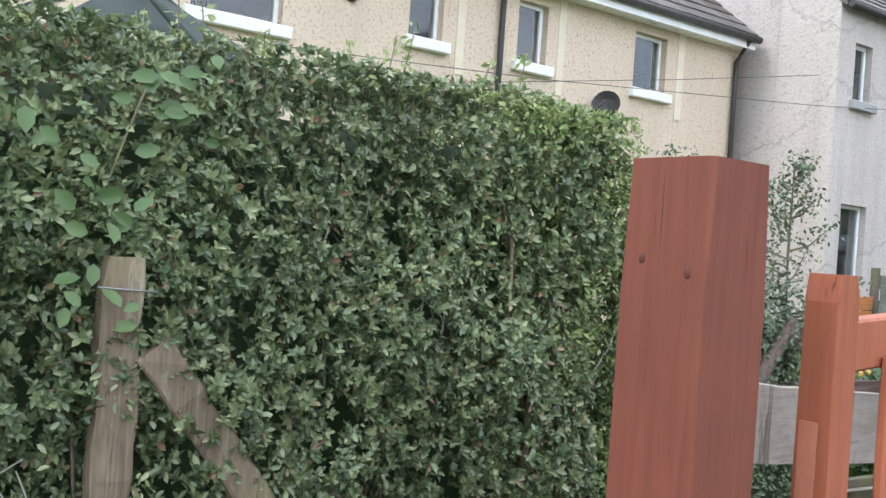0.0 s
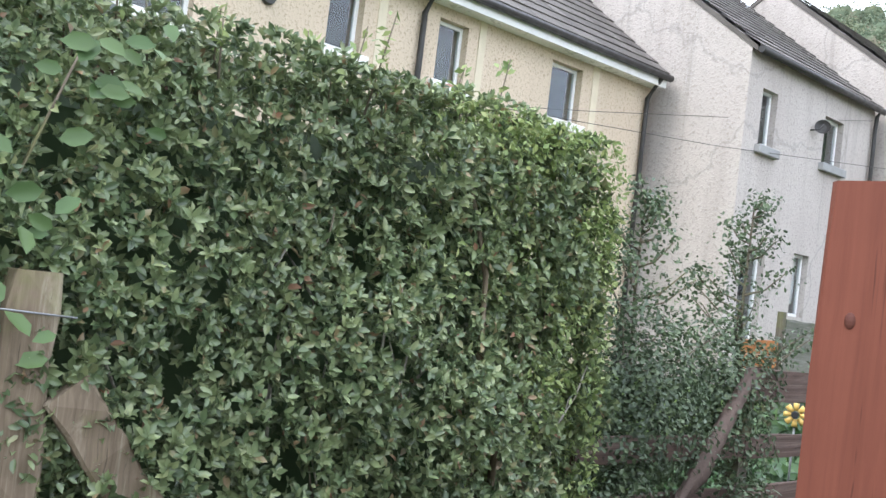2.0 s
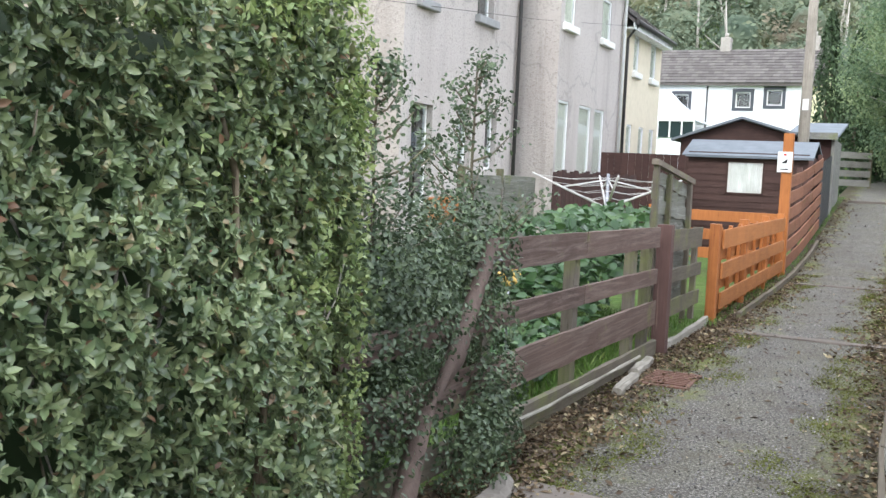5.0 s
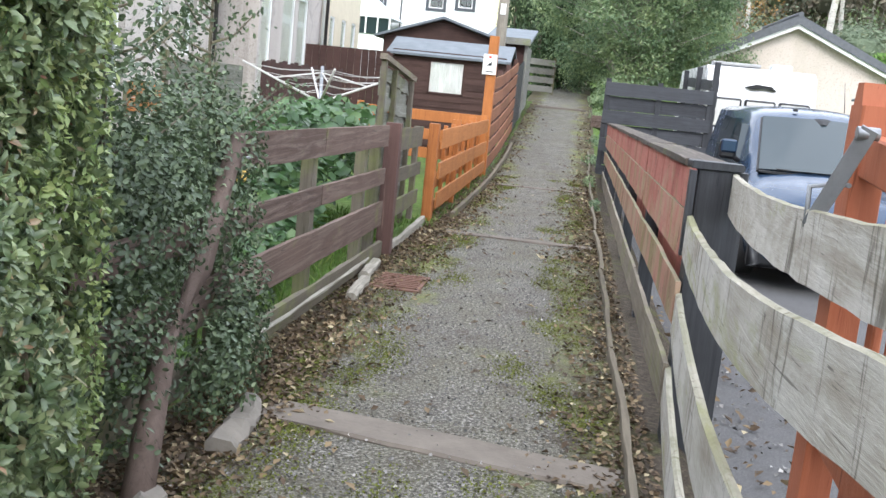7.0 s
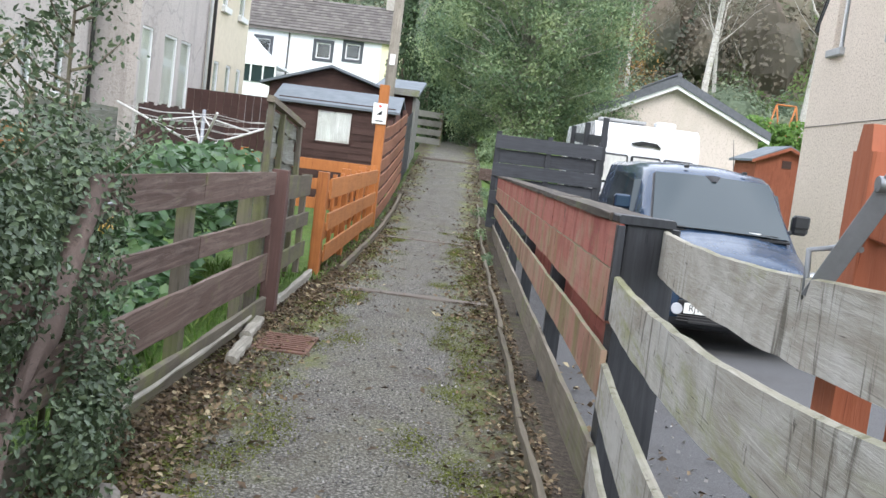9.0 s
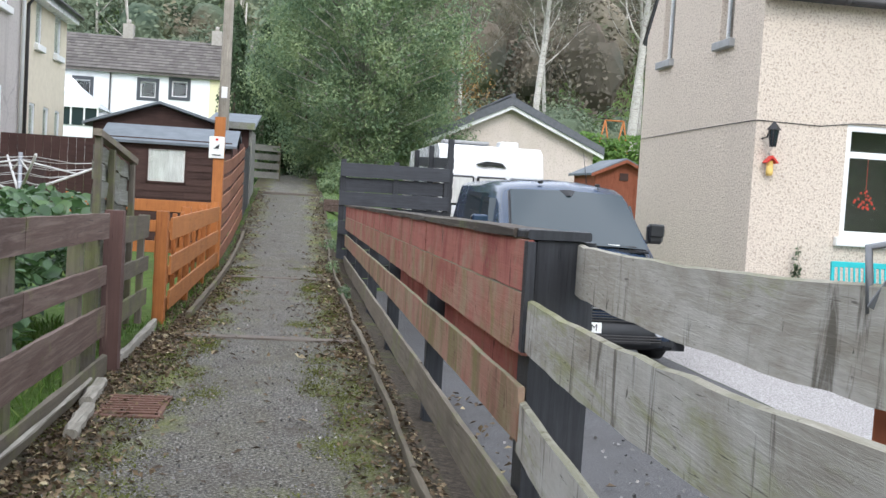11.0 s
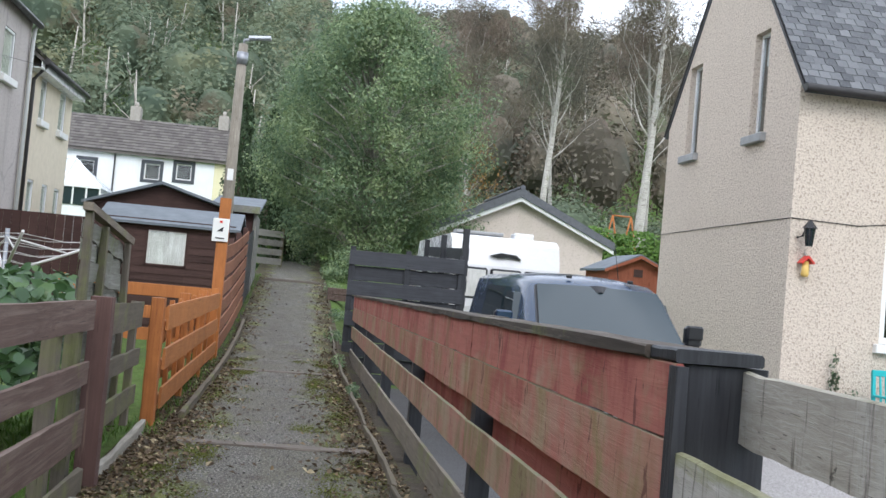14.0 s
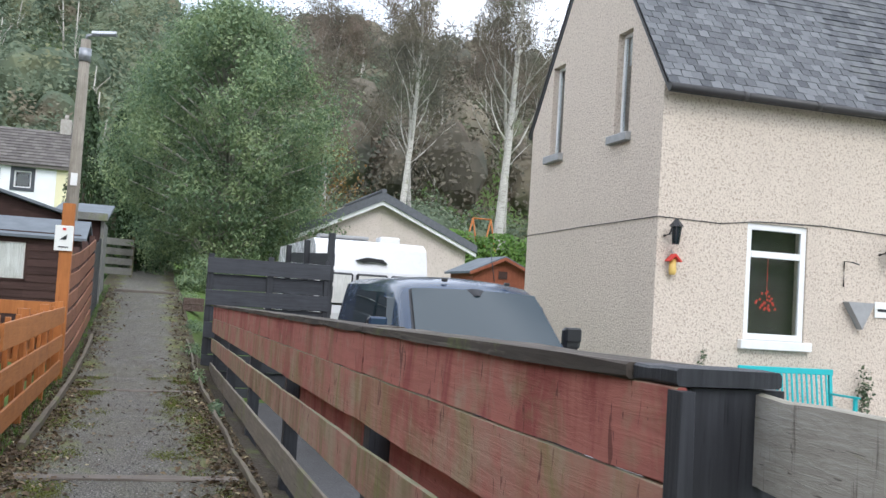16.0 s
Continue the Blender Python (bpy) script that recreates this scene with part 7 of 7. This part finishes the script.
st1, b1 = spire(-1.62, 3.82, 1.0, 1.88, 1)
st2, b2 = spire(-1.6, 4.82, 0.95, 1.98, 2)
shrub("dark_shrub", "dark small-leaved evergreen shrub with upright shoots", st1, b1 + [(-1.5, 3.72, 0.8, 0.34, 0.5, 0.62, 9500, 0.75), (-1.35, 3.4, 0.4, 0.25, 0.3, 0.45, 1800, 0.8)], M["shrub_leaf"], 0.027, 21)
shrub("dark_shrub", "dark small-leaved evergreen shrub leaning over the fence", st2, b2 + [(-1.5, 4.45, 0.9, 0.3, 0.45, 0.48, 6800, 0.8), (-1.25, 4.42, 0.3, 0.12, 0.3, 0.34, 2100, 0.85), (-1.2, 4.05, 0.22, 0.14, 0.28, 0.25, 1000, 0.8)], M["shrub_leaf"], 0.027, 22)
shrub("berry_shrub", "small thin evergreen shrub by the leaning prop", [[(-1.5, 4.3, 0), (-1.5, 4.35, 0.9)]], [(-1.48, 4.4, 0.92, 0.1, 0.12, 0.12, 40, 0.8)], M["shrub_leaf"], 0.03, 25)
shrub("wall_shrub", "thin climbing shrub against the pebbledash wall", [[(7.6, 15.8, -0.4), (7.65, 15.85, 0.4), (7.62, 15.9, 0.95)], [(7.65, 15.85, 0.0), (7.9, 15.8, 0.3)]], [(7.62, 15.88, 0.5, 0.08, 0.06, 0.4, 110, 0.9), (7.85, 15.8, 0.1, 0.2, 0.12, 0.25, 160, 0.8)], M["shrub_leaf"], 0.06, 26)
shrub("wall_shrub", "thin climbing shrub against the pebbledash wall", [[(10.4, 15.8, -0.4), (10.45, 15.85, 0.3), (10.5, 15.9, 0.75)]], [(10.47, 15.85, 0.3, 0.15, 0.1, 0.45, 220, 0.9)], M["shrub_leaf"], 0.06, 27)

# big docks and nettles in the left garden
dk = thing("dock_patch", "rank green large-leaved weeds behind the fence", "weeds", (-2.4, 8, 0), kind="stuff")
n = 3600
x, y = RS.uniform(-3.0, -1.7, n), RS.uniform(5.4, 11.2, n)
top = 0.3 + 0.8 * np.clip((y - 7.2) / 1.6, 0, 1) + 0.1 * noise2(x, y, 3, 9)
z = top * RS.uniform(0.15, 1, n) ** 0.5
put_mesh("weed_leaves", leaf_mesh("weed_leaves", np.stack([x, y, z], 1), np.tile((0.2, -0.35, 0.9), (n, 1)), RS.uniform(0.075, 0.155, n), M["dock_leaf"], 0.6, 0.25, 0.45, RS, oval=True), dk)


def blades(name, label, x0, x1, y0, y1, n, hgt, seed, zf=land_z):
    rs = np.random.RandomState(seed)
    x, y = rs.uniform(x0, x1, n), rs.uniform(y0, y1, n)
    z = np.array([zf(a, c) for a, c in zip(x, y)])
    h = rs.uniform(0.5, 1.2, n) * hgt
    me = leaf_mesh(name, np.stack([x, y, z + h * 0.4], 1), np.tile((1, 0.2, 0.1), (n, 1)), h, M["grass_blade"], 0.12, 0.2, 0.6, rs, droop=-3.0)
    return tagged(put_mesh(name, me), label, "grass", kind="stuff")


blades("lawn_grass", "green lawn grass behind the fence", -4.2, -1.45, 3.2, 10.5, 14000, 0.11, 31)
blades("left_verge_grass", "grass tufts at the left path edge", -1.45, -1.2, 10, 30, 2600, 0.09, 33, lambda x, y: path_z(y))

# leaf litter, moss cushions and loose chippings on the path
def litter(name, label, cat, n, xfun, y0, y1, size, mat, seed, spread, ratio=0.6, z=0.008, zf=None):
    rs = np.random.RandomState(seed)
    y = y0 + (y1 - y0) * rs.uniform(0, 1, n) ** 1.5
    x = xfun(rs, n)
    zz = np.array([zf(u, v) if zf else path_z(v) for u, v in zip(x, y)]) + z + rs.uniform(0, 0.012, n)
    me = leaf_mesh(name, np.stack([x, y, zz], 1), np.tile((0, 0, 1), (n, 1)), rs.uniform(0.6, 1.4, n) * size, mat, ratio, 0.5, spread, rs)
    return tagged(put_mesh(name, me), label, cat, kind="stuff")


litter("leaf_litter", "brown fallen leaves along the left path edge", "leaf litter", 8500, lambda r, n: -1.36 + np.abs(r.normal(0, 0.22, n)), 2.5, 16, 0.034, M["dead_leaf"], 41, 0.5)
litter("leaf_litter", "brown fallen leaves along the right path edge", "leaf litter", 5200, lambda r, n: 0.54 - np.abs(r.normal(0, 0.2, n)), 2.5, 18, 0.034, M["dead_leaf"], 42, 0.35)
litter("scattered_leaves", "pale scattered dead leaves on the asphalt", "leaf litter", 260, lambda r, n: r.uniform(-1.2, 0.4, n), 3.2, 18, 0.05, M["dead_leaf"], 43, 0.25, 0.45)
litter("twig_litter", "dark leaf mould under the hedge", "leaf litter", 2200, lambda r, n: r.uniform(-1.5, -0.95, n), 1.5, 5.5, 0.032, M["dead_leaf"], 44, 0.4)
litter("far_litter", "dead leaves along both edges of the climbing path", "leaf litter", 2600, lambda r, n: np.where(r.uniform(0, 1, n) < 0.5, -1.2 + np.abs(r.normal(0, 0.22, n)), 0.5 - np.abs(r.normal(0, 0.25, n))), 9, 30, 0.05, M["dead_leaf"], 48, 0.4)
litter("stone_chips", "loose grey stone chips on the path", "gravel", 5200, lambda r, n: r.uniform(-1.15, 0.45, n), 3.2, 15, 0.014, M["chip_stone"], 45, 0.8, 0.9, 0.003)
litter("drive_chips", "pale chips scattered on the tarmac", "gravel", 500, lambda r, n: r.uniform(1.0, 2.4, n), 3.0, 9, 0.03, M["chip_stone"], 46, 0.8, 0.9, 0.0, land_z)
litter("drive_leaves", "dead leaves blown onto the driveway", "leaf litter", 420, lambda r, n: 0.75 + np.abs(r.normal(0, 0.5, n)), 2.0, 10, 0.06, M["dead_leaf"], 47, 0.4, 0.6, 0.01, land_z)


def moss_mat(n_patch, xfun, y0, y1, seed):
    rs = np.random.RandomState(seed)
    cs = []
    for k in range(n_patch):
        cx, cy = xfun(rs), y0 + (y1 - y0) * rs.uniform(0, 1) ** 1.4
        m_ = rs.randint(120, 700)
        cs.append(np.stack([cx + rs.normal(0, 0.065, m_), cy + rs.normal(0, 0.14, m_), path_z(cy) + rs.uniform(0.0, 0.012, m_)], 1))
    cs = np.concatenate(cs)
    cs = cs[(cs[:, 0] > -1.38) & (cs[:, 0] < 0.54)]
    me = leaf_mesh("moss", cs, np.tile((0, 0, 1), (len(cs), 1)), rs.uniform(0.006, 0.015, len(cs)), M["moss"], 0.8, 0.6, 0.6, rs, simple=True)
    return tagged(put_mesh("moss", me), "low green moss cushions on the asphalt", "moss", kind="stuff")


moss_mat(85, lambda r: -0.95 + r.normal(0, 0.17), 3.0, 17, 51)
moss_mat(66, lambda r: 0.18 + r.normal(0, 0.15), 3.0, 17, 52)


# ---- trees ----
def crown(rs, centre, radii, n, shell=0.5, seed=0):
    d = rs.normal(0, 1, (n, 3))
    d /= np.linalg.norm(d, axis=1, keepdims=True)
    lump = 1 + 0.22 * noise2(d[:, 0] * 4 + d[:, 1], d[:, 2] * 4 - d[:, 1], 1.6, seed)
    r = (1 - shell * rs.uniform(0, 1, n) ** 1.6) * lump
    return np.array(centre) + d * r[:, None] * np.array(radii), d + np.array((0, 0, 0.5))


def tree(name, label, base, height, spread, clumps, leaves, size, mat, bark, seed, low=0.25, lean=(0, 0), r0=0.12, category="tree"):
    """Trunk, limbs and a crown of separate clumps with gaps between them."""
    rs, r = np.random.RandomState(seed), random.Random(seed)
    bx_, by_, bz_ = base
    t = thing(name, label, category, base)
    top = Vector((bx_ + lean[0], by_ + lean[1], bz_ + height * 0.9))
    trunk = [Vector(base) - Vector((0, 0, 0.3))] + [Vector(base).lerp(top, u) + Vector((r.uniform(-1, 1), r.uniform(-1, 1), 0)) * 0.03 * height * u for u in (0.25, 0.5, 0.75, 1.0)]
    part("trunk", tube(trunk, [r0, r0 * 0.8, r0 * 0.6, r0 * 0.35, r0 * 0.1], 10), bark, t)
    cs, ns = [], []
    for k in range(clumps):
        u = low + (1 - low) * (k + 0.5) / clumps
        a = k * 2.4 + r.uniform(-0.4, 0.4)
        prof_ = math.sin(math.pi * min(1, (u - low) / (1 - low) * 0.82 + 0.16)) ** 0.7
        rad = spread * prof_ * r.uniform(0.45, 1.0)
        c = Vector((bx_ + lean[0] * u + rad * math.cos(a), by_ + lean[1] * u + rad * math.sin(a), bz_ + height * (u * 0.97)))
        fork = trunk[0].lerp(trunk[-1], max(0.12, u - 0.18))
        part("limb", tube([fork, fork.lerp(c, 0.5) + Vector((0, 0, 0.05 * height)), c], [r0 * 0.35, r0 * 0.2, r0 * 0.06], 6), bark, t)
        if leaves:
            s = spread * r.uniform(0.3, 0.5) * (0.72 if clumps > 60 else 1.0)
            p, q = crown(rs, c, (s, s, s * 0.72), leaves, 0.75, seed + k)
            cs.append(p)
            ns.append(q)
    if leaves:
        cs, ns = np.concatenate(cs), np.concatenate(ns)
        put_mesh("crown", leaf_mesh("crown", cs, ns, rs.uniform(0.6, 1.3, len(cs)) * size, mat, 0.45, 0.25, 0.8, rs, droop=0.6, simple=True), t)
    return t


tree("ash_tree", "large green leafy ash tree beyond the garages", (1.9, 34, 0.9), 9.4, 3.3, 110, 720, 0.125, M["tree_leaf"], M["pale_bark"], 61, 0.2, (-0.2, 0), 0.17)
tree("ash_tree", "green leafy tree with pale stems beside the path", (4.0, 36, 0.5), 5.6, 1.8, 18, 700, 0.105, M["tree_leaf"], M["pale_bark"], 62, 0.3, (-0.3, 0), 0.1)
tree("ash_tree", "green leafy tree overhanging the path end", (0.1, 40, 1.2), 7.9, 2.4, 26, 1000, 0.12, M["tree_leaf"], M["bark"], 63, 0.15, (0, 0), 0.13)
tree("autumn_tree", "sparse tree with orange autumn leaves", (5.6, 41, 0.7), 6.8, 2.2, 30, 90, 0.13, M["autumn_leaf"], M["pale_bark"], 64, 0.3, (0.4, 0), 0.09)
for k, (x, y, hgt) in enumerate(((-1.5, 37.5, 6.6), (-2.6, 39, 7.4), (-0.7, 38.5, 5.6))):
    rs = np.random.RandomState(70 + k)
    c = thing("cypress", "dark green narrow cypress beside the path", "tree", (x, y, 0.4))
    part("trunk", tube([(x, y, 0.2), (x, y, hgt)], [0.1, 0.02], 8), M["bark"], c)
    u = rs.uniform(0, 1, 5200)
    a = rs.uniform(0, math.tau, 5200)
    rr = 0.95 * (1 - u) ** 0.55 * (0.8 + 0.25 * np.sin(5 * a + 20 * u)) * (1 - 0.3 * rs.uniform(0, 1, 5200) ** 2)
    pts = np.stack([x + rr * np.cos(a), y + rr * np.sin(a), 0.5 + u * hgt], 1)
    put_mesh("crown", leaf_mesh("crown", pts, np.stack([np.cos(a), np.sin(a), 0.3 + 0 * a], 1), rs.uniform(0.1, 0.22, 5200), M["cypress_and_core"], 0.45, 0.3, 0.5, rs, droop=-2.0), c)
def birch(base, height, lean, seed, r0=0.22):
    """A tall pale stem that forks high up, with rising limbs, bent side boughs and a haze of fine twigs."""
    r, rs = random.Random(seed), np.random.RandomState(seed)
    t = thing("birch_tree", "bare white-barked birch tree on the slope", "tree", base)
    b0, trunk = Vector(base), []
    for i in range(9):
        u = i / 8
        trunk.append(b0 + Vector((lean * u * u + 0.16 * math.sin(5 * u + seed), 0.1 * math.sin(4 * u), height * u - (0.4 if i == 0 else 0))))
    part("trunk", tube(trunk, [r0 * (1.12 - u / 8) ** 0.9 + 0.012 for u in range(9)], 9), M["birch_bark"], t)
    tips, dirs = [], []

    def bough(p, d, L, rad, level):
        pts, q = [p], d.copy()
        for j in range(4):
            q = (q + Vector((r.uniform(-0.28, 0.28), r.uniform(-0.28, 0.28), r.uniform(-0.08, 0.3)))).normalized()
            pts.append(pts[-1] + q * L / 4)
        part("limb", tube(pts, [rad * (1 - 0.85 * j / 4) for j in range(5)], 6 if level == 0 else 4), M["birch_bark"], t)
        for j in range(2, 5):
            if level < 2 and r.random() < 0.85:
                bough(pts[j], (q + Vector((r.uniform(-0.9, 0.9), r.uniform(-0.9, 0.9), r.uniform(-0.1, 0.6)))).normalized(), L * 0.5, rad * 0.42, level + 1)
            for _ in range(16):
                tips.append(tuple(pts[j] + Vector((r.gauss(0, 0.3), r.gauss(0, 0.3), r.gauss(0.1, 0.3)))))
                dirs.append((r.gauss(0, 1), r.gauss(0, 1), 0.1))

    for k in range(15):
        u = 0.34 + 0.6 * (k + 0.5) / 15
        i = min(7, int(u * 8))
        p = trunk[i].lerp(trunk[i + 1], u * 8 - i)
        a = k * 2.4 + r.uniform(-0.5, 0.5)
        rise = 0.5 + 1.3 * u
        bough(p, Vector((math.cos(a), math.sin(a), rise)).normalized(), height * (0.3 - 0.16 * u) * r.uniform(0.8, 1.3), r0 * (0.32 - 0.16 * u), 0)
    put_mesh("twig_mass", leaf_mesh("twig_mass", tips, dirs, rs.uniform(0.3, 0.8, len(tips)), M["brown_twigs"], 0.05, 0.2, 0.5, rs, droop=-0.6, simple=True), t)


for k, (x, y, hgt, ln_) in enumerate(((11.6, 50, 13.5, 0.3), (16.6, 50, 16.0, 0.9), (18.6, 55, 15, -0.5), (8.5, 56, 12, 0.4), (14.0, 58, 13, -0.6))):
    birch((x, y, land_z(x, y)), hgt, ln_, 80 + k, 0.23 if k == 1 else 0.17 if k == 0 else 0.12)
shrub("path_end_shrub", "untidy green bush overhanging the path end", [[(1.3, 31, 1.0), (1.2, 31, 2.1)], [(1.1, 31.3, 1.0), (1.5, 31.2, 2.0)]], [(1.35, 31.2, 1.7, 0.7, 0.9, 0.6, 1500, 0.7), (0.75, 30.6, 1.45, 0.35, 0.5, 0.3, 500, 0.8), (1.6, 33, 2.3, 1.0, 1.0, 1.0, 1500, 0.7)], M["tree_leaf"], 0.085, 91)
shrub("path_end_shrub", "untidy green bush beside the far path", [[(-0.2, 36.5, 1.5), (-0.1, 36.5, 2.9)]], [(0.0, 36.8, 2.5, 0.7, 0.8, 0.95, 1800, 0.7), (0.9, 39, 2.7, 1.4, 1.0, 1.3, 2200, 0.7)], M["tree_leaf"], 0.09, 92)
shrub("verge_weeds", "straggling weeds growing at the fence foot", [[(0.45, 16.5, 0), (0.4, 16.6, 0.4)]], [(0.44, 16.6, 0.1, 0.1, 0.4, 0.14, 200, 0.8), (0.5, 19.6, 0.28, 0.2, 0.8, 0.12, 300, 0.8), (0.62, 22.5, 0.55, 0.25, 1.2, 0.14, 320, 0.8), (0.47, 13.5, 0.06, 0.07, 0.4, 0.09, 110, 0.8), (0.7, 27.5, 1.05, 0.3, 0.9, 0.2, 320, 0.8)], M["tree_leaf"], 0.05, 93, "weeds")

bhg = thing("garden_hedge", "bright green clipped garden hedge behind the garage", "hedge", (16, 44, 3.0))
n = 5200
x, y, z = RS.uniform(10.8, 22, n), 44 - RS.exponential(0.2, n), RS.uniform(0, 1.4, n)
zb = np.array([land_z(a, 44) for a in x])
put_mesh("foliage", leaf_mesh("foliage", np.stack([x, y, zb + z + 0.12 * noise2(x, z, 2, 8)], 1), np.tile((0, -1, 0.5), (n, 1)), RS.uniform(0.12, 0.26, n), M["bright_hedge"], 0.55, 0.3, 0.6, RS), bhg)
# box core again, coloured dark for the shade between the leaves
part("shade_core", box(11.0, 22, 44.1, 45, 2.0, 3.7), M["cypress_and_core"], bhg)
swg = thing("swing_frame", "small rusty orange swing frame on the slope", "swing", (14.5, 47, 2))
zs_ = land_z(14.5, 47)
for s in (0, 0.9):
    for q in (-0.5, 0.5):
        part("leg", tube([(14.2 + s + q, 47, zs_ - 0.2), (14.2 + s, 47, zs_ + 2.3)], [0.04, 0.04], 6), M["orange_post"], swg)
part("top_bar", tube([(14.2, 47, zs_ + 2.3), (15.1, 47, zs_ + 2.3)], [0.04, 0.04], 6), M["orange_post"], swg)

# wooded hillside
def woodland(name, label, n, per, size, mat, seed, xlo, xhi, ylo, yhi, rlo, rhi, tall):
    rs = np.random.RandomState(seed)
    cs, ns, hearts = [], [], []
    for k in range(n):
        y = ylo + (yhi - ylo) * rs.uniform(0, 1) ** 0.8
        x = y * rs.uniform(xlo, xhi)
        r_ = rs.uniform(rlo, rhi)
        c = (x, y, land_z(x, y) + r_ * tall * rs.uniform(0.8, 1.2))
        hearts.append((c, r_))
        p, q = crown(rs, c, (r_, r_, r_ * tall), per, 0.6, seed + k)
        cs.append(p)
        ns.append(q)
    cs, ns = np.concatenate(cs), np.concatenate(ns)
    ball = bmesh.new()
    bmesh.ops.create_icosphere(ball, subdivisions=2, radius=1.0)
    bv = np.array([v.co[:] for v in ball.verts])
    bf = np.array([[v.index for v in f.verts] for f in ball.faces])
    ball.free()
    cv_ = np.concatenate([np.array(c) + bv * (1 + 0.15 * noise2(bv[:, 0] * 3, bv[:, 2] * 3, 1.5, i)[:, None]) * np.array((r_, r_, r_ * tall)) * 0.45 for i, (c, r_) in enumerate(hearts)])
    cf_ = np.concatenate([bf + i * len(bv) for i in range(len(hearts))])
    me = bpy.data.meshes.new(name)
    me.from_pydata(cv_.tolist(), [], cf_.tolist())
    me.materials.append(mat)
    tagged(put_mesh(name, me), label, "woodland", kind="stuff")
    w = tagged(put_mesh(name, leaf_mesh(name, cs, ns, rs.uniform(0.6, 1.4, len(cs)) * size, mat, 0.55, 0.2, 0.35, rs, simple=True)), label, "woodland", kind="stuff")
    return w


woodland("hillside_wood", "dense green autumn woodland covering the hillside", 430, 720, 0.46, M["hazy_wood_leaf"], 101, -0.58, 0.22, 72, 205, 2.6, 5.0, 1.2)
woodland("bare_wood", "brown leafless woodland on the slope", 330, 700, 0.34, M["brown_twigs"], 102, 0.1, 0.56, 62, 200, 2.4, 4.4, 1.6)
woodland("hillside_wood", "green woodland at the foot of the hill", 60, 700, 0.3, M["hazy_wood_leaf"], 103, -0.35, 0.02, 66, 84, 2.0, 3.4, 1.2)
woodland("undergrowth", "dark undergrowth at the woodland edge", 70, 420, 0.24, M["hazy_wood_leaf"], 104, 0.05, 0.5, 50, 62, 1.0, 2.0, 0.9)
trunks = bmesh.new()
for k in range(60):
    y = random.uniform(66, 130)
    x = y * random.choice((random.uniform(-0.35, -0.05), random.uniform(0.1, 0.5)))
    z, hgt = land_z(x, y), random.uniform(7, 11)
    lean = random.uniform(-1, 1)
    tube([(x, y, z), (x + lean * 0.3, y, z + hgt * 0.5), (x + lean, y, z + hgt)], [0.16, 0.12, 0.04], 5, trunks)
    for q in (0.45, 0.6, 0.75):
        c = (x + lean * q, y, z + hgt * q)
        tube([c, (c[0] + random.uniform(-1.6, 1.6), y - 0.3, c[2] + random.uniform(1, 2))], [0.07, 0.02], 4, trunks)
tagged(part("bare_trunks", trunks, M["pale_bark"]), "pale bare stems standing among the woodland crowns", "woodland", kind="stuff")
